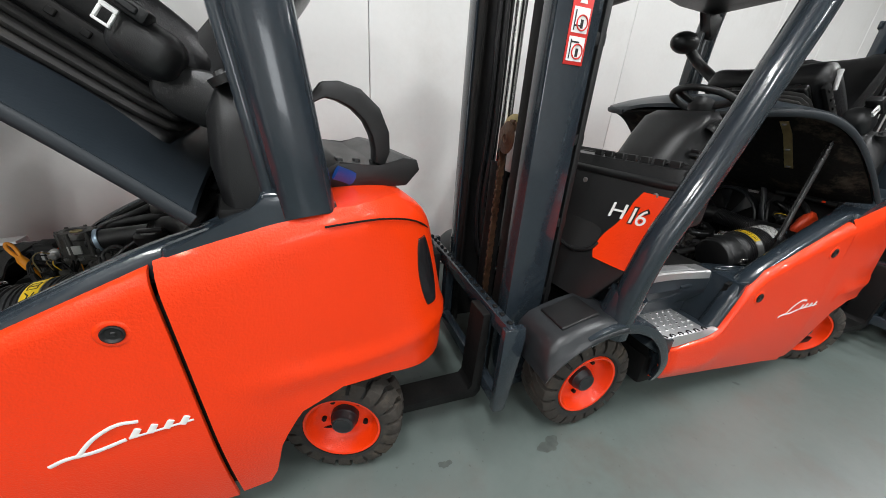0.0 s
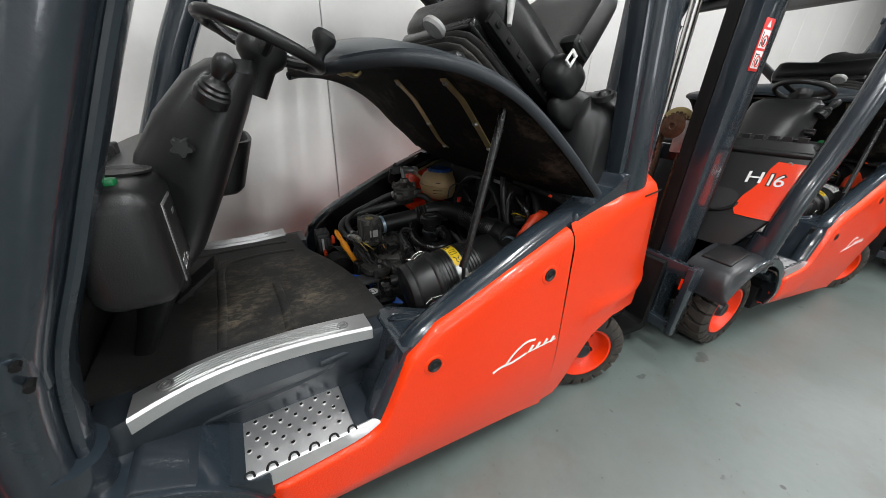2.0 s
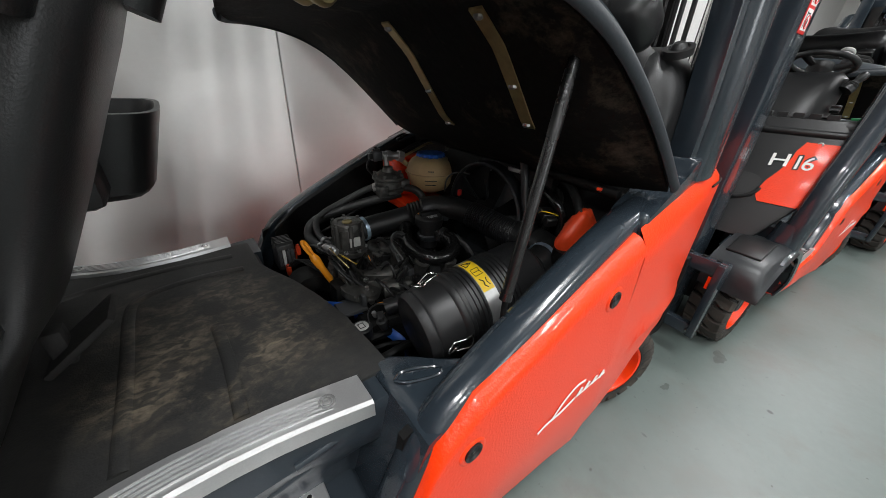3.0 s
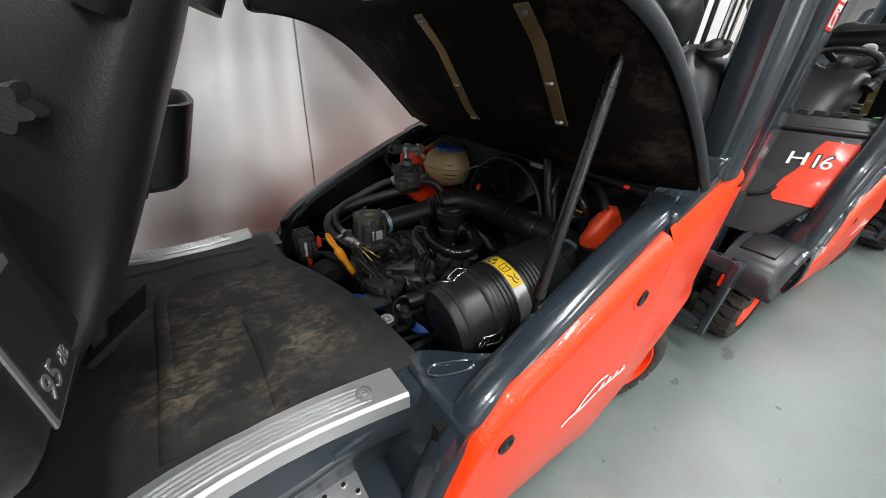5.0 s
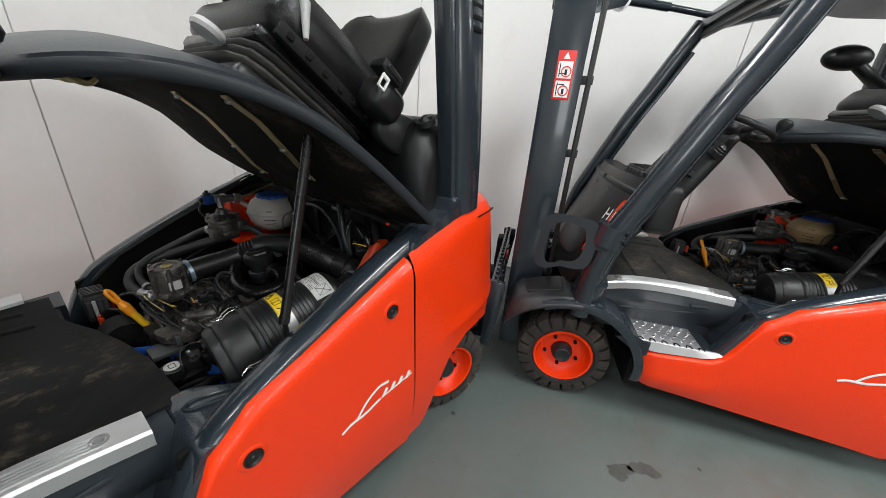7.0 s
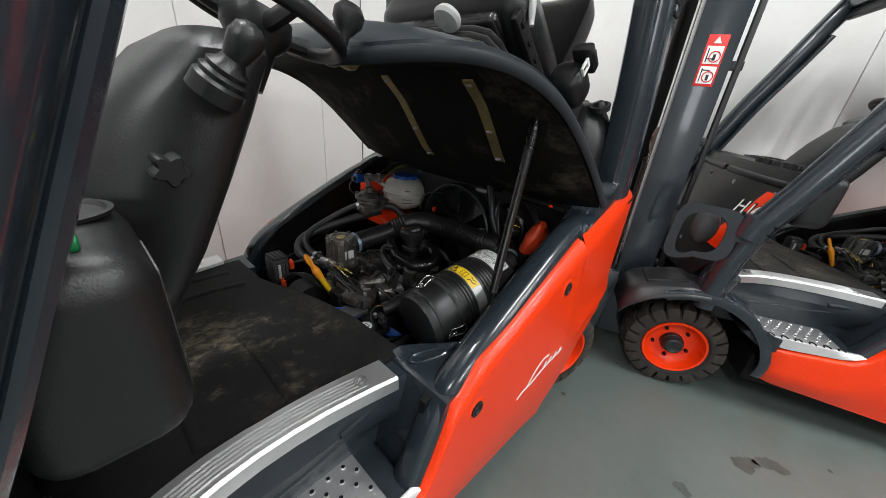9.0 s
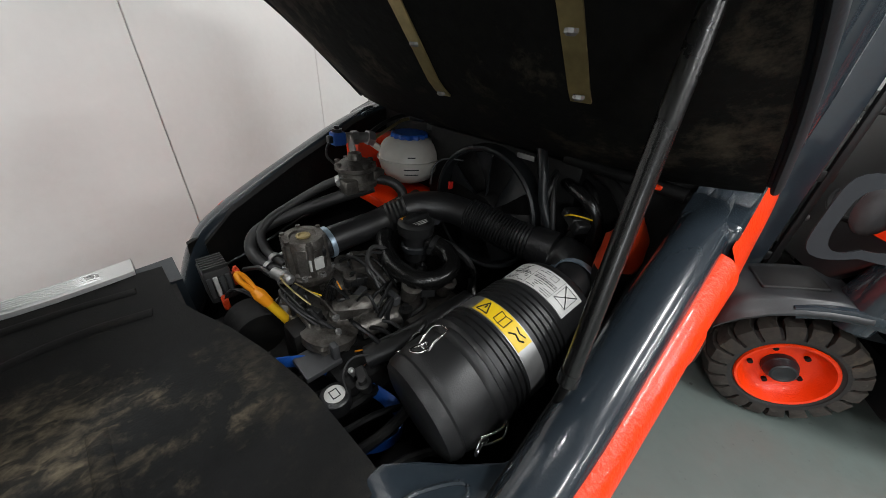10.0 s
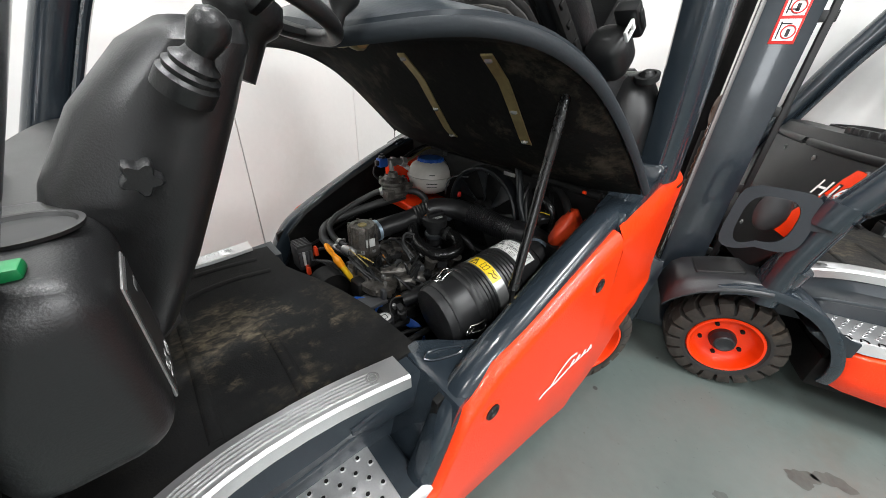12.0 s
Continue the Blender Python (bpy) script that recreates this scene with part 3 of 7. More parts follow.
def counterweight(bm):
    """The cast tail: steep rounded sides, arches over the rear wheels, a rolled top edge."""
    # an even walk along the plan
    fine = [counterweight_plan(k / 800) for k in range(801)]
    run = [0.0]
    for p, q in zip(fine, fine[1:]):
        run.append(run[-1] + math.hypot(q[0] - p[0], q[1] - p[1]))
    nu, nv = 150, 24
    rows = []
    for i in range(nu + 1):
        want = run[-1] * i / nu
        x, y = fine[min(800, int(np.searchsorted(run, want)))]
        rearness = min(1, max(0, (x - 1.68) / 0.34))
        side = 1 if y > MID else -1
        zb = float(np.interp(x, (1.25, 1.35, 1.385, 1.42, 1.48, 1.60, 1.74, 1.88, 2.05), (0.112, 0.116, 0.17, 0.30, 0.405, 0.455, 0.445, 0.40, 0.37)))
        zt = tail_top(x)
        col = []
        for j in range(nv + 1):
            v = j / nv
            z = zb + (zt - zb) * v
            tuck = 0.036 * max(0, (0.45 - z) / 0.32) ** 1.8
            roll = 0.028 * max(0, (v - 0.90) / 0.10) ** 2.2 + 0.05 * rearness * max(0, (v - 0.80) / 0.20) ** 2
            inn = tuck + roll + 0.13 * rearness * max(0, v - 0.30) - 0.010 * math.exp(-((z - 0.535) / 0.028) ** 2) * (1 if z > 0.535 else 1) * min(1, max(0, (x - 1.30) / 0.12))
            # pull inwards towards the truck's middle line
            cx, cy = 1.35, MID
            d = math.hypot(x - cx, y - cy)
            wx, wy = (0.0, -side) if x < 1.45 else ((x - cx) / d, (y - cy) / d)
            edge = 1.2908 - 0.047 * (z - 0.13) / 0.77
            xs = edge + (x - 1.25) * (1.42 - edge) / 0.17 if x < 1.42 else x
            col.append(bm.verts.new((x - abs(wx) * inn if x >= 1.45 else xs, y - side * abs(wy if x >= 1.45 else 1) * inn, z - 0.0 * roll)))
        rows.append(col)
    for i in range(nu):
        for j in range(nv):
            bm.faces.new((rows[i][j], rows[i + 1][j], rows[i + 1][j + 1], rows[i][j + 1]))
    for side_rows in (range(0, nu // 2),):
        for i in side_rows:
            a, b, c, d = rows[i][nv], rows[i + 1][nv], rows[nu - i - 1][nv], rows[nu - i][nv]
            if len({a, b, c, d}) == 4 and min(v.co.x for v in (a, b)) > 1.50:
                bm.faces.new((a, b, c, d))
    return bm


def hood_surface(u, v, drop=0.0):
    """The raised engine cover; u: 0 at its front lip to 1 at the hinge, v: -1 to 1 across."""
    x = 0.605 + 0.725 * u
    spine = ease(u, (0, 0.1, 0.25, 0.5, 0.75, 1), (1.335, 1.368, 1.388, 1.358, 1.247, 1.065))
    edge = ease(u, (0, 0.13, 0.27, 0.41, 0.55, 0.68, 0.82, 1), (1.312, 1.328, 1.330, 1.312, 1.270, 1.206, 1.123, 1.008))
    half = ease(u, (0, 0.05, 0.15, 0.27, 0.55, 0.8, 1), (0.24, 0.34, 0.435, 0.482, 0.537, 0.573, 0.592))
    z = spine - (spine - edge) * abs(v) ** 2.1 - drop
    return Vector((x - 0.04 * v * v * max(0, 0.2 - u) * -5 * 0.6, MID + v * half, z))


def hood(bm, drop, thick):
    nu, nv = 30, 28
    top = [[bm.verts.new(hood_surface(i / nu, -1 + 2 * j / nv, drop)) for j in range(nv + 1)] for i in range(nu + 1)]
    # the rim is turned down
    bot = [[bm.verts.new(hood_surface(i / nu, -1 + 2 * j / nv, drop + thick + 0.007 * abs(-1 + 2 * j / nv) ** 10)) for j in range(nv + 1)] for i in range(nu + 1)]
    for g in (top, bot):
        for i in range(nu):
            for j in range(nv):
                bm.faces.new((g[i][j], g[i + 1][j], g[i + 1][j + 1], g[i][j + 1]))
    for i in range(nu):
        for j in (0, nv):
            bm.faces.new((top[i][j], top[i + 1][j], bot[i + 1][j], bot[i][j]))
    for j in range(nv):
        for i in (0, nu):
            bm.faces.new((top[i][j], top[i][j + 1], bot[i][j + 1], bot[i][j]))
    return bm


SILL = [(0.585, 0.41), (0.625, 0.47), (0.70, 0.625), (0.79, 0.705), (1.0, 0.815), (1.24, 0.925), (1.46, 0.985), (1.62, 1.0)]


def sill(bm):
    """Dark frame beam that climbs from the step to the rear post, over the orange cover."""
    path = [(x, 0.013, z - 0.039) for x, z in SILL]
    return tube(bm, path, 0.041, 18, 6, flat=0.98, square=2.8)


def front_leg(bm):
    return tube(bm, [(0.030, 0.005, 0.50), (0.034, 0.0, 0.62), (0.044, -0.006, 0.73), (0.078, -0.014, 0.88), (0.146, -0.022, 1.04), (0.220, -0.026, 1.215), (0.292, -0.024, 1.38), (0.372, -0.018, 1.54), (0.470, -0.004, 1.75), (0.530, 0.006, 1.875)], 0.046, 20, 6, flat=0.98, square=2.4)


def rear_post(bm):
    return tube(bm, [(1.550, 0.002, 0.985), (1.522, 0.0, 1.2), (1.484, 0.008, 1.5), (1.458, 0.03, 1.8), (1.440, 0.06, 1.99)], 0.066, 20, 6, flat=0.80, square=2.6)


def post_flange(bm):
    """Flat flange along the front of the rear post, a groove apart from it."""
    return tube(bm, [(1.478, 0.010, 1.0), (1.452, 0.008, 1.2), (1.414, 0.016, 1.5), (1.390, 0.038, 1.8)], 0.017, 12, 6, flat=1.9, square=3.2)


def leg_flange(bm):
    """Flat inner flange of the front leg, a groove apart from it."""
    return tube(bm, [(0.082, 0.024, 0.60), (0.094, 0.020, 0.71), (0.127, 0.012, 0.862), (0.194, 0.004, 1.02), (0.267, 0.0, 1.195), (0.338, 0.002, 1.36), (0.417, 0.010, 1.52), (0.512, 0.026, 1.73)], 0.012, 12, 6, flat=2.4, square=3.2)


def fender(bm):
    """Thin arched lip over the front wheel, running down behind it to the foot of the side cover."""
    loops = []
    for k in range(29):
        a = radians(116 - k * 120 / 28)
        w = Vector((math.cos(a), 0, math.sin(a)))
        p = Vector((0.012, 0, 0.236)) + w * 0.322
        p.y += 0.026 * max(0.0, (0.33 - p.z) / 0.12) ** 1.5 if k > 10 else 0.0
        q = p + Vector((0, -0.043, 0))
        loops.append([q - w * 0.024, q + w * 0.002 - Vector((0, 0.003, 0)), q + w * 0.014, q + w * 0.019 + Vector((0, 0.014, 0)), p + w * 0.019 + Vector((0, 0.19, 0)), p + w * 0.010 + Vector((0, 0.19, 0)), q + w * 0.008 + Vector((0, 0.016, 0)), q - w * 0.024 + Vector((0, 0.008, 0))])
    return loft(bm, loops)


COWL = ((0.58, -0.07, -0.01, 0.12, 0.98), (0.75, 0.0, 0.055, 0.03, 1.07), (0.85, 0.045, 0.105, -0.005, 1.105), (0.93, 0.080, 0.150, -0.01, 1.11), (1.03, 0.115, 0.20, 0.0, 1.10), (1.10, 0.145, 0.24, 0.03, 1.07))


def cowl_front(y, z, lift=0.003):
    """A place on the cowl's front face."""
    zs = [c[0] for c in COWL]
    x0, x1, y0, y1 = (float(np.interp(z, zs, [c[k] for c in COWL])) for k in (1, 2, 3, 4))
    s = max(-0.995, min(0.995, (y - (y0 + y1) / 2) / ((y1 - y0) / 2)))
    c = -(1 - abs(s) ** 5) ** 0.2
    return Vector(((x0 + x1) / 2 + c * (x1 - x0) / 2 + 0.03 * s * s - lift, y, z))


def fork_truck(muddy):
    truck = new("forklift_truck")
    # running gear
    wheel(truck, "front_wheel", 0.015, 0.026, 0.224, 0.175, 0.136)
    wheel(truck, "front_wheel", 0.015, 0.026, 0.224, 0.175, 0.136, True)
    wheel(truck, "rear_wheel", 1.62, 0.000, 0.205, 0.150, 0.128, False, -22)
    wheel(truck, "rear_wheel", 1.62, 0.000, 0.205, 0.150, 0.128, True, -22)
    bm = B()
    box(bm, -0.05, 0.05, 0.15, 0.95, 0.17, 0.29, 0.02)
    part("front_axle", bm, M_DARK, truck)
    bm = B()
    box(bm, 1.57, 1.67, 0.14, 0.96, 0.15, 0.26, 0.02)
    part("rear_axle", bm, M_DARK, truck)
    bm = B()
    box(bm, 0.30, 1.30, 0.02, 1.08, 0.155, 0.31, 0.02)
    part("chassis", bm, M_DARK, truck)

    # dark frame: fenders, legs, posts, sills, roof
    both("front_fender", fender, M_GREY, truck)
    def fender_nose(bm):
        # a moulded hood with a flared rim that follows the tyre
        loops = []
        for x, zt, zb in ((-0.292, 0.420, 0.392), (-0.284, 0.470, 0.404), (-0.268, 0.508, 0.424), (-0.235, 0.538, 0.456), (-0.18, 0.558, 0.494), (-0.12, 0.576, 0.520), (-0.06, 0.587, 0.536), (-0.01, 0.591, 0.543), (0.02, 0.586, 0.545), (0.032, 0.572, 0.546)):
            h = zt - zb
            loops.append([(x, -0.050, zb), (x, -0.052, zb + 0.010), (x, -0.046, zb + 0.018), (x, -0.034, zb + h * 0.42), (x, -0.026, zb + h * 0.75), (x, -0.016, zt - 0.008), (x, 0.002, zt), (x, 0.09, zt + 0.003), (x, 0.175, zt), (x, 0.175, zb), (x, -0.030, zb)])
        return loft(bm, loops)
    both("fender_cover", fender_nose, M_FAN, truck, "black plastic cover over the front wheel", 50)
    def fender_inset(bm):
        m = Matrix.Translation((-0.130, 0.078, 0.573)) @ Matrix.Rotation(radians(-15), 4, "Y")
        return box(bm, -0.080, 0.080, -0.062, 0.070, -0.012, 0.007, 0.006, 3, m)
    both("fender_lid", fender_inset, M_BLACK, truck)
    both("front_leg", front_leg, M_GREY, truck)
    both("leg_flange", leg_flange, M_GREY, truck)
    both("rear_post", rear_post, M_GREY, truck)
    both("post_flange", post_flange, M_GREY, truck)
    both("sill", sill, M_GREY, truck, "", 50)
    def sill_liner(bm):
        return loft(bm, [[(x, 0.045, z - 0.013), (x, 0.0545, z - 0.020), (x, 0.0545, z - 0.15), (x, 0.045, z - 0.15)] for x, z in SILL[2:]])
    part("sill_liner", sill_liner(B()), M_DARK, truck, "black lining inside the sill")
    def sill_edge_sheet(bm):
        # on the far side an added black sheet covers the sill's inner face and edge
        return mirrored(loft(bm, [[(x, 0.012, z + 0.004), (x, 0.045, z - 0.002), (x, 0.0575, z - 0.012), (x, 0.0575, z - 0.15), (x, 0.045, z - 0.15), (x, 0.040, z - 0.03)] for x, z in SILL[2:]]))
    part("sill_liner", sill_edge_sheet(B()), M_DARK, truck, "black lining carried over the sill's edge")
    def leg_foot(bm):
        return tube(bm, [(0.040, 0.03, 0.566), (0.044, 0.022, 0.60), (0.055, 0.012, 0.67)], 0.064, 16, 4, flat=0.9, square=2.4)
    both("leg_foot", leg_foot, M_GREY, truck)
    def riser(bm, long=0.62):
        # the bulkhead from the step up to the floor edge, bellied outwards
        loops = []
        for k in range(15):
            x = 0.06 + k / 14 * long
            b = 0.018 * math.sin(math.pi * k / 14)
            e = float(np.interp(x, (0.06, 0.112, 0.154, 0.20, 0.263, 0.33, 0.404, 0.477, 0.555, 0.633, 0.68), (0.060, 0.064, 0.086, 0.106, 0.123, 0.131, 0.131, 0.126, 0.115, 0.101, 0.10)))
            loops.append([(x, e + 0.010, 0.634), (x, e + 0.004, 0.618), (x, min(e, 0.124 - b), 0.575), (x, min(e, 0.134 - b), 0.54), (x, 0.146, 0.47), (x, 0.138, 0.435), (x, 0.138, 0.39), (x, 0.24, 0.39), (x, 0.24, 0.634)])
        return loft(bm, loops)
    part("step_riser", riser(B()), M_SATIN, truck)
    part("step_riser", mirrored(riser(B(), 0.555)), M_SATIN, truck)
    def riser_bead(bm):
        return tube(bm, [(0.16, 0.136, 0.500), (0.30, 0.126, 0.515), (0.44, 0.122, 0.530), (0.54, 0.122, 0.548), (0.585, 0.122, 0.566), (0.575, 0.117, 0.580), (0.50, 0.112, 0.578)], 0.009, 8, 5, flat=0.7)
    both("riser_bead", riser_bead, M_SATIN, truck)
    def step_frame(bm):
        prism(bm, [(0.20, 0.425), (0.24, 0.44), (0.60, 0.436), (0.62, 0.40), (0.60, 0.36), (0.30, 0.36)], -0.012, 0.16, 0.006)
        return prism(bm, [(0.10, 0.553), (0.13, 0.566), (0.20, 0.524), (0.262, 0.466), (0.30, 0.440), (0.34, 0.438), (0.34, 0.37), (0.316, 0.362), (0.292, 0.408), (0.252, 0.454), (0.195, 0.504)], -0.034, 0.15, 0.006)
    both("step_frame", step_frame, M_SATIN, truck)
    def wheel_well(bm):
        return prism(bm, [(0.318, 0.185), (0.330, 0.185), (0.330, 0.26), (0.318, 0.33), (0.27, 0.43), (0.262, 0.424), (0.306, 0.33), (0.318, 0.26)], 0.03, 0.20)
    both("wheel_well", wheel_well, M_DARK, truck)
    def sill_front(bm):
        # the smooth shoulder where the sill meets floor and step
        loops = []
        for x, yin, zt in ((0.602, 0.150, 0.415), (0.645, 0.170, 0.51), (0.668, 0.180, 0.60), (0.684, 0.186, 0.636), (0.70, 0.192, 0.644), (0.725, 0.188, 0.648), (0.764, 0.152, 0.655), (0.80, 0.108, 0.664), (0.841, 0.066, 0.676), (0.88, 0.044, 0.70)):
            loops.append([(x, -0.02, 0.40), (x, -0.02, zt), (x, yin * 0.5, zt + 0.002), (x, yin - 0.012, zt), (x, yin - 0.003, zt - 0.004), (x, yin, zt - 0.014), (x, yin, 0.40)])
        return loft(bm, loops)
    part("sill_shoulder", sill_front(B()), M_GREY, truck)
    def recess(bm):
        # a stadium-shaped groove pressed into the shoulder
        return tube(bm, [(0.70, 0.118, 0.650), (0.72, 0.128, 0.651), (0.755, 0.112, 0.656), (0.785, 0.088, 0.662), (0.78, 0.074, 0.662), (0.755, 0.080, 0.657), (0.715, 0.100, 0.652), (0.70, 0.118, 0.650)], 0.0035, 6, 4)
    part("sill_recess", recess(B()), M_GREY, truck)
    def post_foot(bm):
        prism(bm, [(1.25, 0.86), (1.26, 0.932), (1.44, 0.992), (1.455, 1.04), (1.60, 1.04), (1.61, 0.992), (1.61, 0.93), (1.45, 0.93)], -0.036, 0.052, 0.012, 3)
        return bm
    both("post_foot", post_foot, M_GREY, truck)
    bm = B()
    # roof frame
    for y in (0.075, my(0.075)):
        tube(bm, [(0.53, y - (0.06 if y < MID else -0.06), 1.872), (0.80, y, 1.93), (1.1, y, 1.975), (1.36, y, 1.99), (1.445, y + (0.01 if y < MID else -0.01), 1.97)], 0.042, 12, 5, square=3.0)
    for x, z, r in ((0.54, 1.875, 0.036), (1.41, 1.985, 0.05)):
        tube(bm, [(x, 0.03, z), (x, MID, z + 0.01), (x, my(0.03), z)], r, 12, 4, up=(0, 0, 1), square=3.0)
    part("roof_frame", bm, M_GREY, truck)
    for k in range(9):
        x = 0.62 + 0.088 * k
        z = float(np.interp(x, (0.6, 0.8, 1.1, 1.4), (1.875, 1.925, 1.965, 1.98)))
        bm = B()
        box(bm, x - 0.012, x + 0.012, 0.10, 1.0, z - 0.012, z + 0.022, 0.005)
        part("roof_bar", bm, M_GREY, truck)
    bm = B()
    prism(bm, [(0.505, 1.80), (0.54, 1.86), (0.65, 1.895), (0.67, 1.87), (0.59, 1.83), (0.53, 1.79)], 0.06, 1.04, 0.008)
    part("roof_console", bm, M_BLACK, truck, "black plastic trim under the roof front")
    bm = B()
    prism(bm, [(0.95, 1.918), (0.99, 1.938), (1.39, 1.968), (1.43, 1.925), (1.40, 1.885), (1.31, 1.895), (1.12, 1.898)], 0.06, 1.04, 0.012)
    part("roof_lining", bm, M_BLACK, truck, "black plastic lining under the roof")
    def roof_gusset(bm):
        return prism(bm, [(1.29, 1.935), (1.35, 1.895), (1.385, 1.84), (1.405, 1.76), (1.46, 1.76), (1.475, 1.87), (1.45, 1.965)], 0.035, 0.095, 0.014)
    both("roof_gusset", roof_gusset, M_BLACK, truck, "black moulded corner between post and roof")
    for y0, out in ((-0.0445, 1), (my(-0.0445), -1)):
        for k in range(9):
            z = 1.50 + 0.028 * k
            half = 0.022 + 0.016 * math.sin(math.pi * (k + 0.6) / 9.2)
            bm = B()
            box(bm, 1.482 - 0.09 * (z - 1.5) - half * 0.7, 1.482 - 0.09 * (z - 1.5) + half * 0.8, y0 + 0.03 * k / 9 * out - 0.004, y0 + 0.03 * k / 9 * out + 0.004, z, z + 0.012, 0.002)
            part("vent_slat", bm, M_DARK, truck)

    # step plates, tread strips, floor
    def step_plate(bm):
        box(bm, 0.251, 0.543, -0.018, 0.150, 0.437, 0.445, 0.003)
        return bm
    for right in (False, True):
        bm = step_plate(B())
        bm2 = mirrored(bm) if right else bm
        plate = part("step_plate", bm2, M_ALU, truck, "perforated aluminium step plate")
        bm = B()
        for i in range(8):
            for j in range(5):
                x, y = 0.283 + 0.038 * i + (0.019 if j % 2 else 0), 0.129 - 0.027 * j
                if x < 0.530:
                    lathe(bm, [(0.0082, 0.0), (0.0066, 0.0026), (0.0052, 0.0028), (0.0042, 0.0)], Matrix.Translation((x, y, 0.4445)), 10)
        tagged(part("grip_ring", mirrored(bm) if right else bm, M_ALU, plate), kind="stuff")
        bm = B()
        for i in range(8):
            for j in range(5):
                x, y = 0.283 + 0.038 * i + (0.019 if j % 2 else 0), 0.129 - 0.027 * j
                if x < 0.530:
                    lathe(bm, [(0.0046, 0), (0.0046, 0.0016)], Matrix.Translation((x, y, 0.4446)), 8)
        tagged(part("hole", mirrored(bm) if right else bm, M_DARK, plate), kind="stuff")
        bm = B()
        for i in range(6):
            x = 0.298 + 0.0474 * i
            tube(bm, [(x - 0.011, -0.023, 0.4455), (x - 0.008, -0.012, 0.4462), (x, -0.008, 0.4462), (x + 0.008, -0.012, 0.4462), (x + 0.011, -0.023, 0.4455)], 0.0028, 6, 3)
        tagged(part("edge_scallop", mirrored(bm) if right else bm, M_DARK, plate), kind="stuff")
        bm = B()
        loops = []
        for k in range(15):
            x = 0.253 + 0.355 * k / 14
            low = float(np.interp(x, (0.253, 0.30, 0.36, 0.54, 0.58, 0.608), (0.428, 0.408, 0.398, 0.412, 0.424, 0.440)))
            loops.append([(x, -0.014, 0.4452), (x, -0.020, 0.4446), (x, -0.024, 0.4418), (x, -0.033, low), (x, -0.027, low - 0.002), (x, -0.016, 0.437)])
        loft(bm, loops)
        part("step_apron", mirrored(bm) if right else bm, M_ALU, plate)
        # strip along the floor edge
        bm = B()
        loops = []
        for k in range(17):
            u = k / 16
            x = (0.118 if right else 0.130) + (0.420 if right else 0.515) * u
            e = float(np.interp(u, (0, 0.08, 0.17, 0.29, 0.42, 0.56, 0.70, 0.85, 1), (0.064, 0.086, 0.106, 0.123, 0.131, 0.131, 0.126, 0.115, 0.101)))
            z = 0.650 + 0.004 * u
            wide = 0.064 + 0.008 * abs(2 * u - 1)
            prof = [(e - 0.006, z - 0.036), (e - 0.004, z - 0.006), (e + 0.002, z)]
            for g in range(5):
                y = e + 0.012 + 0.0086 * g
                prof += [(y, z), (y + 0.0012, z + 0.0036), (y + 0.0040, z + 0.0036), (y + 0.0052, z)]
            prof += [(e + wide - 0.002, z), (e + wide, z - 0.010)]
            flat = 0.0 if 2 < k < 14 else -0.0036
            loops.append([(x, yy, zz + (flat if zz > z + 0.001 else 0)) for yy, zz in prof] + [(x, e + 0.02, z - 0.012)])
        loft(bm, loops)
        strip = part("tread_strip", mirrored(bm) if right else bm, M_ALU, truck, "ribbed aluminium tread strip")
        for x, y in ((0.166, 0.127) if right else (0.186, 0.127), (0.462, 0.146) if right else (0.576, 0.146)):
            bm = B()
            lathe(bm, [(0.016, 0), (0.0155, 0.0025), (0.012, 0.003), (0.011, 0.0005), (0.009, 0.001), (0.008, 0.004), (0.004, 0.005), (0.003, 0.003), (0.001, 0.003)], Matrix.Translation((x, my(y) if right else y, 0.6525)), 18)
            part("screw", bm, M_STEEL, strip)
    bm = B()
    box(bm, -0.02, 0.60, 0.15, 0.95, 0.585, 0.628)
    part("floor_plate", bm, M_DARK, truck)
    # rubber mat with a waved rear edge and pressed ribs
    bm = B()
    nu, nv = 40, 40
    grid = []
    for j in range(nv + 1):
        y = 0.165 + (my(0.165) - 0.165) * j / nv
        q = abs(y - MID) / 0.385
        rear = float(np.interp(y, (0.2, 0.37, 0.5, 0.61, 0.70, 0.76, 0.94), (0.716, 0.706, 0.680, 0.648, 0.612, 0.592, 0.588)))
        row = []
        for i in range(nu + 1):
            x = 0.03 + (rear - 0.03) * i / nu
            z = 0.642
            z += 0.0012 * noise.noise(Vector((x * 9, y * 9, 3.1)))
            row.append(bm.verts.new((x, y, z)))
        grid.append(row)
    for j in range(nv):
        for i in range(nu):
            bm.faces.new((grid[j][i], grid[j][i + 1], grid[j + 1][i + 1], grid[j + 1][i]))
    r = bmesh.ops.extrude_face_region(bm, geom=bm.faces[:])
    bmesh.ops.translate(bm, vec=(0, 0, -0.013), verts=[g for g in r["geom"] if isinstance(g, bmesh.types.BMVert)])
    mat_part = part("floor_mat", bm, M_MAT if muddy else M_MAT_LIGHT, truck, "black ribbed rubber floor mat with dried mud")
    for path in ([(0.290, 0.21), (0.290, 0.45), (0.287, 0.66), (0.305, 0.72), (0.36, 0.75), (0.45, 0.762), (0.545, 0.752)], [(0.450, 0.21), (0.452, 0.36), (0.446, 0.50)], [(0.10, 0.80), (0.22, 0.845), (0.40, 0.86), (0.53, 0.855)]):
        bm = B()
        tube(bm, [(x, y, 0.6425) for x, y in path], 0.0125, 10, 6, flat=0.36, up=(0, 0, 1))
        part("mat_rib", bm, M_MAT if muddy else M_MAT_LIGHT, mat_part)

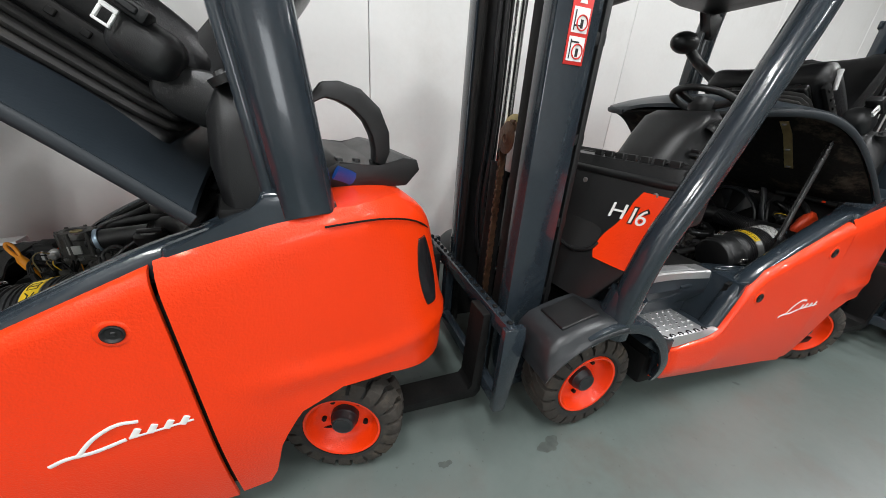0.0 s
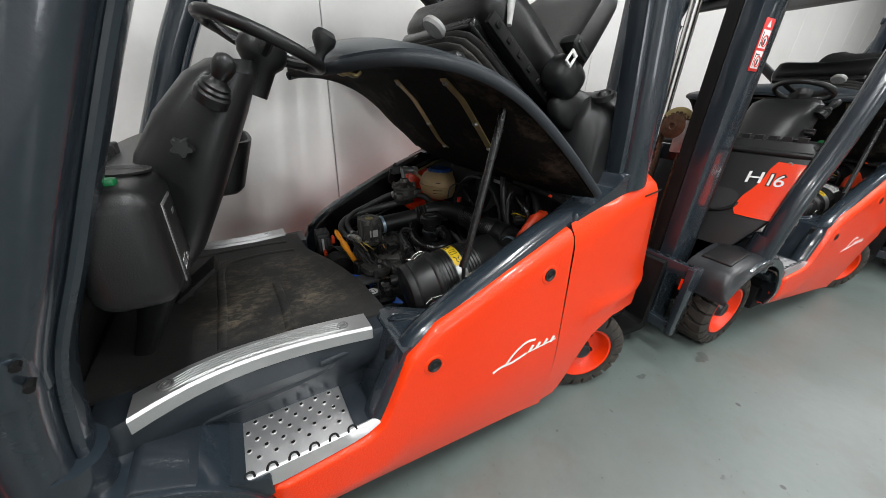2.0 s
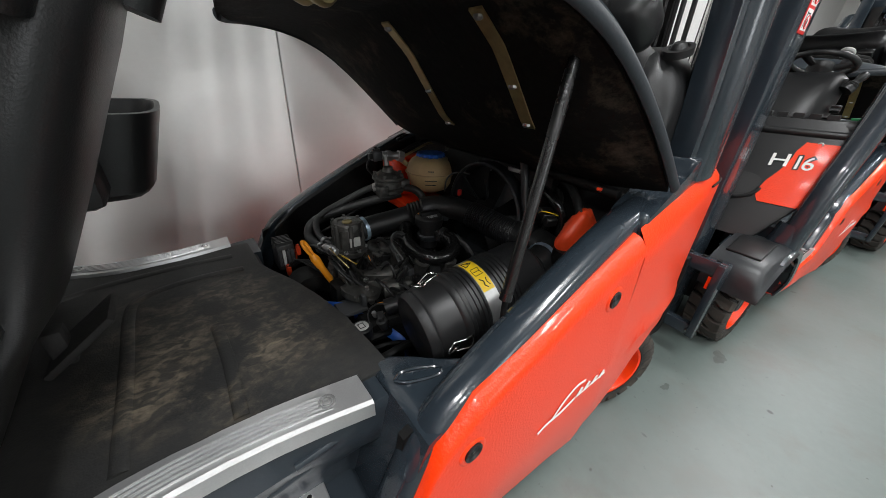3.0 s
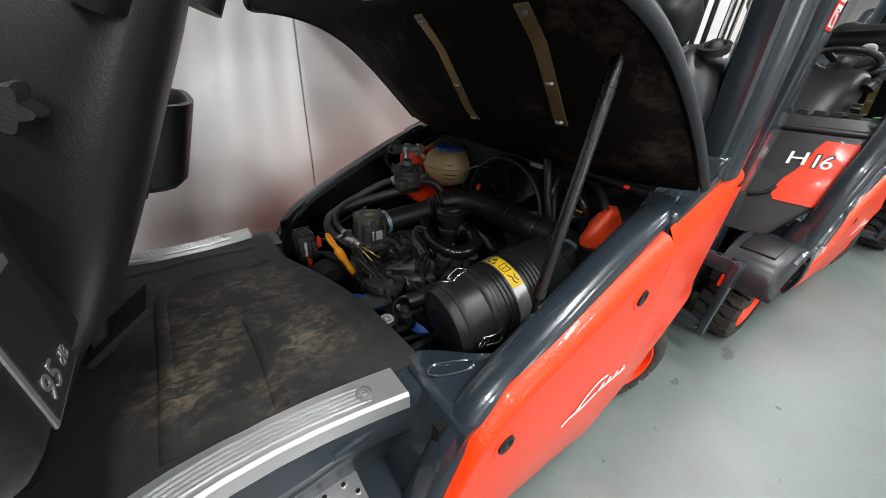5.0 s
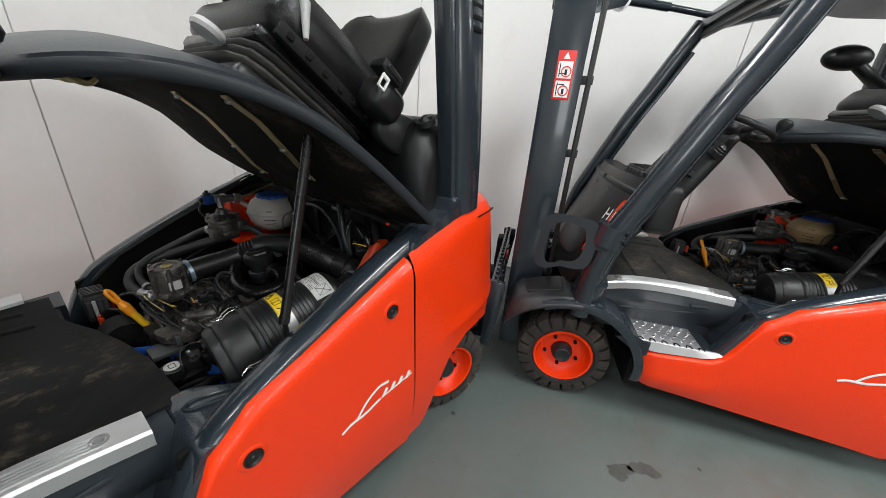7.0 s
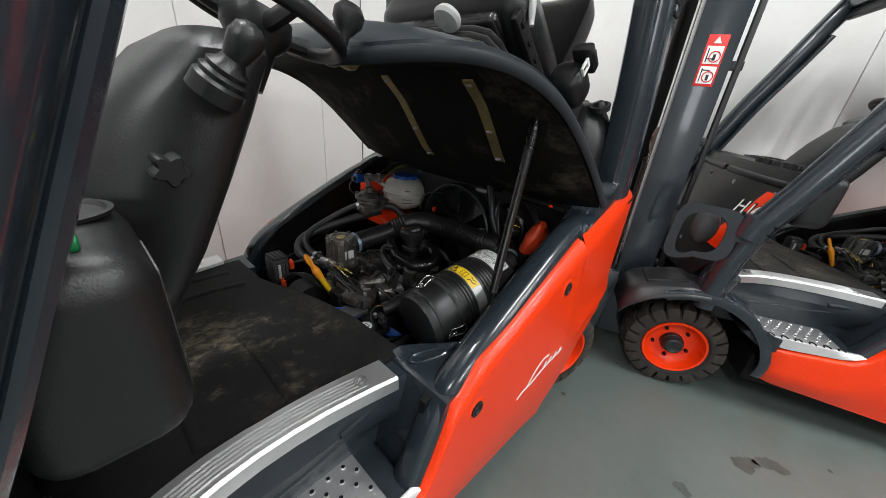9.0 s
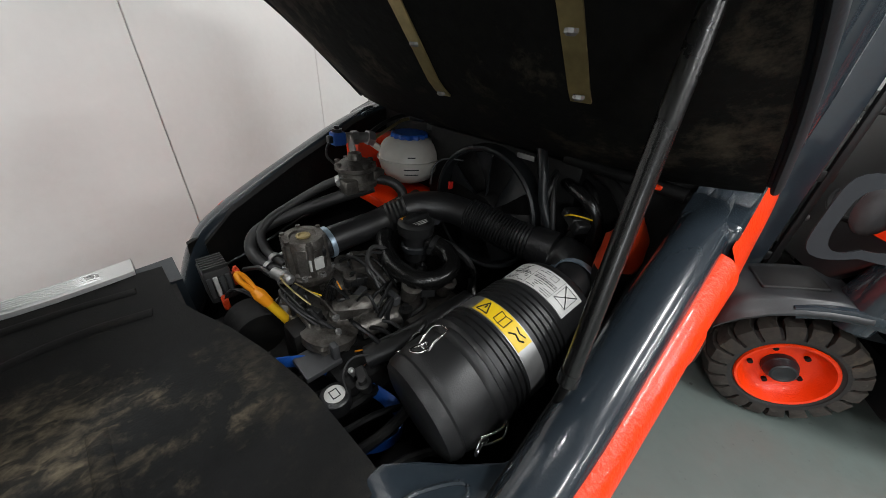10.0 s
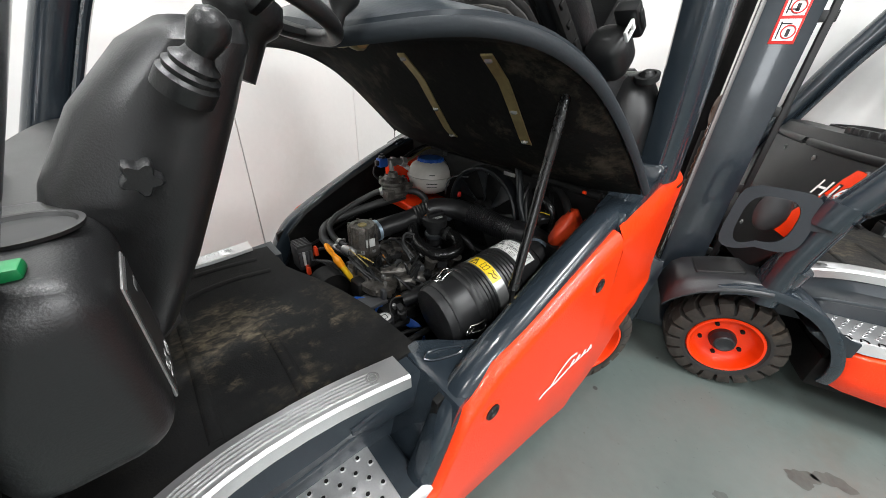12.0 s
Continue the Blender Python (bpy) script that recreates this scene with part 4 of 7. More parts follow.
    # orange covers and tail
    for right in (False, True):
        bm = side_panel(B())
        panel = part("side_panel", mirrored(bm) if right else bm, M_ORANGE, truck, "orange painted steel side cover")
        for x, y, z in ((0.762, -0.051, 0.584), (1.156, -0.061, 0.764)):
            bm = B()
            yy = my(y) if right else y
            mm = Matrix.Translation((x, yy - (-0.004 if right else 0.004), z)) @ Matrix.Rotation(radians(90 if right else -90), 4, "X")
            lathe(bm, [(0.020, 0.008), (0.0205, 0.001), (0.018, 0.0), (0.013, 0.0045), (0.006, 0.0045), (0.004, 0.002), (0.001, 0.002)], mm, 28)
            lock = part("quarter_turn_lock", bm, M_BLACK, panel)
            bm = B()
            lathe(bm, [(0.034, 0.0075), (0.031, 0.0045), (0.026, 0.0028), (0.0205, 0.0045), (0.0205, 0.010), (0.034, 0.010)], mm, 32)
            part("lock_dish", bm, M_ORANGE, lock)
        # white emblem in plain strokes
        bm = B()
        def stroke(pts, w):
            turn = Matrix.Rotation(radians(3), 2)
            path = []
            for a, b in pts:
                q = turn @ Vector((1.06 * a, 0.90 * b))
                x, z = 1.005 + q.x, 0.470 + q.y
                path.append((x, float(np.interp(x, (0.35, 0.76, 1.16, 1.28), (-0.042, -0.049, -0.059, -0.066))) - 0.0040, z))
            tube(bm, path, w * 0.85, 6, 5, flat=0.25, up=(0, 1, 0))
        stroke([(-0.030, -0.016), (0.0, -0.006), (0.045, -0.008), (0.10, 0.004)], 0.0062)
        stroke([(0.015, -0.010), (0.052, 0.034), (0.095, 0.058), (0.132, 0.052)], 0.0060)
        for k in range(4):
            x0 = 0.112 + 0.030 * k
            stroke([(x0, 0.004), (x0 + 0.014, 0.028)], 0.0085)
        stroke([(0.105, 0.004), (0.225, 0.010)], 0.0040)
        part("emblem", mirrored(bm) if right else bm, M_WHITE, panel, "white slanting emblem")
    def seam_backing(bm):
        loops = []
        for k in range(9):
            z = 0.155 + 0.675 * k / 8
            x = 1.286 - 0.046 * (z - 0.13) / 0.77
            y = -0.044 + 0.036 * max(0, (0.45 - z) / 0.32) ** 1.8
            loops.append([(x - 0.018, y, z), (x + 0.018, y, z), (x + 0.018, y + 0.01, z), (x - 0.018, y + 0.01, z)])
        return loft(bm, loops)
    both("seam_backing", seam_backing, M_DARK, truck)
    tail = part("counterweight", counterweight(B()), M_ORANGE, truck, "orange painted cast counterweight", 30)
    bm = B()
    prism(bm, [(1.40, 0.45), (1.40, 0.88), (1.72, 0.93), (1.80, 0.85), (1.80, 0.45)], 0.20, 0.90)
    part("tail_core", bm, M_DARK, truck)
    def tail_seam(bm):
        pts = []
        for k in range(15):
            s_ = 0.055 + 0.335 * k / 14
            x, y = counterweight_plan(s_)
            rear = min(1, max(0, (x - 1.68) / 0.34))
            zt = tail_top(x) - 0.030 - 0.045 * k / 14 - 0.07 * rear ** 2
            inn = 0.13 * rear * 0.55 - 0.001
            d = math.hypot(x - 1.35, y - MID)
            pts.append((x - inn * (x - 1.35) / d, y - inn * (y - MID) / d, zt))
        return tube(bm, pts, 0.0028, 6, 3)
    both("tail_seam", tail_seam, M_DARK, tail)
    def tail_lamp(bm):
        # a crescent lens let into the corner of the tail
        loops = []
        for k in range(13):
            f = k / 12
            z = 0.865 - 0.235 * f
            wide = 0.058 * math.sin(math.pi * (0.12 + 0.84 * (1 - f))) ** 0.6 + 0.012
            ring = []
            for lift, e in ((-0.03, -1), (0.004, -0.92), (0.008, -0.5), (0.009, 0.0), (0.008, 0.5), (0.004, 0.92), (-0.03, 1)):
                x, y = counterweight_plan(0.232 + 0.02 * f + e * wide * 0.55)
                rear = min(1, max(0, (x - 1.68) / 0.34))
                zt = tail_top(x)
                v = (z - 0.38) / (zt - 0.38)
                inn = 0.028 * max(0, (v - 0.90) / 0.10) ** 2.2 + 0.05 * rear * max(0, (v - 0.80) / 0.20) ** 2 + 0.13 * rear * max(0, v - 0.30) - lift
                d = math.hypot(x - 1.35, y - MID)
                ring.append((x - inn * (x - 1.35) / d, y - inn * (y - MID) / d, z))
            loops.append(ring)
        return loft(bm, loops)
    both("tail_lamp", tail_lamp, M_SMOKE, tail, "smoked dark rear lamp lens")
    # gas cylinder tray with its strap arm on the tail
    bm = B()
    prism(bm, [(1.60, 0.985), (1.60, 1.045), (1.66, 1.072), (1.78, 1.056), (1.86, 1.085), (1.905, 1.078), (1.915, 1.045), (1.87, 0.995)], 0.19, 0.91, 0.005)
    tray = part("cylinder_tray", bm, M_BLACK, truck, "black moulded gas cylinder tray")
    for k in range(3):
        bm = B()
        box(bm, 1.655 + 0.055 * k, 1.675 + 0.055 * k, 0.215 + 0.02 * k, 0.27, 1.04, 1.078 - 0.004 * k, 0.004)
        part("tray_rib", bm, M_BLACK, tray)
    bm = B()
    loops = []
    for x, z, w in ((1.575, 1.225, 0.012), (1.61, 1.245, 0.012), (1.63, 1.262, 0.020), (1.67, 1.262, 0.026), (1.72, 1.245, 0.030), (1.765, 1.205, 0.030), (1.79, 1.15, 0.028), (1.795, 1.10, 0.024), (1.785, 1.06, 0.016)):
        o = Vector((x - 1.66, 0, z - 1.12)).normalized() * w
        c = Vector((x, 0.235, z))
        loops.append([c - o + Vector((0, -0.035, 0)), c + o + Vector((0, -0.028, 0)), c + o + Vector((0, 0.028, 0)), c - o + Vector((0, 0.035, 0))])
    loft(bm, loops)
    bmesh.ops.bevel(bm, geom=bm.edges[:], offset=0.004, segments=2, affect="EDGES", profile=0.5)
    part("strap_arm", bm, M_BLACK, tray, "curved black plastic strap arm", 75)
    bm = B()
    tube(bm, [(1.64, 0.14, 1.05), (1.68, 0.18, 1.03), (1.74, 0.22, 1.0), (1.80, 0.26, 1.02)], 0.022, 8, 4, flat=0.25)
    tube(bm, [(1.84, 0.28, 1.0), (1.88, 0.34, 0.99), (1.87, 0.42, 1.0)], 0.022, 8, 4, flat=0.25)
    part("strap", bm, M_BLUE, tray, "blue webbing strap")

    bm = B()
    prism(bm, [(1.74, 0.99), (1.75, 1.003), (1.885, 1.003), (1.90, 0.99)], 0.26, 0.84)
    part("tail_recess", bm, M_DARK, tail)
    # front cowl, console and steering
    bm = B()
    loops = []
    for z, x0, x1, y0, y1 in COWL:
        ring = []
        for k in range(128):
            a = 2 * math.pi * k / 128
            c, s = math.cos(a), math.sin(a)
            q = (abs(c) ** 5 + abs(s) ** 5) ** -0.2
            ring.append(((x0 + x1) / 2 + c * q * (x1 - x0) / 2 + 0.03 * (abs(s * q) ** 2), (y0 + y1) / 2 + s * q * (y1 - y0) / 2, z))
        loops.append(ring)
    loft(bm, loops)
    cowl = part("front_cowl", bm, M_BLACK, truck, "black plastic front cowl")
    # ledge, air slots, pocket and screws on the cowl
    bm = B()
    tube(bm, [cowl_front(y, 1.045, 0.0) for y in (0.03, 0.10, 0.25, 0.40, 0.55, 0.70, 0.85, 1.0, 1.07)], 0.016, 10, 4, flat=0.8)
    part("ledge", bm, M_BLACK, cowl)
    for k in range(7):
        y = 0.10 + 0.055 * k
        bm = B()
        c = cowl_front(y, 1.07, -0.04)
        box(bm, c.x - 0.006, c.x + 0.010, y - 0.020, y + 0.020, 1.085, 1.1235, 0.002, 1)
        part("air_slot", bm, M_INK, cowl)
    bm = B()
    ring = []
    for k in range(24):
        a = 2 * math.pi * k / 24
        c, w = math.cos(a), math.sin(a)
        e = (abs(c) ** 4 + abs(w) ** 4) ** -0.25
        ring.append((0.300 + 0.105 * c * e, 0.800 + 0.055 * w * e))
    loft(bm, [[cowl_front(y, z, lift) for y, z in ring] for lift in (-0.012, 0.0025)])
    pocket = part("pocket", bm, M_INK, cowl)
    bm = B()
    tube(bm, [cowl_front(0.300 + 0.112 * math.cos(a), 0.800 + 0.060 * math.sin(a), 0.004) for a in [math.pi + math.pi * k / 10 for k in range(11)]], 0.009, 8, 3)
    part("pocket_lip", bm, M_BLACK, pocket)
    for y, z in ((0.085, 1.005), (0.40, 1.0), (0.70, 1.0), (0.38, 0.69)):
        bm = B()
        c = cowl_front(y, z, 0.001)
        lathe(bm, [(0.011, 0.0), (0.011, 0.004), (0.007, 0.006), (0.006, 0.003), (0.001, 0.003)], along(c, c + Vector((-1, 0, 0))), 14)
        part("screw", bm, M_STEEL, cowl)
    bm = B()
    box(bm, 0.175, 0.293, -0.005, 0.265, 0.905, 1.108, 0.036, 4)
    pod = part("console", bm, M_BLACK, truck, "black plastic console with a cup holder")
    bm = B()
    lathe(bm, [(0.044, 0.0), (0.045, 0.004), (0.040, 0.004), (0.037, -0.0005), (0.001, 0.0008)], Matrix.Translation((0.238, 0.138, 1.1085)) @ Matrix.Diagonal((1.0, 1.0, 1, 1)), 28)
    part("cup_holder", bm, M_INK, pod)
    bm = B()
    box(bm, 0.210, 0.253, 0.030, 0.053, 1.107, 1.117, 0.003)
    part("green_switch", bm, M_GREEN, pod, "green rocker switch")
    bm = B()
    box(bm, 0.2915, 0.295, 0.050, 0.138, 0.925, 1.070, 0.004)
    plaque = part("noise_plaque", bm, M_STEEL, pod, "grey framed noise rating plate")
    bm = B()
    box(bm, 0.2947, 0.2961, 0.055, 0.133, 0.930, 1.065)
    part("plate_face", bm, M_INK, plaque)
    mt = Matrix.Translation((0.2963, 0.060, 0.941)) @ Matrix.Rotation(radians(90), 4, "Z") @ Matrix.Rotation(radians(90), 4, "X")
    text_part("plate_number", "95", 0.034, mt, M_STEEL, plaque)
    text_part("plate_unit", "dB", 0.020, mt @ Matrix.Translation((0.042, 0.001, 0)), M_STEEL, plaque)
    bm = B()
    box(bm, 0.2959, 0.2967, 0.102, 0.124, 1.037, 1.045)
    part("plate_line", bm, M_STEEL, plaque)
    # steering column
    bm = B()
    loops = []
    for z, x0, x1, y0, y1 in ((0.64, 0.050, 0.090, 0.32, 0.40), (0.74, 0.085, 0.148, 0.305, 0.415), (0.86, 0.115, 0.215, 0.27, 0.45), (0.93, 0.140, 0.270, 0.235, 0.48), (1.04, 0.160, 0.325, 0.19, 0.51), (1.14, 0.195, 0.372, 0.18, 0.52), (1.22, 0.245, 0.410, 0.185, 0.52), (1.29, 0.310, 0.440, 0.20, 0.50), (1.315, 0.35, 0.440, 0.23, 0.47)):
        ring = []
        for k in range(44):
            a = 2 * math.pi * k / 44
            c, s = math.cos(a), math.sin(a)
            q = (abs(c) ** 3.4 + abs(s) ** 3.4) ** (-1 / 3.4)
            slim = 1 - 0.34 * max(0.0, min(1.0, 0.5 - c * q * 0.5)) ** 1.5 * (1.0 if z < 1.25 else 0.4)
            ring.append((0.045 + (x0 + x1) / 2 + c * q * (x1 - x0) / 2, -0.045 + (y0 + y1) / 2 + s * q * slim * (y1 - y0) / 2, z - 0.02))
        loops.append(ring)
    loft(bm, loops)
    column = part("steering_column", bm, M_BLACK, truck, "black plastic steering column")
    bm = B()
    c0 = Vector((0.400, 0.140, 1.235))
    mlev = Matrix.Translation(c0) @ Matrix.Rotation(radians(30), 4, "Y") @ Matrix.Rotation(radians(22), 4, "X") @ Matrix.Diagonal((0.78, 0.78, 0.9, 1))
    lathe(bm, [(0.036, -0.02), (0.036, 0.0), (0.031, 0.004), (0.033, 0.010), (0.027, 0.014), (0.029, 0.020), (0.020, 0.026), (0.016, 0.034), (0.020, 0.045), (0.024, 0.060), (0.020, 0.074), (0.010, 0.081), (0.001, 0.083)], mlev, 36)
    part("direction_lever", bm, M_BLACK, column, "black lever with a ribbed boot")
    bm = B()
    mk = Matrix.Translation((0.334, 0.139, 1.145)) @ Matrix.Rotation(radians(90), 4, "X")
    loops = []
    for h, s_ in ((-0.01, 1.0), (0.016, 1.0), (0.022, 0.85)):
        loops.append([mk @ Vector(((0.0155 + 0.0034 * math.cos(5 * 2 * math.pi * k / 40 + 1.57)) * s_ * math.cos(2 * math.pi * k / 40), (0.0155 + 0.0034 * math.cos(5 * 2 * math.pi * k / 40 + 1.57)) * s_ * math.sin(2 * math.pi * k / 40), h)) for k in range(40)])
    loft(bm, loops)
    part("adjuster_knob", bm, M_BLACK, column, "black lobed clamping knob")
    # the wheel itself leans back over the driver
    mw = Matrix.Translation((0.512, 0.290, 1.335)) @ Matrix.Rotation(radians(21), 4, "Y")
    bm = B()
    ring = [mw @ Vector((0.119 * math.cos(2 * math.pi * k / 40), 0.119 * math.sin(2 * math.pi * k / 40), 0)) for k in range(41)]
    tube(bm, ring, 0.0125, 14, 2, up=(0.36, 0, 0.93))
    sw = part("steering_wheel", bm, M_BLACK, truck, "black steering wheel with a spinner knob")
    bm = B()
    lathe(bm, [(0.028, -0.11), (0.033, -0.05), (0.046, -0.035), (0.050, -0.02), (0.046, 0.0), (0.02, 0.008), (0.001, 0.008)], mw, 36)
    for a in (30, 150, 270):
        p = Vector((0.115 * math.cos(radians(a)), 0.115 * math.sin(radians(a)), 0.0))
        tube(bm, [mw @ Vector((0.03 * math.cos(radians(a)), 0.03 * math.sin(radians(a)), -0.018)), mw @ (p * 0.6 + Vector((0, 0, -0.012))), mw @ p], 0.011, 8, 4, flat=1.4)
    part("spokes", bm, M_BLACK, sw)
    bm = B()
    mk = mw @ Matrix.Translation((0.101, -0.063, 0.0))
    lathe(bm, [(0.010, -0.005), (0.010, 0.022), (0.016, 0.032), (0.024, 0.045), (0.025, 0.058), (0.018, 0.068), (0.001, 0.071)], mk, 32)
    part("spinner_knob", bm, M_BLACK, sw)
    # tray on the far side of the column
    bm = B()
    loops = []
    for z, g in ((0.935, 0.80), (0.95, 0.90), (1.085, 1.0), (1.098, 1.0), (1.098, 0.88), (1.0, 0.84)):
        ring = []
        for k in range(28):
            a = 2 * math.pi * k / 28
            c, s = math.cos(a), math.sin(a)
            q = (abs(c) ** 4 + abs(s) ** 4) ** -0.25
            ring.append((0.335 + c * q * 0.085 * g + (z - 0.9) * 0.25, 0.77 + s * q * 0.215 * g, z))
        loops.append(ring)
    loft(bm, loops)
    part("document_tray", bm, M_BLACK, truck, "black plastic tray")
    bm = B()
    box(bm, 0.24, 0.36, 0.48, 0.60, 0.95, 1.05, 0.02)
    part("tray_bracket", bm, M_BLACK, truck)
    bm = B()
    box(bm, -0.075, 0.075, -0.055, 0.055, -0.008, 0.008, 0.006, 2, Matrix.Translation((0.235, 0.55, 0.690)) @ Matrix.Rotation(radians(-38), 4, "Y"))
    box(bm, 0.185, 0.215, 0.53, 0.57, 0.63, 0.72, 0.005)
    part("pedal", bm, M_RUBBER, truck, "black rubber pedal")
    return truck


def on_cowl(ob, lift):
    """Lays a flat mesh, drawn in the y-z plane, onto the cowl."""
    for v in ob.data.vertices:
        v.co = cowl_front(v.co.y, v.co.z, lift + v.co.x)


def model_plate(truck, body):
    bm = B()
    n = 14
    rows = []
    for j in range(n + 1):
        z = 0.745 + 0.265 * j / n
        left = float(np.interp(j / n, (0, 0.12, 0.34, 0.50, 0.66, 0.86, 1), (0.172, 0.194, 0.184, 0.162, 0.147, 0.143, 0.128)))
        right = float(np.interp(j / n, (0, 0.06, 0.94, 1), (0.040, 0.028, 0.020, 0.026)))
        rows.append([bm.verts.new((0, left + (right - left) * i / 10, z)) for i in range(11)])
    for j in range(n):
        for i in range(10):
            bm.faces.new((rows[j][i], rows[j][i + 1], rows[j + 1][i + 1], rows[j + 1][i]))
    patch = part("model_patch", bm, M_ORANGE, truck, "orange model badge field on the cowl")
    on_cowl(patch, 0.006)
    def laid(name, char, reach, wide, mat, label, bold, lift):
        m = Matrix.Translation((0, reach, 0.900)) @ Matrix.Rotation(radians(-90), 4, "Z") @ Matrix.Rotation(radians(90), 4, "X") @ Matrix.Rotation(radians(4), 4, "Z") @ Matrix.Diagonal((wide, 1, 1, 1))
        t = text_part(name, char, 0.076, m, mat, patch, label, depth=0.0, bold=bold)
        bm = B()
        bm.from_mesh(t.data)
        bmesh.ops.triangulate(bm, faces=bm.faces[:])
        for _ in range(3):
            bmesh.ops.subdivide_edges(bm, edges=[e for e in bm.edges if e.calc_length() > 0.008], cuts=1)
            bmesh.ops.triangulate(bm, faces=bm.faces[:])
        for v in bm.verts:
            v.co.x = 0
        bm.to_mesh(t.data)
        bm.free()
        on_cowl(t, lift)
    reach = 0.214
    for char in body.replace(" ", ""):
        wide = 1.35 if char == "H" else 1.1
        if char != "H":
            laid("letter_shadow", char, reach, wide, M_BLACK, "black outline of the figure", 0.0052, 0.0085)
        laid("letter", char, reach, wide, M_WHITE, "white raised letter" if char == "H" else "white raised figure", 0.0004, 0.0105)
        reach -= {"H": 0.078, "1": 0.034}.get(char, 0.053)
    return patch


def mast(truck):
    def channel(bm, x0, x1, y0, y1, t, z0, z1):
        """A rolled C section, open to the truck's middle."""
        ring = [(x0, y0), (x1, y0), (x1, y1), (x1 - t, y1), (x1 - t, y0 + t), (x0 + t, y0 + t), (x0 + t, y1), (x0, y1)]
        loft(bm, [[(x, y, z) for x, y in ring] for z in (z0, z1)])
        bmesh.ops.bevel(bm, geom=[e for e in bm.edges if abs(e.verts[0].co.z - e.verts[1].co.z) > 0.5], offset=0.005, segments=2, affect="EDGES", profile=0.5)
        return bm
    both("mast_rail", lambda bm: channel(bm, -0.303, -0.140, 0.230, 0.302, 0.019, 0.10, 1.92), M_GREY, truck, "dark grey steel mast rail")
    both("inner_mast_rail", lambda bm: channel(bm, -0.294, -0.155, 0.308, 0.368, 0.017, 0.13, 1.83), M_DARK, truck, "greased inner mast rail")
    def flange(bm):
        box(bm, -0.120, -0.098, 0.240, 0.262, 0.45, 1.86, 0.004)
        for k in range(5):
            box(bm, -0.142, -0.092, 0.244, 0.256, 0.55 + 0.3 * k, 0.585 + 0.3 * k, 0.003)
        return bm
    both("hose_guide", flange, M_BLACK, truck)
    for z0, z1, x0, x1 in ((1.80, 1.90, -0.215, -0.165), (0.22, 0.36, -0.20, -0.165), (0.98, 1.06, -0.20, -0.165)):
        bm = B()
        box(bm, x0, x1, 0.24, 0.86, z0, z1, 0.008)
        part("mast_cross_member", bm, M_GREY, truck)
    # tilt cylinders over the roof
    def tilt_bracket(bm):
        return prism(bm, [(-0.315, 1.885), (-0.315, 1.925), (-0.06, 1.945), (0.03, 1.985), (0.09, 1.955), (0.06, 1.90), (-0.05, 1.875), (-0.16, 1.855), (-0.17, 1.80), (-0.20, 1.80), (-0.21, 1.865)], 0.222, 0.236, 0.003)
    both("tilt_bracket", tilt_bracket, M_GREY, truck)
    def tilt_cylinder(bm):
        rod_between(bm, (0.045, 0.19, 1.94), (0.30, 0.13, 1.923), 0.022, 14)
        return rod_between(bm, (0.30, 0.13, 1.923), (0.54, 0.06, 1.905), 0.017, 14)
    both("tilt_cylinder", tilt_cylinder, M_GREY, truck, "tilt cylinder from the mast head to the roof")
    def tilt_pin(bm):
        return lathe(bm, [(0.046, 0.0), (0.046, 0.05), (0.042, 0.055), (0.018, 0.055), (0.017, 0.06), (0.001, 0.06)], Matrix.Translation((0.045, 0.205, 1.94)) @ Matrix.Rotation(radians(90), 4, "X"), 24)
    both("tilt_pin", tilt_pin, M_ALU, truck, "bright bearing cap")
    # lift cylinder, chains, hoses
    bm = B()
    rod_between(bm, (-0.245, 0.53, 0.14), (-0.245, 0.53, 1.05), 0.040, 20)
    part("lift_cylinder", bm, M_DARK, truck)
    bm = B()
    rod_between(bm, (-0.245, 0.53, 1.05), (-0.245, 0.53, 1.82), 0.024, 18)
    part("piston_rod", bm, M_CHROME, truck, "chromed piston rod")
    bm = B()
    m = Matrix.Translation((-0.26, 0.44, 1.15)) @ Matrix.Rotation(radians(90), 4, "Y")
    lathe(bm, [(0.012, -0.030), (0.016, -0.034), (0.030, -0.030), (0.052, -0.028), (0.058, -0.026), (0.058, -0.020), (0.050, -0.016), (0.050, 0.016), (0.058, 0.020), (0.058, 0.026), (0.052, 0.028), (0.030, 0.030), (0.016, 0.034), (0.012, 0.030)], m, 32)
    part("chain_pulley", bm, M_RUST, truck, "oily brown chain pulley")
    bm = B()
    tube(bm, [(-0.26, 0.44 + 0.068 * math.cos(a), 1.15 + 0.068 * math.sin(a)) for a in [radians(35 + 12 * k) for k in range(10)]], 0.022, 8, 3, flat=0.2, up=(1, 0, 0))
    part("pulley_guard", bm, M_BRASS, truck, "yellow zinc-plated pulley guard")
    bm = B()
    links = [(0.44 + 0.056 * math.cos(math.pi * k / 9), 1.15 + 0.056 * math.sin(math.pi * k / 9)) for k in range(10)]
    links = [(0.496, 1.15 - 0.02 * k) for k in range(40, 0, -1)] + links + [(0.384, 1.15 - 0.02 * k) for k in range(1, 34)]
    for i, (y, z) in enumerate(links):
        w = 0.017 if i % 2 else 0.013
        box(bm, -0.26 - w, -0.26 + w, y - 0.006, y + 0.006, z - 0.0125, z + 0.0125, 0.003, 1)
    part("lift_chain", bm, M_RUST, truck, "oily rust-brown leaf chain")
    bm = B()
    box(bm, -0.285, -0.235, 0.355, 0.425, 1.03, 1.18, 0.006)
    part("chain_anchor", bm, M_STEEL, truck)
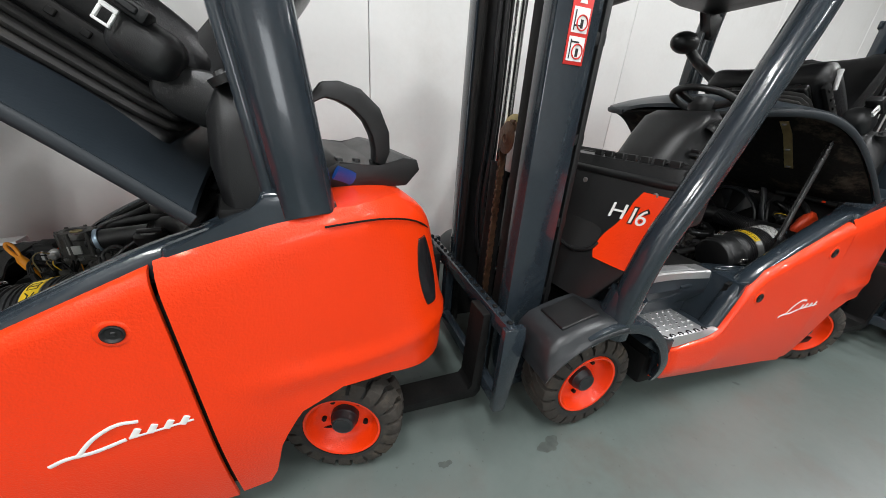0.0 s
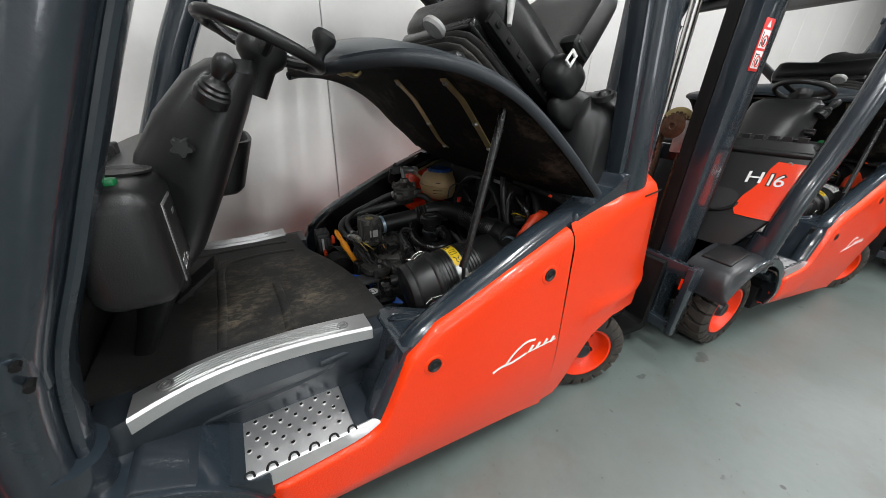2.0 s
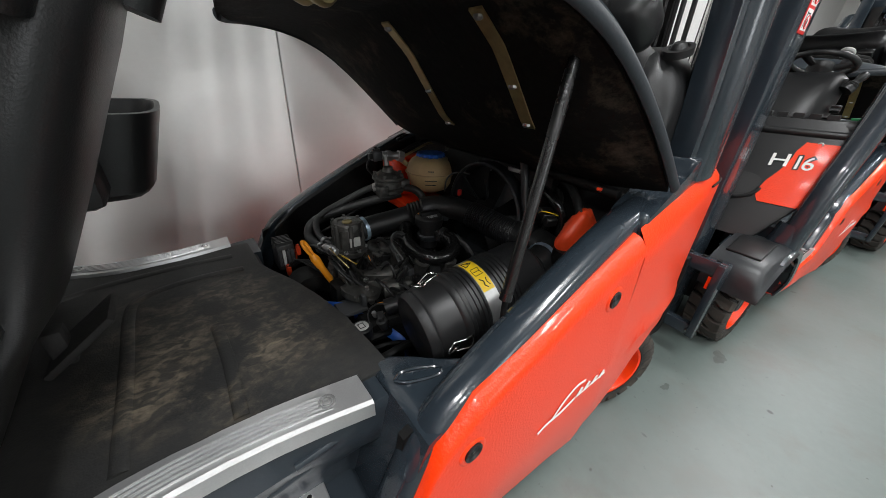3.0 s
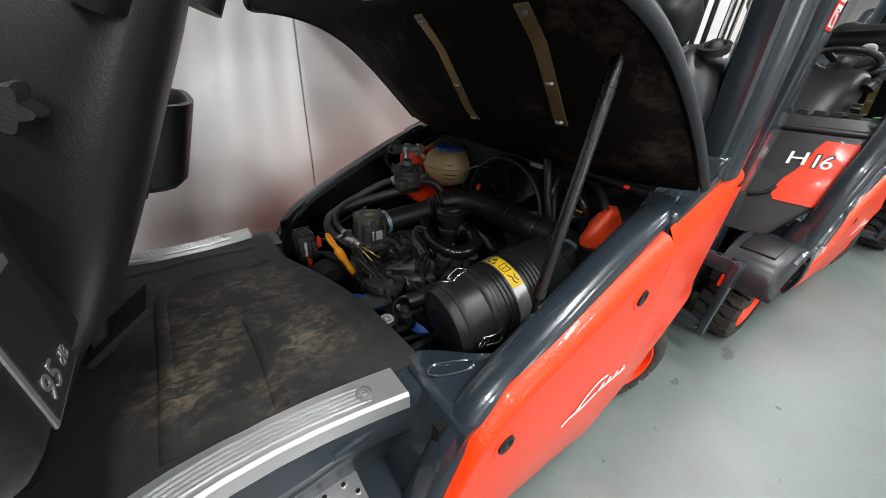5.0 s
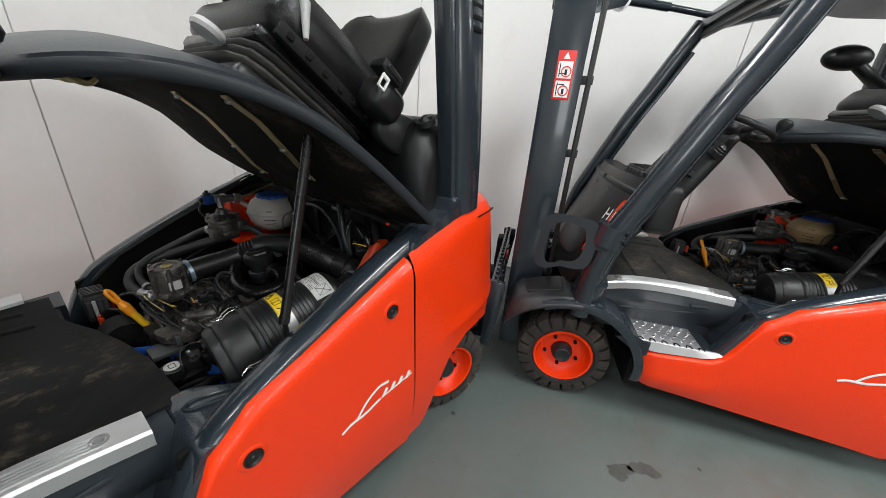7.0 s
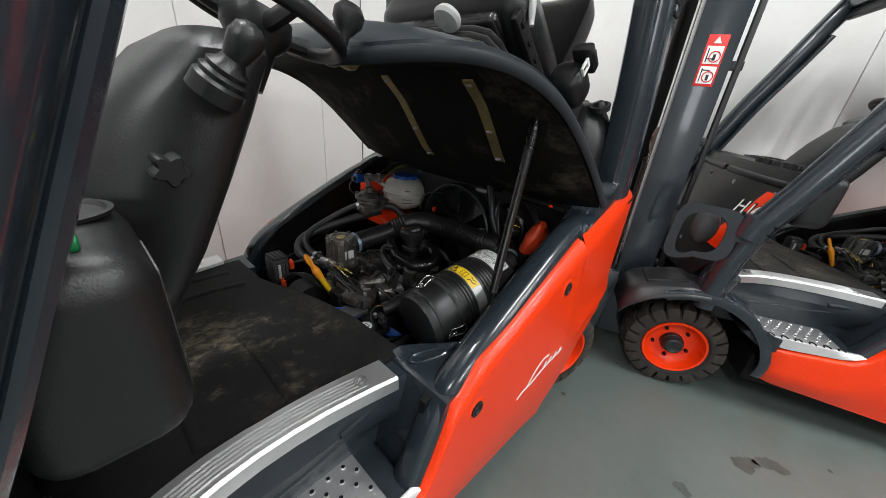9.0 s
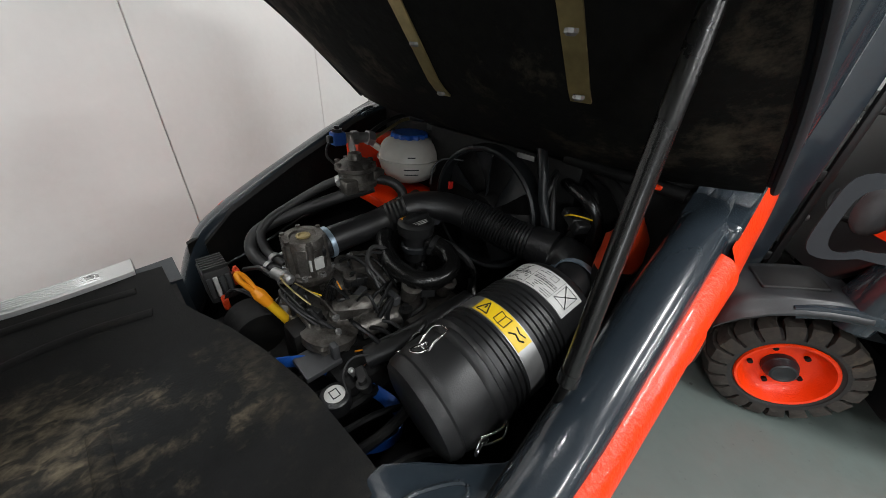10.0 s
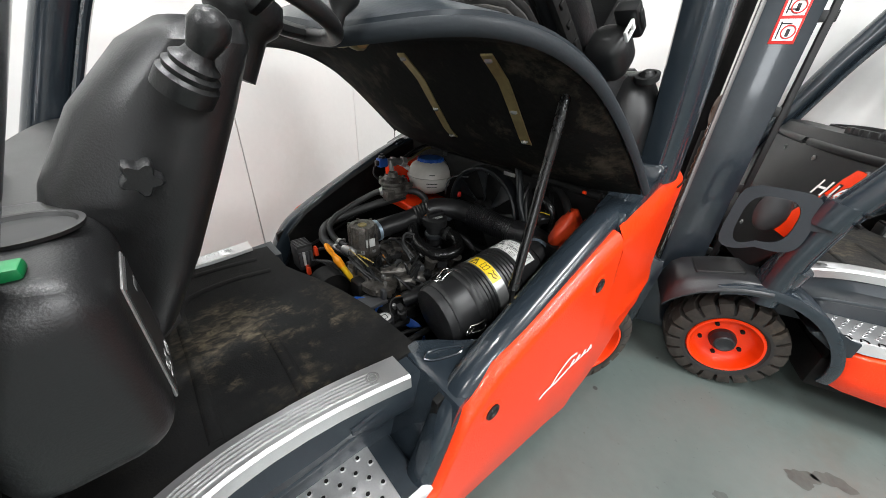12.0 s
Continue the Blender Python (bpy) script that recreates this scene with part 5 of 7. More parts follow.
    for k, (y, x) in enumerate(((0.62, -0.22), (0.66, -0.23), (0.70, -0.21), (0.745, -0.22))):
        bm = B()
        tube(bm, [(x, y, 1.75), (x + 0.01, y, 1.2), (x, y + 0.01, 0.8), (x + 0.03, y, 0.55), (x + 0.09, y - 0.02, 0.50), (x + 0.12, y - 0.06, 0.60)], 0.0105, 8, 5)
        part("hydraulic_hose", bm, M_BLACK, truck)
    # red and white warning sign, in plain marks
    bm = B()
    box(bm, -0.251, -0.179, 0.2272, 0.230, 1.385, 1.572, 0.006, 2)
    sign = part("warning_sign", bm, M_RED, truck, "red and white warning sticker with two pictograms")
    for z0 in (1.395, 1.468):
        bm = B()
        box(bm, -0.244, -0.186, 0.2262, 0.2273, z0, z0 + 0.064, 0.003, 1)
        part("sign_field", bm, M_WHITE, sign)
        bm = B()
        box(bm, -0.238, -0.234, 0.2255, 0.2263, z0 + 0.006, z0 + 0.056)
        box(bm, -0.238, -0.207, 0.2255, 0.2263, z0 + (0.048 if z0 < 1.45 else 0.016), z0 + (0.052 if z0 < 1.45 else 0.020))
        box(bm, -0.215, -0.205, 0.2255, 0.2263, z0 + 0.012, z0 + 0.034)
        part("sign_mark", bm, M_INK, sign)
        bm = B()
        ring = [(-0.209 + 0.019 * math.cos(2 * math.pi * k / 24), 0.2256, z0 + 0.026 + 0.019 * math.sin(2 * math.pi * k / 24)) for k in range(25)]
        tube(bm, ring, 0.0022, 6, 1)
        part("sign_ring", bm, M_RED, sign)
    bm = B()
    prism(bm, [(-0.229, 1.541), (-0.201, 1.541), (-0.215, 1.566)], 0.2262, 0.2273)
    part("sign_triangle", bm, M_WHITE, sign)
    # carriage and forks
    bm = B()
    box(bm, -0.385, -0.345, 0.075, 1.025, 0.48, 0.545, 0.006)
    box(bm, -0.385, -0.345, 0.075, 1.025, 0.155, 0.215, 0.006)
    for y in (0.30, 0.74):
        box(bm, -0.375, -0.335, y - 0.03, y + 0.03, 0.20, 0.50, 0.004)
    car = part("fork_carriage", bm, M_GREY, truck, "dark grey fork carriage")
    for y in (0.072, 0.998):
        bm = B()
        prism(bm, [(-0.40, 0.540), (-0.315, 0.540), (-0.312, 0.49), (-0.345, 0.165), (-0.36, 0.15), (-0.40, 0.16)], y, y + 0.03, 0.004)
        part("carriage_end_plate", bm, M_GREY, car)
    bm = B()
    for k in range(17):
        y = 0.10 + 0.056 * k
        box(bm, -0.372, -0.356, y, y + 0.018, 0.544, 0.552, 0.002, 1)
    tagged(part("locking_notch", bm, M_DARK, car), kind="stuff")
    bm = B()
    box(bm, -0.342, -0.334, 0.50, 0.60, 0.50, 0.525, 0.002)
    part("orange_mark", bm, M_ORANGE, car)
    bm = B()
    box(bm, -0.388, -0.3852, 0.105, 0.117, 0.415, 0.475, 0.001)
    part("orange_mark", bm, M_ORANGE, car)
    bm = B()
    lathe(bm, [(0.011, 0), (0.011, 0.004), (0.007, 0.006), (0.001, 0.006)], Matrix.Translation((-0.388, 0.10, 0.185)) @ Matrix.Rotation(radians(-90), 4, "Y"), 10)
    part("end_bolt", bm, M_CHROME, car)
    for y in (0.20, 0.78):
        bm = B()
        prism(bm, [(-0.388, 0.53), (-0.425, 0.53), (-0.428, 0.18), (-0.445, 0.155), (-1.33, 0.142), (-1.37, 0.130), (-1.33, 0.120), (-0.41, 0.112), (-0.388, 0.14)], y, y + 0.11, 0.006)
        part("fork", bm, M_DARK, truck, "black steel fork tine")


def seat(truck):
    S = Matrix.Translation((1.050, MID - 0.115, 1.262)) @ Matrix.Rotation(radians(36), 4, "Y") @ Matrix.Scale(1.05, 4)
    def put(bm):
        bmesh.ops.transform(bm, matrix=S, verts=bm.verts[:])
        return bm
    bm = B()
    box(bm, -0.13, 0.25, -0.235, 0.235, -0.05, 0.025, 0.02, 3)
    base = part("seat", put(bm), M_BLACK, truck, "black vinyl driver's seat tipped back with the open hood")
    for k in range(3):
        bm = B()
        loops = []
        for h, g in ((0.0, 0.955), (0.005, 0.99), (0.010, 1.0), (0.015, 0.99), (0.020, 0.955)):
            ring = []
            for q in range(40):
                a = 2 * math.pi * q / 40
                c, w = math.cos(a), math.sin(a)
                e = (abs(c) ** 7 + abs(w) ** 7) ** (-1 / 7)
                ring.append((0.055 + c * e * (0.195 - 0.006 * k) * g, w * e * (0.235 - 0.006 * k) * g, 0.024 + 0.023 * k + h))
            loops.append(ring)
        loft(bm, loops)
        part("bellows_fold", put(bm), M_RUBBER, base)
    bm = B()
    box(bm, -0.125, 0.25, -0.205, 0.205, 0.090, 0.125, 0.012, 3)
    part("seat_pan", put(bm), M_HOSE, base)
    # cushion: raised side bolsters, thick rounded nose
    bm = B()
    loops = []
    for k in range(25):
        v = -1 + 2 * k / 24
        g = (1 - abs(v) ** 7) ** (1 / 3.2) if abs(v) < 0.999 else 0.04
        ring = []
        for q in range(36):
            a = 2 * math.pi * q / 36
            c, w = math.cos(a), math.sin(a)
            e = (abs(c) ** 3.2 + abs(w) ** 3.2) ** (-1 / 3.2)
            x, z = 0.062 + c * e * (0.155 + 0.045 * g), w * e * (0.035 + 0.038 * g)
            if z > 0:
                z += 0.030 * abs(v) ** 2.5 * g - 0.008
            ring.append((x, 0.238 * v, 0.178 + z))
        loops.append(ring)
    loft(bm, loops)
    part("cushion", put(bm), M_SEAT, base, "", 60)
    bm = B()
    ring = [Vector((-0.128 + 0.028 * (abs(v) ** 4), 0.228 * v, 0.160)) for v in (-1, -0.8, -0.5, 0, 0.5, 0.8, 1)]
    tube(bm, ring, 0.0035, 6, 4)
    part("piping", put(bm), M_BLACK, base)
    bm = B()
    loops = []
    for k in range(21):
        u = k / 20
        p = Vector((0.235, 0, 0.15)) + Vector((math.sin(radians(4)), 0, math.cos(radians(4)))) * (0.455 * u)
        cap = max(0.03, 1 - max(0, (u - 0.80) / 0.20) ** 3) ** 0.5
        w = 0.225 * (1 - 0.20 * u * u) * (0.55 + 0.45 * cap)
        t = 0.062 * (1 - 0.25 * u) * cap
        ring = []
        for j in range(24):
            a = 2 * math.pi * j / 24
            c, s = math.cos(a), math.sin(a)
            q = (abs(c) ** 4 + abs(s) ** 4) ** -0.25
            y, d = c * q * w, s * q * t
            if d < 0:
                d -= 0.035 * (abs(y) / w) ** 3 - 0.012
            ring.append(p + Vector((d * math.cos(radians(4)), y, -d * math.sin(radians(4)))))
        loops.append(ring)
    loft(bm, loops)
    part("backrest", put(bm), M_SEAT, base, "", 60)
    # rails, belt reel and side flap
    bm = B()
    box(bm, -0.11, 0.20, -0.255, -0.236, 0.105, 0.140, 0.006, 2)
    for k in range(6):
        box(bm, -0.09 + 0.05 * k, -0.075 + 0.05 * k, -0.260, -0.252, 0.115, 0.130, 0.002, 1)
    part("seat_rail", put(bm), M_DARK, base)
    bm = B()
    rod_between(bm, (-0.085, -0.235, 0.215), (-0.055, -0.255, 0.145), 0.012, 14, 0.006)
    part("adjusting_lever", put(bm), M_PALE, base, "worn pale grey adjusting lever")
    bm = B()
    lathe(bm, [(0.001, 0), (0.03, 0.002), (0.034, 0.01), (0.03, 0.02), (0.001, 0.024)], Matrix.Translation((-0.165, -0.12, 0.05)), 16)
    part("weight_knob", put(bm), M_PALE, base)
    bm = B()
    box(bm, 0.10, 0.215, -0.340, -0.245, 0.120, 0.215, 0.036, 4)
    reel = part("belt_reel", put(bm), M_BLACK, base, "black seat belt housing")
    bm = B()
    for x0, x1, z0, z1 in ((0.089, 0.115, 0.160, 0.165), (0.089, 0.115, 0.187, 0.196), (0.089, 0.094, 0.165, 0.187), (0.110, 0.115, 0.165, 0.187)):
        box(bm, x0, x1, -0.346, -0.339, z0, z1, 0.001, 1)
    part("belt_buckle", put(bm), M_WHITE, reel, "bright belt tongue frame")
    bm = B()
    box(bm, 0.070, 0.150, -0.352, -0.300, 0.198, 0.226, 0.008, 2)
    box(bm, 0.084, 0.136, -0.356, -0.350, 0.205, 0.219, 0.003, 1)
    part("belt_latch", put(bm), M_BLACK, reel)
    bm = B()
    loops = []
    for h, g in ((-0.30, 0.9), (-0.29, 1.0), (-0.265, 1.0), (-0.255, 0.9)):
        loops.append([(0.285 + 0.105 * g * math.cos(2 * math.pi * k / 28), h, 0.15 + 0.062 * g * math.sin(2 * math.pi * k / 28) + 0.03 * math.cos(2 * math.pi * k / 28)) for k in range(28)])
    loft(bm, loops)
    part("side_flap", put(bm), M_BLACK, base, "", 65)
    # armrest pad on its stalk at the far side
    bm = B()
    ball(bm, (1.20, 1.0, 1.715), 0.086, 1.25, 0.62, 0.70, 18, 12)
    arm = part("armrest", bm, M_BLACK, base, "black rounded armrest pad")
    bm = B()
    tube(bm, [(1.36, 0.72, 1.40), (1.36, 0.86, 1.52), (1.32, 0.97, 1.62), (1.25, 1.0, 1.69)], 0.028, 10, 5)
    part("armrest_stalk", bm, M_BLACK, arm)


def lining_at(u, v, drop=0.0):
    """The lining under the hood: level with the rim at the edges, sagging towards the hinge."""
    rim = hood_surface(u, v, 0.019)
    low = float(np.interp(u, (0, 0.2, 0.40, 0.52, 0.68, 0.85, 1), (1.305, 1.325, 1.318, 1.245, 1.098, 1.01, 0.955)))
    edge = hood_surface(u, 1.0, 0.022).z
    k = 1 - min(1, abs(v)) ** 4
    return Vector((rim.x, rim.y, min(rim.z, edge + (low - edge) * k) - drop))


def hood_lining(bm):
    nu, nv = 30, 28
    g = [[[bm.verts.new(lining_at(i / nu, 0.985 * (-1 + 2 * j / nv), d)) for j in range(nv + 1)] for i in range(nu + 1)] for d in (0.0, 0.008)]
    for q in g:
        for i in range(nu):
            for j in range(nv):
                bm.faces.new((q[i][j], q[i + 1][j], q[i + 1][j + 1], q[i][j + 1]))
    for i in range(nu):
        for j in (0, nv):
            bm.faces.new((g[0][i][j], g[0][i + 1][j], g[1][i + 1][j], g[1][i][j]))
    for j in range(nv):
        for i in (0, nu):
            bm.faces.new((g[0][i][j], g[0][i][j + 1], g[1][i][j + 1], g[1][i][j]))
    return bm


def open_hood(truck):
    shell = part("engine_hood", hood(B(), 0.0, 0.016), M_SATIN, truck, "dark grey engine hood propped open")
    part("hood_lining", hood_lining(B()), M_LINING, shell, "sooty black hood lining")
    for side in (-1, 1):
        bm = B()
        tube(bm, [hood_surface(k / 20, side, 0.020) + Vector((0, 0.003 * side, 0)) for k in range(21)], 0.0135, 10, 2, flat=0.55)
        part("hood_trim", bm, M_GREYMATT, shell, "matt grey trim along the hood edge")
    def strap(bm, y, u0, u1):
        loops = []
        for k in range(13):
            u = u0 + (u1 - u0) * k / 12
            half = ease(u, (0, 0.05, 0.15, 0.27, 0.55, 0.8, 1), (0.24, 0.34, 0.435, 0.482, 0.537, 0.573, 0.592))
            p = lining_at(u, (y - MID) / half, 0.010)
            loops.append([p + Vector((0, -0.016, 0)), p + Vector((0, 0.016, 0)), p + Vector((0, 0.016, -0.004)), p + Vector((0, -0.016, -0.004))])
        return loft(bm, loops)
    for y, u0, u1 in ((0.505, 0.43, 0.72), (0.205, 0.43, 0.69)):
        st = part("hood_strap", strap(B(), y, u0, u1), M_BRASS, shell, "yellow zinc-plated stiffener strap")
        for u in (u0 + 0.012, (u0 + u1) / 2 + 0.03, u1 - 0.015):
            half = ease(u, (0, 0.05, 0.15, 0.27, 0.55, 0.8, 1), (0.24, 0.34, 0.435, 0.482, 0.537, 0.573, 0.592))
            bm = B()
            lathe(bm, [(0.009, 0.0), (0.009, -0.005), (0.005, -0.008), (0.001, -0.008)], Matrix.Translation(lining_at(u, (y - MID) / half, 0.013)), 8)
            part("strap_bolt", bm, M_STEEL, st)
    bm = B()
    tube(bm, [(0.70, 0.46, 1.335), (0.70, 0.46, 1.31), (0.725, 0.455, 1.295), (0.74, 0.45, 1.30)], 0.008, 8, 4, flat=2.2)
    tube(bm, [(0.72, 0.43, 1.335), (0.72, 0.42, 1.305), (0.745, 0.41, 1.29), (0.76, 0.41, 1.30)], 0.008, 8, 4, flat=2.2)
    box(bm, 0.67, 0.75, 0.40, 0.50, 1.325, 1.337, 0.003)
    part("hood_latch", bm, M_BRASS, shell, "yellow zinc-plated hood catch")
    bm = B()
    rod_between(bm, (0.905, 0.042, 0.81), (1.034, 0.074, 1.262), 0.0112, 18)
    rod_between(bm, (0.904, 0.042, 0.806), (0.908, 0.043, 0.822), 0.0125, 18)
    strut = part("gas_strut", bm, M_HOSE, truck, "black gas strut holding the hood up")
    bm = B()
    rod_between(bm, (0.922, 0.055, 0.66), (0.905, 0.042, 0.81), 0.006, 12)
    part("strut_rod", bm, M_DARK, strut)
    # cover behind the seat
    bm = B()
    loops = []
    for k in range(49):
        u = 0.5 - 0.5 * math.cos(math.pi * k / 48)
        y = 0.035 + 1.03 * u
        e = min(1, math.sqrt(min(u, 1 - u) / 0.06))
        d = 0.62 + 0.38 * e
        prof = [(1.37, 0.96), (1.355, 1.08), (1.365, 1.19), (1.395, 1.25), (1.44, 1.272), (1.50, 1.275), (1.54, 1.25), (1.55, 1.1), (1.55, 0.96)]
        loops.append([(1.46 + (x - 1.46) * d, y, 0.96 + (z - 0.96) * d) for x, z in prof])
    loft(bm, loops)
    cover = part("tank_cover", bm, M_BLACK, truck, "black plastic cover behind the hood", 60)
    bm = B()
    lathe(bm, [(0.030, -0.01), (0.031, 0.006), (0.022, 0.007), (0.019, 0.001), (0.014, 0.012), (0.010, 0.016), (0.001, 0.016)], Matrix.Translation((1.415, 0.070, 1.262)) @ Matrix.Rotation(radians(-25), 4, "Y"), 20)
    part("cover_lock", bm, M_INK, cover)


def grab_plate(truck):
    """Flat grab handle with a round loop, clamped to the front leg."""
    o = Vector((0.025, -0.062, 0.775))
    du = Vector((-0.98, 0.16, 0.02)).normalized() * 1.12
    dw = Vector((0.10, 0.20, 1)).normalized()
    nn = du.cross(dw).normalized()
    bm = B()
    n = 44
    rings = []
    for hu, hw, cu_, cw, ex, off in ((0.100, 0.108, 0.112, 0.062, 4.5, 0.005), (0.100, 0.108, 0.112, 0.062, 4.5, -0.005), (0.066, 0.080, 0.116, 0.058, 3.0, -0.005), (0.066, 0.080, 0.116, 0.058, 3.0, 0.005)):
        ring = []
        for k in range(n):
            a = 2 * math.pi * k / n
            c, w = math.cos(a), math.sin(a)
            e = (abs(c) ** ex + abs(w) ** ex) ** (-1 / ex)
            ring.append(bm.verts.new(o + du * (cu_ + hu * c * e) + dw * (cw + hw * w * e - 0.06 * max(0, c) * max(0, -w)) + nn * off))
        rings.append(ring)
    for r0, r1 in zip(rings, rings[1:] + rings[:1]):
        for k in range(n):
            q = (k + 1) % n
            bm.faces.new((r0[k], r0[q], r1[q], r1[k]))
    plate = part("grab_handle", bm, M_GREYMATT, truck, "dark grey flat grab handle clamped to the leg")
    bm = B()
    loft(bm, [[o + du * u + dw * w + nn * 0.0045, o + du * u + dw * (w + 0.115) + nn * 0.0045, o + du * u + dw * (w + 0.115) - nn * 0.0045, o + du * u + dw * w - nn * 0.0045] for u, w in ((-0.030, 0.055), (0.02, 0.050))])
    part("handle_bracket", bm, M_GREYMATT, plate)
    bm = B()
    tube(bm, [(0.056, -0.012, 0.845), (0.064, -0.015, 0.885), (0.074, -0.017, 0.925)], 0.060, 16, 3, flat=0.9, square=2.6)
    part("clamp", bm, M_GREY, plate)
    for z in (0.868, 0.905):
        bm = B()
        rod_between(bm, (0.110, -0.045, z), (0.116, -0.070, z), 0.006, 8)
        part("clamp_bolt", bm, M_DARK, plate)
    bm = B()
    ball(bm, (-0.06, 0.065, 0.84), 0.07, 0.75, 0.35, 1.15, 16, 10)
    part("folded_mirror", bm, M_GREYPLASTIC, plate, "grey back of a folded mirror")


def pipe(truck, name, pts, r, mat, parent=None, label="", seg=12, n=6, ribs=0.0, flat=1.0):
    bm = B()
    tube(bm, pts, r, seg, n, flat=flat, ribs=ribs)
    return part(name, bm, mat, parent or truck, label)


def hose_clamp(parent, p, d, r, mat=None):
    bm = B()
    m = along(p, Vector(p) + Vector(d))
    lathe(bm, [(r, -0.006), (r + 0.003, -0.006), (r + 0.003, 0.006), (r, 0.006), (r, -0.006)], m, 20, False)
    box(bm, r, r + 0.012, -0.008, 0.008, -0.006, 0.006, 0.001, 1, m)
    return part("hose_clamp", bm, mat or M_STEEL, parent)


def engine(truck, white_label, orange_dipstick):
    rnd = random.Random(5)
    CAST = M_CAST if white_label else M_CAST_OILY
    PIPE = M_PIPE if white_label else M_BLACK
    # bay: floor, walls and bulkheads, all near-black to carry the bay's shade
    bm = B()
    box(bm, 0.58, 1.40, 0.03, 1.07, 0.30, 0.33)
    box(bm, 0.55, 0.585, 0.18, 1.00, 0.32, 0.625, 0.01)
    box(bm, 1.36, 1.42, 0.03, 1.07, 0.32, 0.99, 0.01)
    prism(bm, [(0.62, 0.32), (0.66, 0.62), (1.0, 0.76), (1.38, 0.93), (1.38, 0.32)], 0.022, 0.040)
    prism(bm, [(0.62, 0.32), (0.66, 0.62), (1.0, 0.76), (1.38, 0.93), (1.38, 0.32)], 1.060, 1.078)
    part("engine_bay", bm, M_DARK, truck, "black engine compartment, its shade kept in the colour")
    # block, head and intake housing
    bm = B()
    box(bm, 0.76, 1.16, 0.36, 0.72, 0.34, 0.58, 0.02)
    block = part("engine_block", bm, M_DARK, truck, "black oily engine block")
    for k in range(9):
        x, y = rnd.uniform(0.76, 1.14), rnd.uniform(0.36, 0.72)
        bm = B()
        box(bm, x - 0.04, x + 0.04, y - 0.03, y + 0.03, 0.57, 0.59 + rnd.uniform(0.005, 0.05), 0.01)
        part("engine_casting", bm, M_DARK, block)
    bm = B()
    mh = Matrix.Translation((0.842, 0.650, 0.665)) @ Matrix.Diagonal((0.76, 0.76, 0.97, 1))
    lathe(bm, [(0.066, 0), (0.068, 0.006), (0.068, 0.020), (0.060, 0.026), (0.058, 0.060), (0.056, 0.082), (0.062, 0.086), (0.062, 0.102), (0.058, 0.108), (0.040, 0.108), (0.036, 0.104), (0.001, 0.104)], mh, 28)
    for k in range(6):
        a = radians(60 * k + 20)
        boss = mh @ Matrix.Translation((0.060 * math.cos(a), 0.060 * math.sin(a), 0))
        lathe(bm, [(0.011, 0.0), (0.010, 0.104), (0.007, 0.105), (0.007, 0.112), (0.001, 0.112)], boss, 10)
    for k in range(5):
        x = 0.765 + 0.058 * k
        box(bm, x, x + 0.006, 0.50, 0.60, 0.62, 0.650 - 0.004 * k, 0.002, 1)
    for x, y, r in ((0.915, 0.625, 0.022), (0.965, 0.585, 0.018), (0.90, 0.575, 0.014), (0.985, 0.45, 0.02), (1.06, 0.41, 0.018)):
        lathe(bm, [(r, 0.0), (r, 0.035), (r * 1.25, 0.037), (r * 1.25, 0.045), (r * 0.7, 0.047), (r * 0.6, 0.040), (0.001, 0.040)], Matrix.Translation((x, y, 0.64)) @ Matrix.Rotation(radians(20), 4, "X"), 14)
    box(bm, 0.86, 0.98, 0.56, 0.66, 0.60, 0.665, 0.014)
    box(bm, 0.75, 0.90, 0.50, 0.66, 0.585, 0.63, 0.012)
    lathe(bm, [(0.058, 0), (0.060, 0.02), (0.03, 0.03), (0.001, 0.03)], Matrix.Translation((0.80, 0.49, 0.605)) @ Matrix.Rotation(radians(12), 4, "Y"), 22)
    tube(bm, [(0.84, 0.53, 0.62), (0.90, 0.50, 0.63), (0.97, 0.49, 0.62), (1.02, 0.47, 0.60)], 0.030, 12, 5)
    tube(bm, [(0.86, 0.46, 0.61), (0.93, 0.44, 0.615), (1.0, 0.42, 0.60)], 0.026, 12, 5)
    box(bm, 0.94, 1.10, 0.38, 0.50, 0.56, 0.625, 0.014)
    for k in range(14):
        x, y = rnd.uniform(0.76, 1.06), rnd.uniform(0.42, 0.66)
        lathe(bm, [(0.007, 0), (0.007, 0.012), (0.003, 0.013), (0.001, 0.013)], Matrix.Translation((x, y, 0.625 + rnd.uniform(0, 0.012))), 6)
    intake = part("throttle_housing", bm, CAST, block, "grey cast aluminium throttle housing")
    bm = B()
    box(bm, 0.826, 0.860, 0.598, 0.604, 0.700, 0.730, 0.001, 1)
    part("maker_label", bm, M_PAPER, intake)
    bm = B()
    lathe(bm, [(0.016, 0), (0.016, 0.003), (0.011, 0.004), (0.008, 0.0015), (0.001, 0.0015)], Matrix.Translation((0.842, 0.650, 0.766)), 16)
    part("brass_plug", bm, M_BRASS, intake)
    for k, (x, y) in enumerate(((0.775, 0.575), (0.90, 0.52), (0.86, 0.535), (0.95, 0.46), (0.79, 0.53), (1.03, 0.43))):
        bm = B()
        box(bm, x - 0.018, x + 0.018, y - 0.010, y + 0.010, 0.63, 0.66, 0.003, 1, Matrix.Translation((x, y, 0)) @ Matrix.Rotation(0.5 * k, 4, "Z") @ Matrix.Translation((-x, -y, 0)))
        part("connector", bm, M_GREYPLASTIC if k % 2 else M_BLACK, block)
    # intake pipe: smooth length, bellows, elbow into the filter
    pipe(truck, "intake_pipe", [(0.865, 0.648, 0.728), (0.93, 0.648, 0.734), (1.02, 0.638, 0.744), (1.075, 0.622, 0.756)], 0.035, PIPE, None, "black plastic intake pipe", 18)
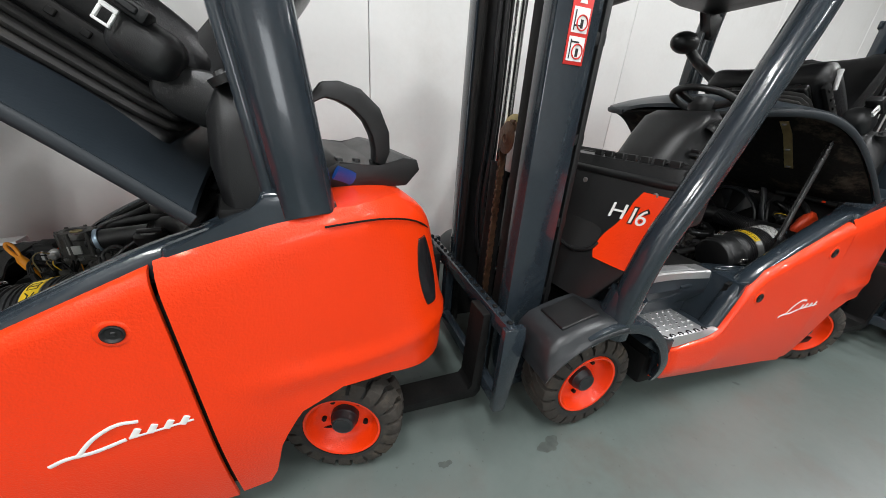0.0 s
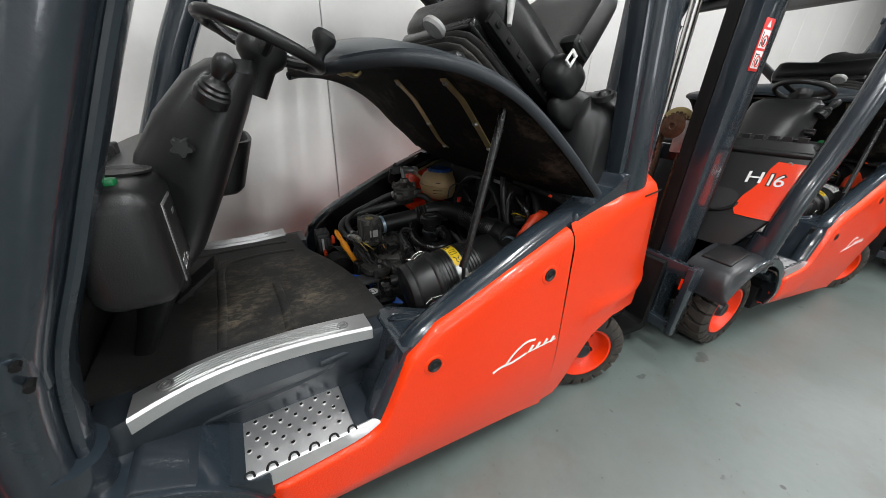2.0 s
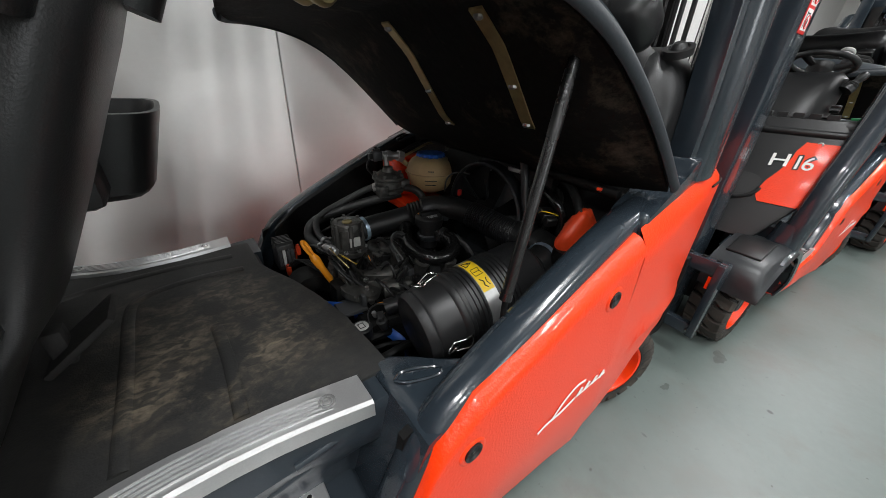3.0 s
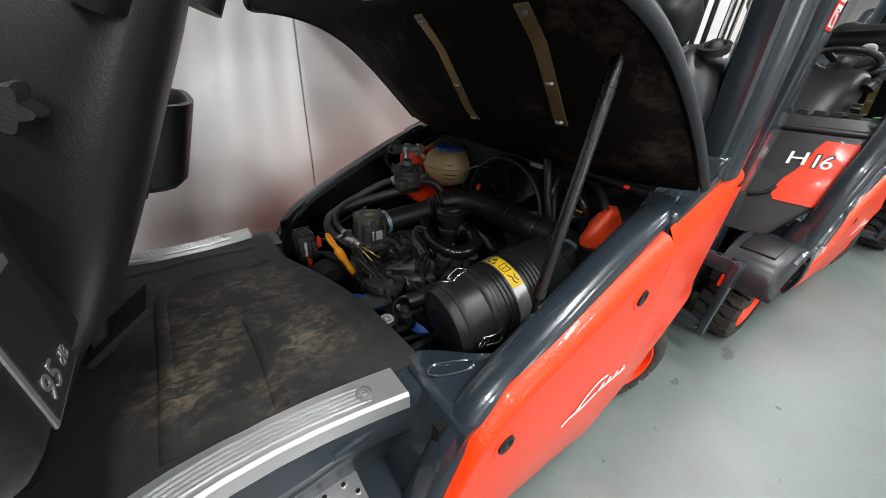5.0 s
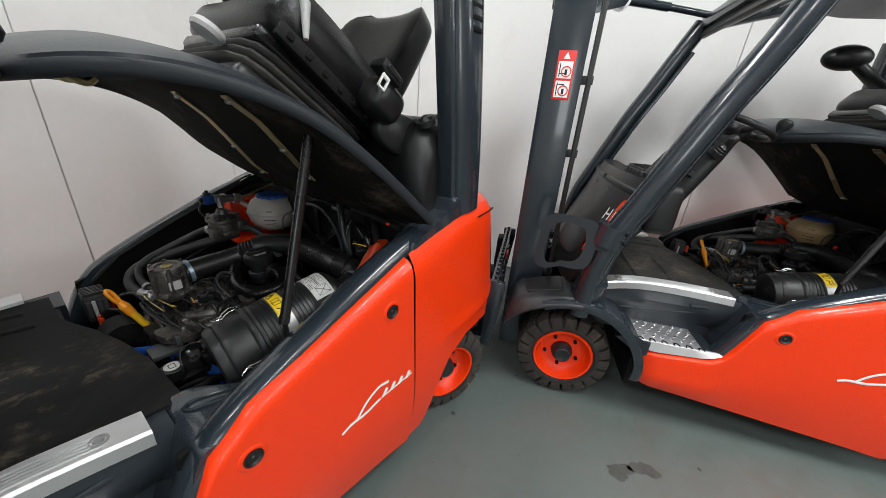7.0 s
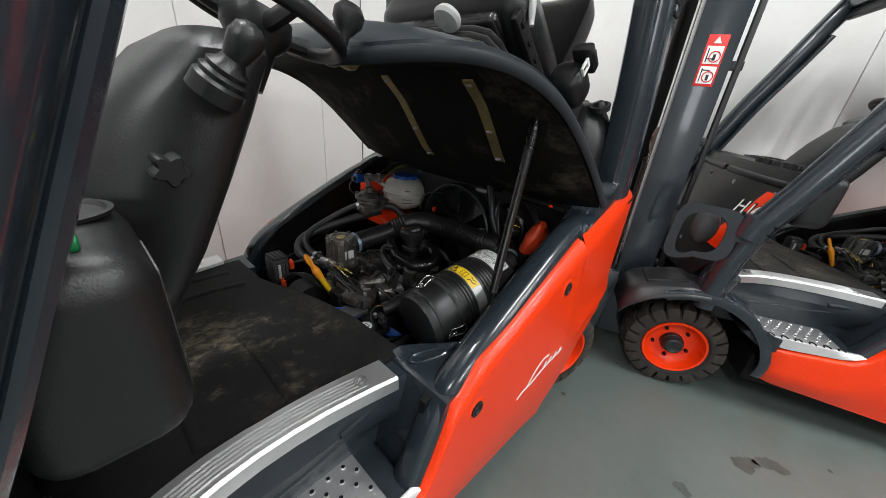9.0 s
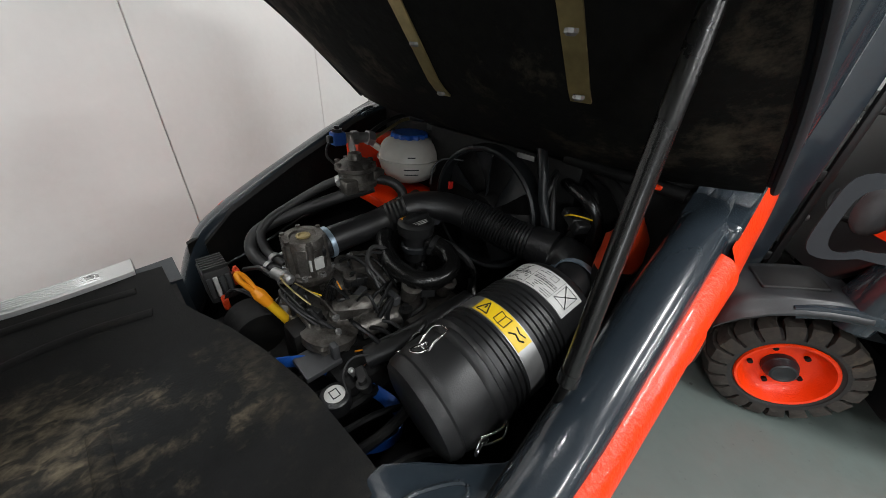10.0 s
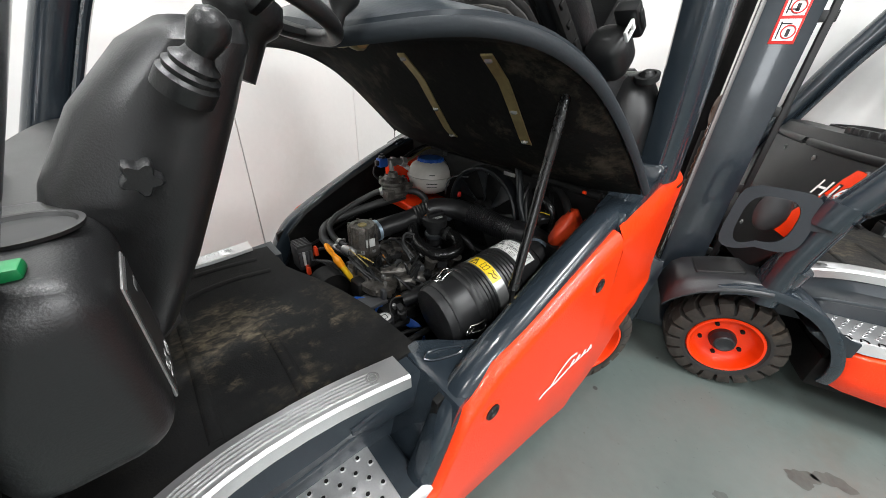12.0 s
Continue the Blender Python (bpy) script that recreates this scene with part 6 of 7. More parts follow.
    pipe(truck, "intake_bellows", [(1.06, 0.628, 0.754), (1.085, 0.616, 0.762), (1.112, 0.602, 0.772)], 0.037, PIPE, None, "", 18, 5, 0.10)
    pipe(truck, "intake_bend", [(1.10, 0.606, 0.775), (1.14, 0.585, 0.783), (1.185, 0.535, 0.785), (1.215, 0.47, 0.775)], 0.039, PIPE, None, "", 18)
    pipe(truck, "corrugated_hose", [(1.212, 0.48, 0.777), (1.228, 0.42, 0.768), (1.243, 0.35, 0.757), (1.252, 0.27, 0.757)], 0.040, PIPE, None, "black corrugated air hose", 18, 17, 0.11)
    pipe(truck, "filter_elbow", [(1.250, 0.30, 0.757), (1.258, 0.235, 0.757), (1.248, 0.185, 0.752), (1.215, 0.166, 0.746), (1.16, 0.165, 0.735)], 0.046, PIPE, None, "", 18)
    hose_clamp(truck, (0.896, 0.648, 0.731), (0.05, 0.002, 0.005), 0.0365, M_CLAMP)
    hose_clamp(truck, (1.205, 0.166, 0.745), (1, 0, 0.1), 0.0475, M_CLAMP)
    # air filter, lying along the near side of the bay
    f0, f1 = Vector((0.802, 0.206, 0.660)), Vector((1.195, 0.164, 0.738))
    mf = along(f0, f1) @ Matrix.Diagonal((0.88, 0.88, 0.87, 1))
    L = (f1 - f0).length / 0.87
    bm = B()
    prof = [(0.02, -0.002), (0.084, -0.002), (0.096, 0.003), (0.102, 0.014), (0.104, 0.026), (0.1005, 0.031), (0.1035, 0.036), (0.1065, 0.046), (0.1065, 0.100), (0.110, 0.104), (0.114, 0.110), (0.114, 0.118), (0.109, 0.121), (0.112, 0.126), (0.112, 0.131), (0.108, 0.134)]
    h = 0.140
    for k in range(3):
        prof += [(0.1075, h), (0.1075, h + 0.006), (0.1112, h + 0.008), (0.1112, h + 0.011)]
        h += 0.0125
    prof += [(0.1075, h + 0.002), (0.1075, 0.222)]
    h = 0.226
    for k in range(5):
        prof += [(0.1075, h), (0.1075, h + 0.006), (0.1112, h + 0.008), (0.1112, h + 0.011)]
        h += 0.0125
    prof += [(0.107, h + 0.004), (0.107, 0.372), (0.103, 0.384), (0.078, 0.405), (0.055, 0.412), (0.052, L), (0.05, L + 0.02)]
    lathe(bm, prof, mf, 44)
    filt = part("air_filter", bm, M_BLACK, truck, "black plastic air filter canister")
    def wrap(name, h0, h1, a0, a1, r, mat, label=""):
        bm = B()
        n = max(4, int((a1 - a0) / 6))
        loops = [[mf @ Vector((q * math.cos(radians(a0 + (a1 - a0) * k / n)), q * math.sin(radians(a0 + (a1 - a0) * k / n)), hh)) for q, hh in ((r, h0), (r, h1), (r - 0.003, h1), (r - 0.003, h0))] for k in range(n + 1)]
        loft(bm, loops)
        return part(name, bm, mat, filt, label)
    # angle about the canister that points straight up
    upv = mf.to_3x3().inverted() @ Vector((0, 0, 1))
    top = math.degrees(math.atan2(upv.y, upv.x))
    sgn = 1 if (mf.to_3x3() @ Vector((math.cos(radians(top + 20)), math.sin(radians(top + 20)), 0))).y < 0 else -1
    def span(a, b):
        lo, hi = top + sgn * a, top + sgn * b
        return min(lo, hi), max(lo, hi)
    wrap("steel_band", 0.180, 0.220, *span(-62, 100), 0.1102, M_STEEL, "bright steel band")
    wrap("yellow_label", 0.182, 0.218, *span(-22, 42), 0.1110, M_LABEL_Y, "yellow label with a warning triangle")
    # triangle with its mark, open book, hand: thin printed strokes laid round the label
    def print_line(name, pts, w=0.0009):
        bm = B()
        for (a0, h0), (a1, h1) in zip(pts, pts[1:]):
            n = 4
            rim = []
            for k in range(n + 1):
                ang = radians(top + sgn * (a0 + (a1 - a0) * k / n))
                rim.append(mf @ Vector((0.1113 * math.cos(ang), 0.1113 * math.sin(ang), h0 + (h1 - h0) * k / n)))
            tube(bm, rim, w, 4, 1)
        part(name, bm, M_INK, filt)
    print_line("label_triangle", [(-18, 0.187), (-4, 0.187), (-11, 0.212), (-18, 0.187)], 0.0013)
    print_line("label_mark", [(-11, 0.204), (-11, 0.196)], 0.0013)
    print_line("label_book", [(4, 0.189), (4, 0.212), (10.5, 0.209), (17, 0.212), (17, 0.189), (10.5, 0.187), (4, 0.189)])
    print_line("label_book", [(10.5, 0.187), (10.5, 0.209)])
    print_line("label_hand", [(23, 0.190), (28, 0.199), (34, 0.196), (38, 0.203)], 0.0014)
    print_line("label_hand", [(24, 0.210), (30, 0.206), (36, 0.211)], 0.0012)
    if white_label:
        wrap("paper_label", 0.300, 0.364, *span(-40, 44), 0.1098, M_PAPER, "white printed filter label")
        words = random.Random(3)
        for row in range(11):
            h0 = 0.3035 + 0.0054 * row
            for a, b in (((-37, -13), (-8, 19)) if row < 7 else ((-37, -20), (-8, 4))):
                while a < b - 1.5:
                    e = min(b, a + words.uniform(2.0, 6.0))
                    if words.random() < (0.82 if row not in (3, 8) else 0.25):
                        wrap("print_line", h0, h0 + (0.0032 if row == 5 else 0.0018), *span(a, e), 0.1101, M_INK)
                    a = e + 1.0
        for a, b in ((-10.8, -10.4), (20.2, 20.6)):
            wrap("print_line", 0.301, 0.363, *span(a, b), 0.1101, M_INK)
        print_line("crossed_box", [(23, 0.316), (39, 0.316), (39, 0.356), (23, 0.356), (23, 0.316)], 0.0004)
        print_line("print_mark", [(7, 0.344), (7, 0.357), (14, 0.357), (14, 0.344), (7, 0.344)], 0.0004)
        print_line("crossed_box", [(23, 0.316), (39, 0.356)], 0.0007)
        print_line("crossed_box", [(39, 0.316), (23, 0.356)], 0.0007)
    # wire clips on the lid
    for a in (-14, 86, -88):
        w = radians(top + sgn * a)
        o = Vector((math.cos(w), math.sin(w), 0))
        t = Vector((-math.sin(w), math.cos(w), 0))
        def P(s, hh, lift):
            return mf @ (o * (0.112 + 0.8 * lift) + t * s * 0.8 + Vector((0, 0, 0.060 + (hh - 0.09) * 0.62)))
        bm = B()
        tube(bm, [P(-0.016, 0.085, 0.002), P(-0.018, 0.11, 0.012), P(-0.02, 0.14, 0.018), P(-0.012, 0.165, 0.012), P(0.012, 0.165, 0.012), P(0.02, 0.14, 0.018), P(0.018, 0.11, 0.012), P(0.016, 0.085, 0.002), P(-0.016, 0.085, 0.002)], 0.0019, 8, 5)
        tube(bm, [P(-0.012, 0.075, 0.004), P(-0.006, 0.05, 0.012), P(0.006, 0.05, 0.012), P(0.012, 0.075, 0.004), P(0.0, 0.10, 0.006), P(-0.012, 0.075, 0.004)], 0.0019, 8, 4)
        part("wire_clip", bm, M_CHROME, filt, "bright wire clip")
    # oil filler cap and breather
    bm = B()
    lathe(bm, [(0.030, -0.08), (0.032, -0.01), (0.044, -0.005), (0.046, 0.005), (0.046, 0.022), (0.040, 0.028), (0.036, 0.030), (0.001, 0.030)], Matrix.Translation((1.075, 0.53, 0.755)), 28)
    box(bm, 1.040, 1.110, 0.521, 0.539, 0.783, 0.797, 0.003)
    cap = part("oil_filler_cap", bm, M_BLACK, truck, "black oil filler cap with yellow marks")
    for x0, x1, y0, y1 in ((1.046, 1.064, 0.542, 0.556), (1.086, 1.104, 0.540, 0.553)):
        bm = B()
        box(bm, x0, x1, y0, y1, 0.784, 0.7868, 0.0008, 1)
        part("cap_mark", bm, M_DIPSTICK, cap)
    for k in range(3):
        bm = B()
        box(bm, 1.052 + 0.003 * k, 1.096 - 0.003 * k, 0.514 - 0.006 * k, 0.516 - 0.006 * k, 0.7845, 0.7858)
        part("cap_print", bm, M_PALE, cap)
    pipe(truck, "breather_hose", [(1.052, 0.625, 0.735), (1.030, 0.605, 0.725), (1.000, 0.560, 0.712), (0.985, 0.505, 0.702), (0.995, 0.445, 0.692), (1.035, 0.408, 0.690), (1.085, 0.412, 0.700), (1.105, 0.450, 0.718), (1.090, 0.50, 0.728)], 0.023, M_HOSE, None, "shiny black breather hose", 16)
    bm = B()
    lathe(bm, [(0.026, -0.006), (0.029, 0.0), (0.029, 0.006), (0.020, 0.010)], along((1.068, 0.634, 0.735), (1.062, 0.612, 0.725)), 18)
    part("hose_port", bm, M_BLACK, truck)
    hose_clamp(truck, (1.096, 0.482, 0.7245), (-0.02, 0.05, 0.010), 0.0235, M_BLACK)
    bm = B()
    lathe(bm, [(0.034, 0.0), (0.038, 0.004), (0.038, 0.016), (0.034, 0.020)], Matrix.Translation((1.075, 0.53, 0.700)), 24)
    lathe(bm, [(0.012, -0.03), (0.012, 0.012), (0.018, 0.013), (0.018, 0.020), (0.001, 0.022)], Matrix.Translation((1.15, 0.555, 0.752)) @ Matrix.Rotation(radians(60), 4, "X"), 14)
    part("filler_neck", bm, M_FAN, truck)
    # dipstick
    d0, d1 = Vector((0.690, 0.612, 0.752)), Vector((0.770, 0.572, 0.570))
    way = (d1 - d0).normalized()
    across = way.cross(Vector((0.5, -0.6, 0.6))).normalized()
    bm = B()
    rod_between(bm, d0 + way * 0.085, d1, 0.0098, 14)
    dip = part("dipstick_tube", bm, M_YELLOW if not orange_dipstick else M_DIPSTICK, truck, "yellow dipstick tube")
    bm = B()
    rod_between(bm, d0 + way * 0.046, d0 + way * 0.064, 0.0085, 14, 0.0135)
    rod_between(bm, d0 + way * 0.064, d0 + way * 0.092, 0.0135, 14, 0.0115)
    tube(bm, [d0 + way * 0.048 + across * 0.003, d0 + way * 0.030 + across * 0.0065, d0 + way * 0.010 + across * 0.0065, d0, d0 + way * 0.010 - across * 0.0065, d0 + way * 0.030 - across * 0.0065, d0 + way * 0.048 - across * 0.003], 0.0052, 10, 5)
    part("dipstick_handle", bm, M_DIPSTICK, dip, "orange dipstick handle")
    # regulator with cooling fins by the far front corner
    bm = B()
    box(bm, 0.648, 0.705, 0.785, 0.853, 0.58, 0.672, 0.006, 2)
    reg = part("ignition_module", bm, M_RUBBER_GREY, truck, "grey finned electronic module")
    for k in range(6):
        bm = B()
        box(bm, 0.651, 0.703, 0.787 + 0.0112 * k, 0.7925 + 0.0112 * k, 0.670, 0.681, 0.001, 1)
        part("fin", bm, M_RUBBER_GREY, reg)
    for k in range(4):
        bm = B()
        box(bm, 0.652 + 0.013 * k, 0.661 + 0.013 * k, 0.779, 0.786, 0.600, 0.655, 0.001, 1)
        part("rib", bm, M_PALE if k == 1 else M_GREYPLASTIC, reg)
    for x, y, z in ((0.672, 0.768, 0.585), (0.716, 0.790, 0.640), (0.712, 0.835, 0.600)):
        bm = B()
        box(bm, x - 0.007, x + 0.007, y - 0.009, y + 0.009, z - 0.016, z + 0.016, 0.002, 1)
        box(bm, x - 0.004, x + 0.004, y - 0.006, y + 0.006, z + 0.014, z + 0.022, 0.001, 1)
        part("red_plug", bm, M_ORANGE_RAG, reg, "orange-red cable plug")
    for k in range(5):
        pipe(truck, "wire", [(0.672 + 0.006 * k, 0.765, 0.60), (0.69 + 0.008 * k, 0.74 - 0.006 * k, 0.635), (0.72 + 0.008 * k, 0.70 - 0.01 * k, 0.62), (0.75 + 0.006 * k, 0.66 - 0.012 * k, 0.57)], 0.0022 + 0.0006 * (k % 2), M_BLACK if k % 2 else M_RUBBER_GREY, reg, "", 6, 5)
    bm = B()
    rod_between(bm, (0.70, 0.70, 0.57), (0.70, 0.62, 0.57), 0.055, 20)
    part("alternator", bm, M_DARK, truck)
    # gas vaporiser with its blue valve
    bm = B()
    mv = Matrix.Translation((1.085, 0.815, 0.78))
    lathe(bm, [(0.050, 0.0), (0.060, 0.008), (0.060, 0.02), (0.052, 0.026), (0.052, 0.05), (0.060, 0.056), (0.060, 0.066), (0.040, 0.078), (0.022, 0.082), (0.018, 0.10), (0.001, 0.10)], mv, 20)
    for k in range(8):
        a = 2 * math.pi * k / 8
        lathe(bm, [(0.008, 0), (0.008, 0.016), (0.001, 0.018)], mv @ Matrix.Translation((0.052 * math.cos(a), 0.052 * math.sin(a), 0.062)), 6)
    box(bm, 1.12, 1.16, 0.775, 0.81, 0.79, 0.83, 0.006)
    box(bm, 1.02, 1.06, 0.76, 0.80, 0.78, 0.82, 0.006)
    vap = part("gas_vaporiser", bm, CAST, truck, "grey cast gas vaporiser")
    bm = B()
    box(bm, 1.038, 1.076, 0.834, 0.866, 0.898, 0.934, 0.005, 2)
    solenoid = part("solenoid_valve", bm, M_BLUE if white_label else M_GREYPLASTIC, vap, "blue solenoid valve" if white_label else "grey solenoid valve")
    bm = B()
    rod_between(bm, (1.057, 0.85, 0.932), (1.057, 0.85, 0.942), 0.014, 12)
    rod_between(bm, (1.057, 0.85, 0.940), (1.057, 0.85, 0.950), 0.007, 6)
    box(bm, 1.026, 1.040, 0.840, 0.860, 0.906, 0.926, 0.003, 1)
    part("coil_cap", bm, M_BLACK, solenoid)
    bm = B()
    rod_between(bm, (1.08, 0.85, 0.915), (1.15, 0.842, 0.91), 0.015, 12)
    rod_between(bm, (1.10, 0.85, 0.913), (1.118, 0.847, 0.912), 0.020, 6)
    rod_between(bm, (1.145, 0.842, 0.91), (1.165, 0.84, 0.905), 0.022, 6)
    rod_between(bm, (1.09, 0.83, 0.88), (1.09, 0.845, 0.92), 0.010, 8)
    part("brass_fitting", bm, M_STEEL, vap)
    # expansion tank before an orange bracket
    bm = B()
    box(bm, 1.15, 1.36, 0.905, 0.985, 0.70, 0.885, 0.012)
    box(bm, 1.15, 1.36, 0.76, 0.985, 0.69, 0.725, 0.008)
    part("tank_bracket", bm, M_ORANGE, truck, "orange painted inner wing")
    bm = B()
    mt = Matrix.Translation((1.285, 0.815, 0.840)) @ Matrix.Diagonal((1.26, 1.26, 1.04, 1))
    lathe(bm, [(0.001, -0.080), (0.032, -0.077), (0.058, -0.062), (0.073, -0.036), (0.079, -0.008), (0.079, -0.003), (0.083, -0.002), (0.083, 0.002), (0.079, 0.003), (0.076, 0.024), (0.066, 0.045), (0.050, 0.058), (0.038, 0.063), (0.036, 0.07), (0.001, 0.07)], mt, 32)
    tube(bm, [(1.215, 0.850, 0.855), (1.195, 0.87, 0.872), (1.182, 0.882, 0.885)], 0.010, 8, 3)
    tank = part("expansion_tank", bm, M_TANK if white_label else M_TANK_OLD, truck, "milky plastic coolant tank with a blue cap" if white_label else "yellowed plastic coolant tank with a blue cap")
    bm = B()
    loops = []
    for hh, g in ((0.060, 1.0), (0.069, 1.0), (0.073, 0.92)):
        loops.append([mt @ Vector(((0.045 + 0.0025 * math.cos(14 * 2 * math.pi * k / 56)) * g * math.cos(2 * math.pi * k / 56), (0.045 + 0.0025 * math.cos(14 * 2 * math.pi * k / 56)) * g * math.sin(2 * math.pi * k / 56), hh)) for k in range(56)])
    loft(bm, loops)
    part("tank_cap", bm, M_BLUE, tank, "blue screw cap")
    for dz, w in ((-0.034, 0.020), (-0.018, 0.020), (0.018, 0.010)):
        bm = B()
        ring = []
        for k in range(7):
            a = radians(-125 + (k - 3) * w * 230)
            q = 0.0742 if dz < -0.02 else 0.0785
            ring.append([mt @ Vector((q * math.cos(a), q * math.sin(a), dz + h_)) for h_ in (0, 0.003)] + [mt @ Vector(((q - 0.004) * math.cos(a), (q - 0.004) * math.sin(a), dz + h_)) for h_ in (0.003, 0)])
        loft(bm, ring)
        part("tank_print", bm, M_INK, tank)
    # hoses at the far side
    pipe(truck, "coolant_hose", [(1.20, 0.73, 0.74), (1.10, 0.72, 0.725), (1.00, 0.73, 0.70), (0.92, 0.72, 0.67), (0.86, 0.69, 0.62)], 0.017, M_RUBBER_GREY)
    pipe(truck, "coolant_hose", [(1.255, 0.74, 0.735), (1.19, 0.715, 0.735), (1.13, 0.70, 0.73), (1.03, 0.71, 0.715), (0.96, 0.69, 0.68)], 0.019, M_RUBBER_GREY)
    hose_clamp(truck, (1.17, 0.71, 0.735), (1, 0.1, 0), 0.020)
    hose_clamp(truck, (1.13, 0.70, 0.73), (1, 0, 0), 0.020)
    pipe(truck, "gas_hose", [(1.045, 0.805, 0.815), (1.01, 0.835, 0.800), (0.96, 0.862, 0.772), (0.90, 0.872, 0.745), (0.84, 0.868, 0.722), (0.805, 0.850, 0.695), (0.80, 0.80, 0.665), (0.815, 0.73, 0.655)], 0.012, M_RUBBER_GREY, None, "", 12, 8)
    pipe(truck, "gas_hose", [(1.115, 0.775, 0.785), (1.07, 0.800, 0.770), (0.99, 0.835, 0.748), (0.90, 0.862, 0.725), (0.83, 0.875, 0.705), (0.788, 0.868, 0.682), (0.772, 0.835, 0.655), (0.785, 0.770, 0.640), (0.81, 0.71, 0.640)], 0.017, M_RUBBER_GREY, None, "", 14, 8)
    hose_clamp(truck, (1.03, 0.818, 0.808), (-0.03, 0.02, -0.015), 0.0125)
    hose_clamp(truck, (0.787, 0.765, 0.640), (0.02, -0.06, 0.0), 0.0175)
    hose_clamp(truck, (0.804, 0.77, 0.660), (0.01, -0.06, -0.01), 0.0125)
    pipe(truck, "vacuum_hose", [(1.07, 0.87, 0.90), (1.045, 0.885, 0.895), (1.03, 0.875, 0.865), (1.045, 0.85, 0.84)], 0.0035, M_BLACK, None, "", 8)
    pipe(truck, "coolant_hose", [(1.135, 0.79, 0.80), (1.165, 0.755, 0.795), (1.185, 0.73, 0.77), (1.18, 0.715, 0.745)], 0.015, M_RUBBER_GREY)
    # fan and shroud
    mfan = Matrix.Translation((1.315, 0.50, 0.76)) @ Matrix.Rotation(radians(-90), 4, "Y")
    bm = B()
    lathe(bm, [(0.165, -0.02), (0.165, 0.03), (0.172, 0.034), (0.178, 0.03), (0.180, -0.02), (0.165, -0.02)], mfan, 40, False)
    ring = part("shroud_ring", bm, M_FAN, truck, "black fan ring")
    bm = B()
    box(bm, 1.325, 1.365, 0.26, 0.76, 0.50, 0.945, 0.01)
    shroud = part("fan_shroud", bm, M_DARK, truck, "black fan shroud")
    ring.parent = shroud
    bm = B()
    lathe(bm, [(0.001, 0.03), (0.045, 0.03), (0.05, 0.02), (0.05, -0.01)], mfan, 24)
    part("fan_hub", bm, M_DARK, shroud)
    for k in range(7):
        a0 = 2 * math.pi * k / 7
        bm = B()
        loops = []
        for q, sw, tw in ((0.045, 0.0, 0.014), (0.09, 0.10, 0.012), (0.13, 0.16, 0.010), (0.158, 0.18, 0.008)):
            loops.append([mfan @ Vector((q * math.cos(a0 + sw + d), q * math.sin(a0 + sw + d), hh)) for d, hh in ((-0.24, tw + 0.012), (-0.02, 0.006), (0.24, -tw + 0.002), (0.24, -tw - 0.002), (-0.02, 0.001), (-0.24, tw + 0.007))])
        loft(bm, loops)
        part("blade", bm, M_FAN, shroud)
    bm = B()
    box(bm, 1.318, 1.324, 0.38, 0.43, 0.925, 0.937)
    part("shroud_label", bm, M_STEEL, shroud)
    pipe(truck, "cable_conduit", [(1.35, 0.43, 0.955), (1.33, 0.395, 0.975), (1.305, 0.36, 0.965), (1.29, 0.335, 0.92), (1.285, 0.315, 0.85), (1.29, 0.285, 0.79), (1.31, 0.265, 0.73)], 0.012, M_FAN)
    pipe(truck, "cable_conduit", [(1.30, 0.27, 0.72), (1.28, 0.275, 0.80), (1.29, 0.295, 0.86), (1.32, 0.32, 0.90)], 0.006, M_RUBBER_GREY)
    pipe(truck, "rear_hose", [(1.34, 0.30, 0.895), (1.31, 0.26, 0.895), (1.295, 0.215, 0.88), (1.30, 0.19, 0.84), (1.30, 0.185, 0.77)], 0.015, M_HOSE)
    pipe(truck, "rear_hose", [(1.345, 0.235, 0.93), (1.305, 0.18, 0.925), (1.275, 0.13, 0.885), (1.28, 0.10, 0.80)], 0.012, M_DARK)
    pipe(truck, "rear_pipe", [(1.315, 0.30, 0.955), (1.31, 0.18, 0.952), (1.31, 0.06, 0.945)], 0.013, M_DARK)
    bm = B()
    box(bm, 1.292, 1.299, 0.098, 0.112, 0.946, 0.955, 0.002, 1)
    part("orange_tag", bm, M_ORANGE, truck)
    bm = B()
    mp = Matrix.Translation((1.285, 0.225, 0.835)) @ Matrix.Rotation(radians(-30), 4, "Z") @ Matrix.Rotation(radians(20), 4, "X")
    box(bm, -0.018, 0.018, -0.028, 0.028, -0.014, 0.014, 0.004, 1, mp)
    box(bm, -0.021, 0.021, 0.020, 0.038, -0.011, 0.011, 0.003, 1, mp)
    box(bm, -0.022, 0.022, -0.010, -0.004, -0.016, 0.016, 0.002, 1, mp)
    part("plug", bm, M_BLACK, truck)
    pipe(truck, "wire", [(1.27, 0.25, 0.845), (1.262, 0.235, 0.855), (1.268, 0.21, 0.857), (1.285, 0.195, 0.85)], 0.0018, M_LABEL_Y, None, "", 6)
    pipe(truck, "cable_conduit", [(1.33, 0.86, 0.95), (1.33, 0.60, 0.965), (1.33, 0.40, 0.965), (1.34, 0.20, 0.945), (1.355, 0.06, 0.93)], 0.010, M_DARK)
    pipe(truck, "cable_conduit", [(1.355, 0.26, 0.90), (1.32, 0.225, 0.895), (1.295, 0.205, 0.86), (1.285, 0.23, 0.80), (1.30, 0.25, 0.72)], 0.010, M_DARK)
    pipe(truck, "wire", [(1.24, 0.66, 0.80), (1.245, 0.655, 0.85), (1.27, 0.64, 0.875), (1.31, 0.60, 0.875)], 0.003, M_GREYPLASTIC)
    bm = B()
    box(bm, 1.255, 1.270, 0.595, 0.603, 0.80, 0.822, 0.001, 1)
    part("red_relay", bm, M_RED, truck)
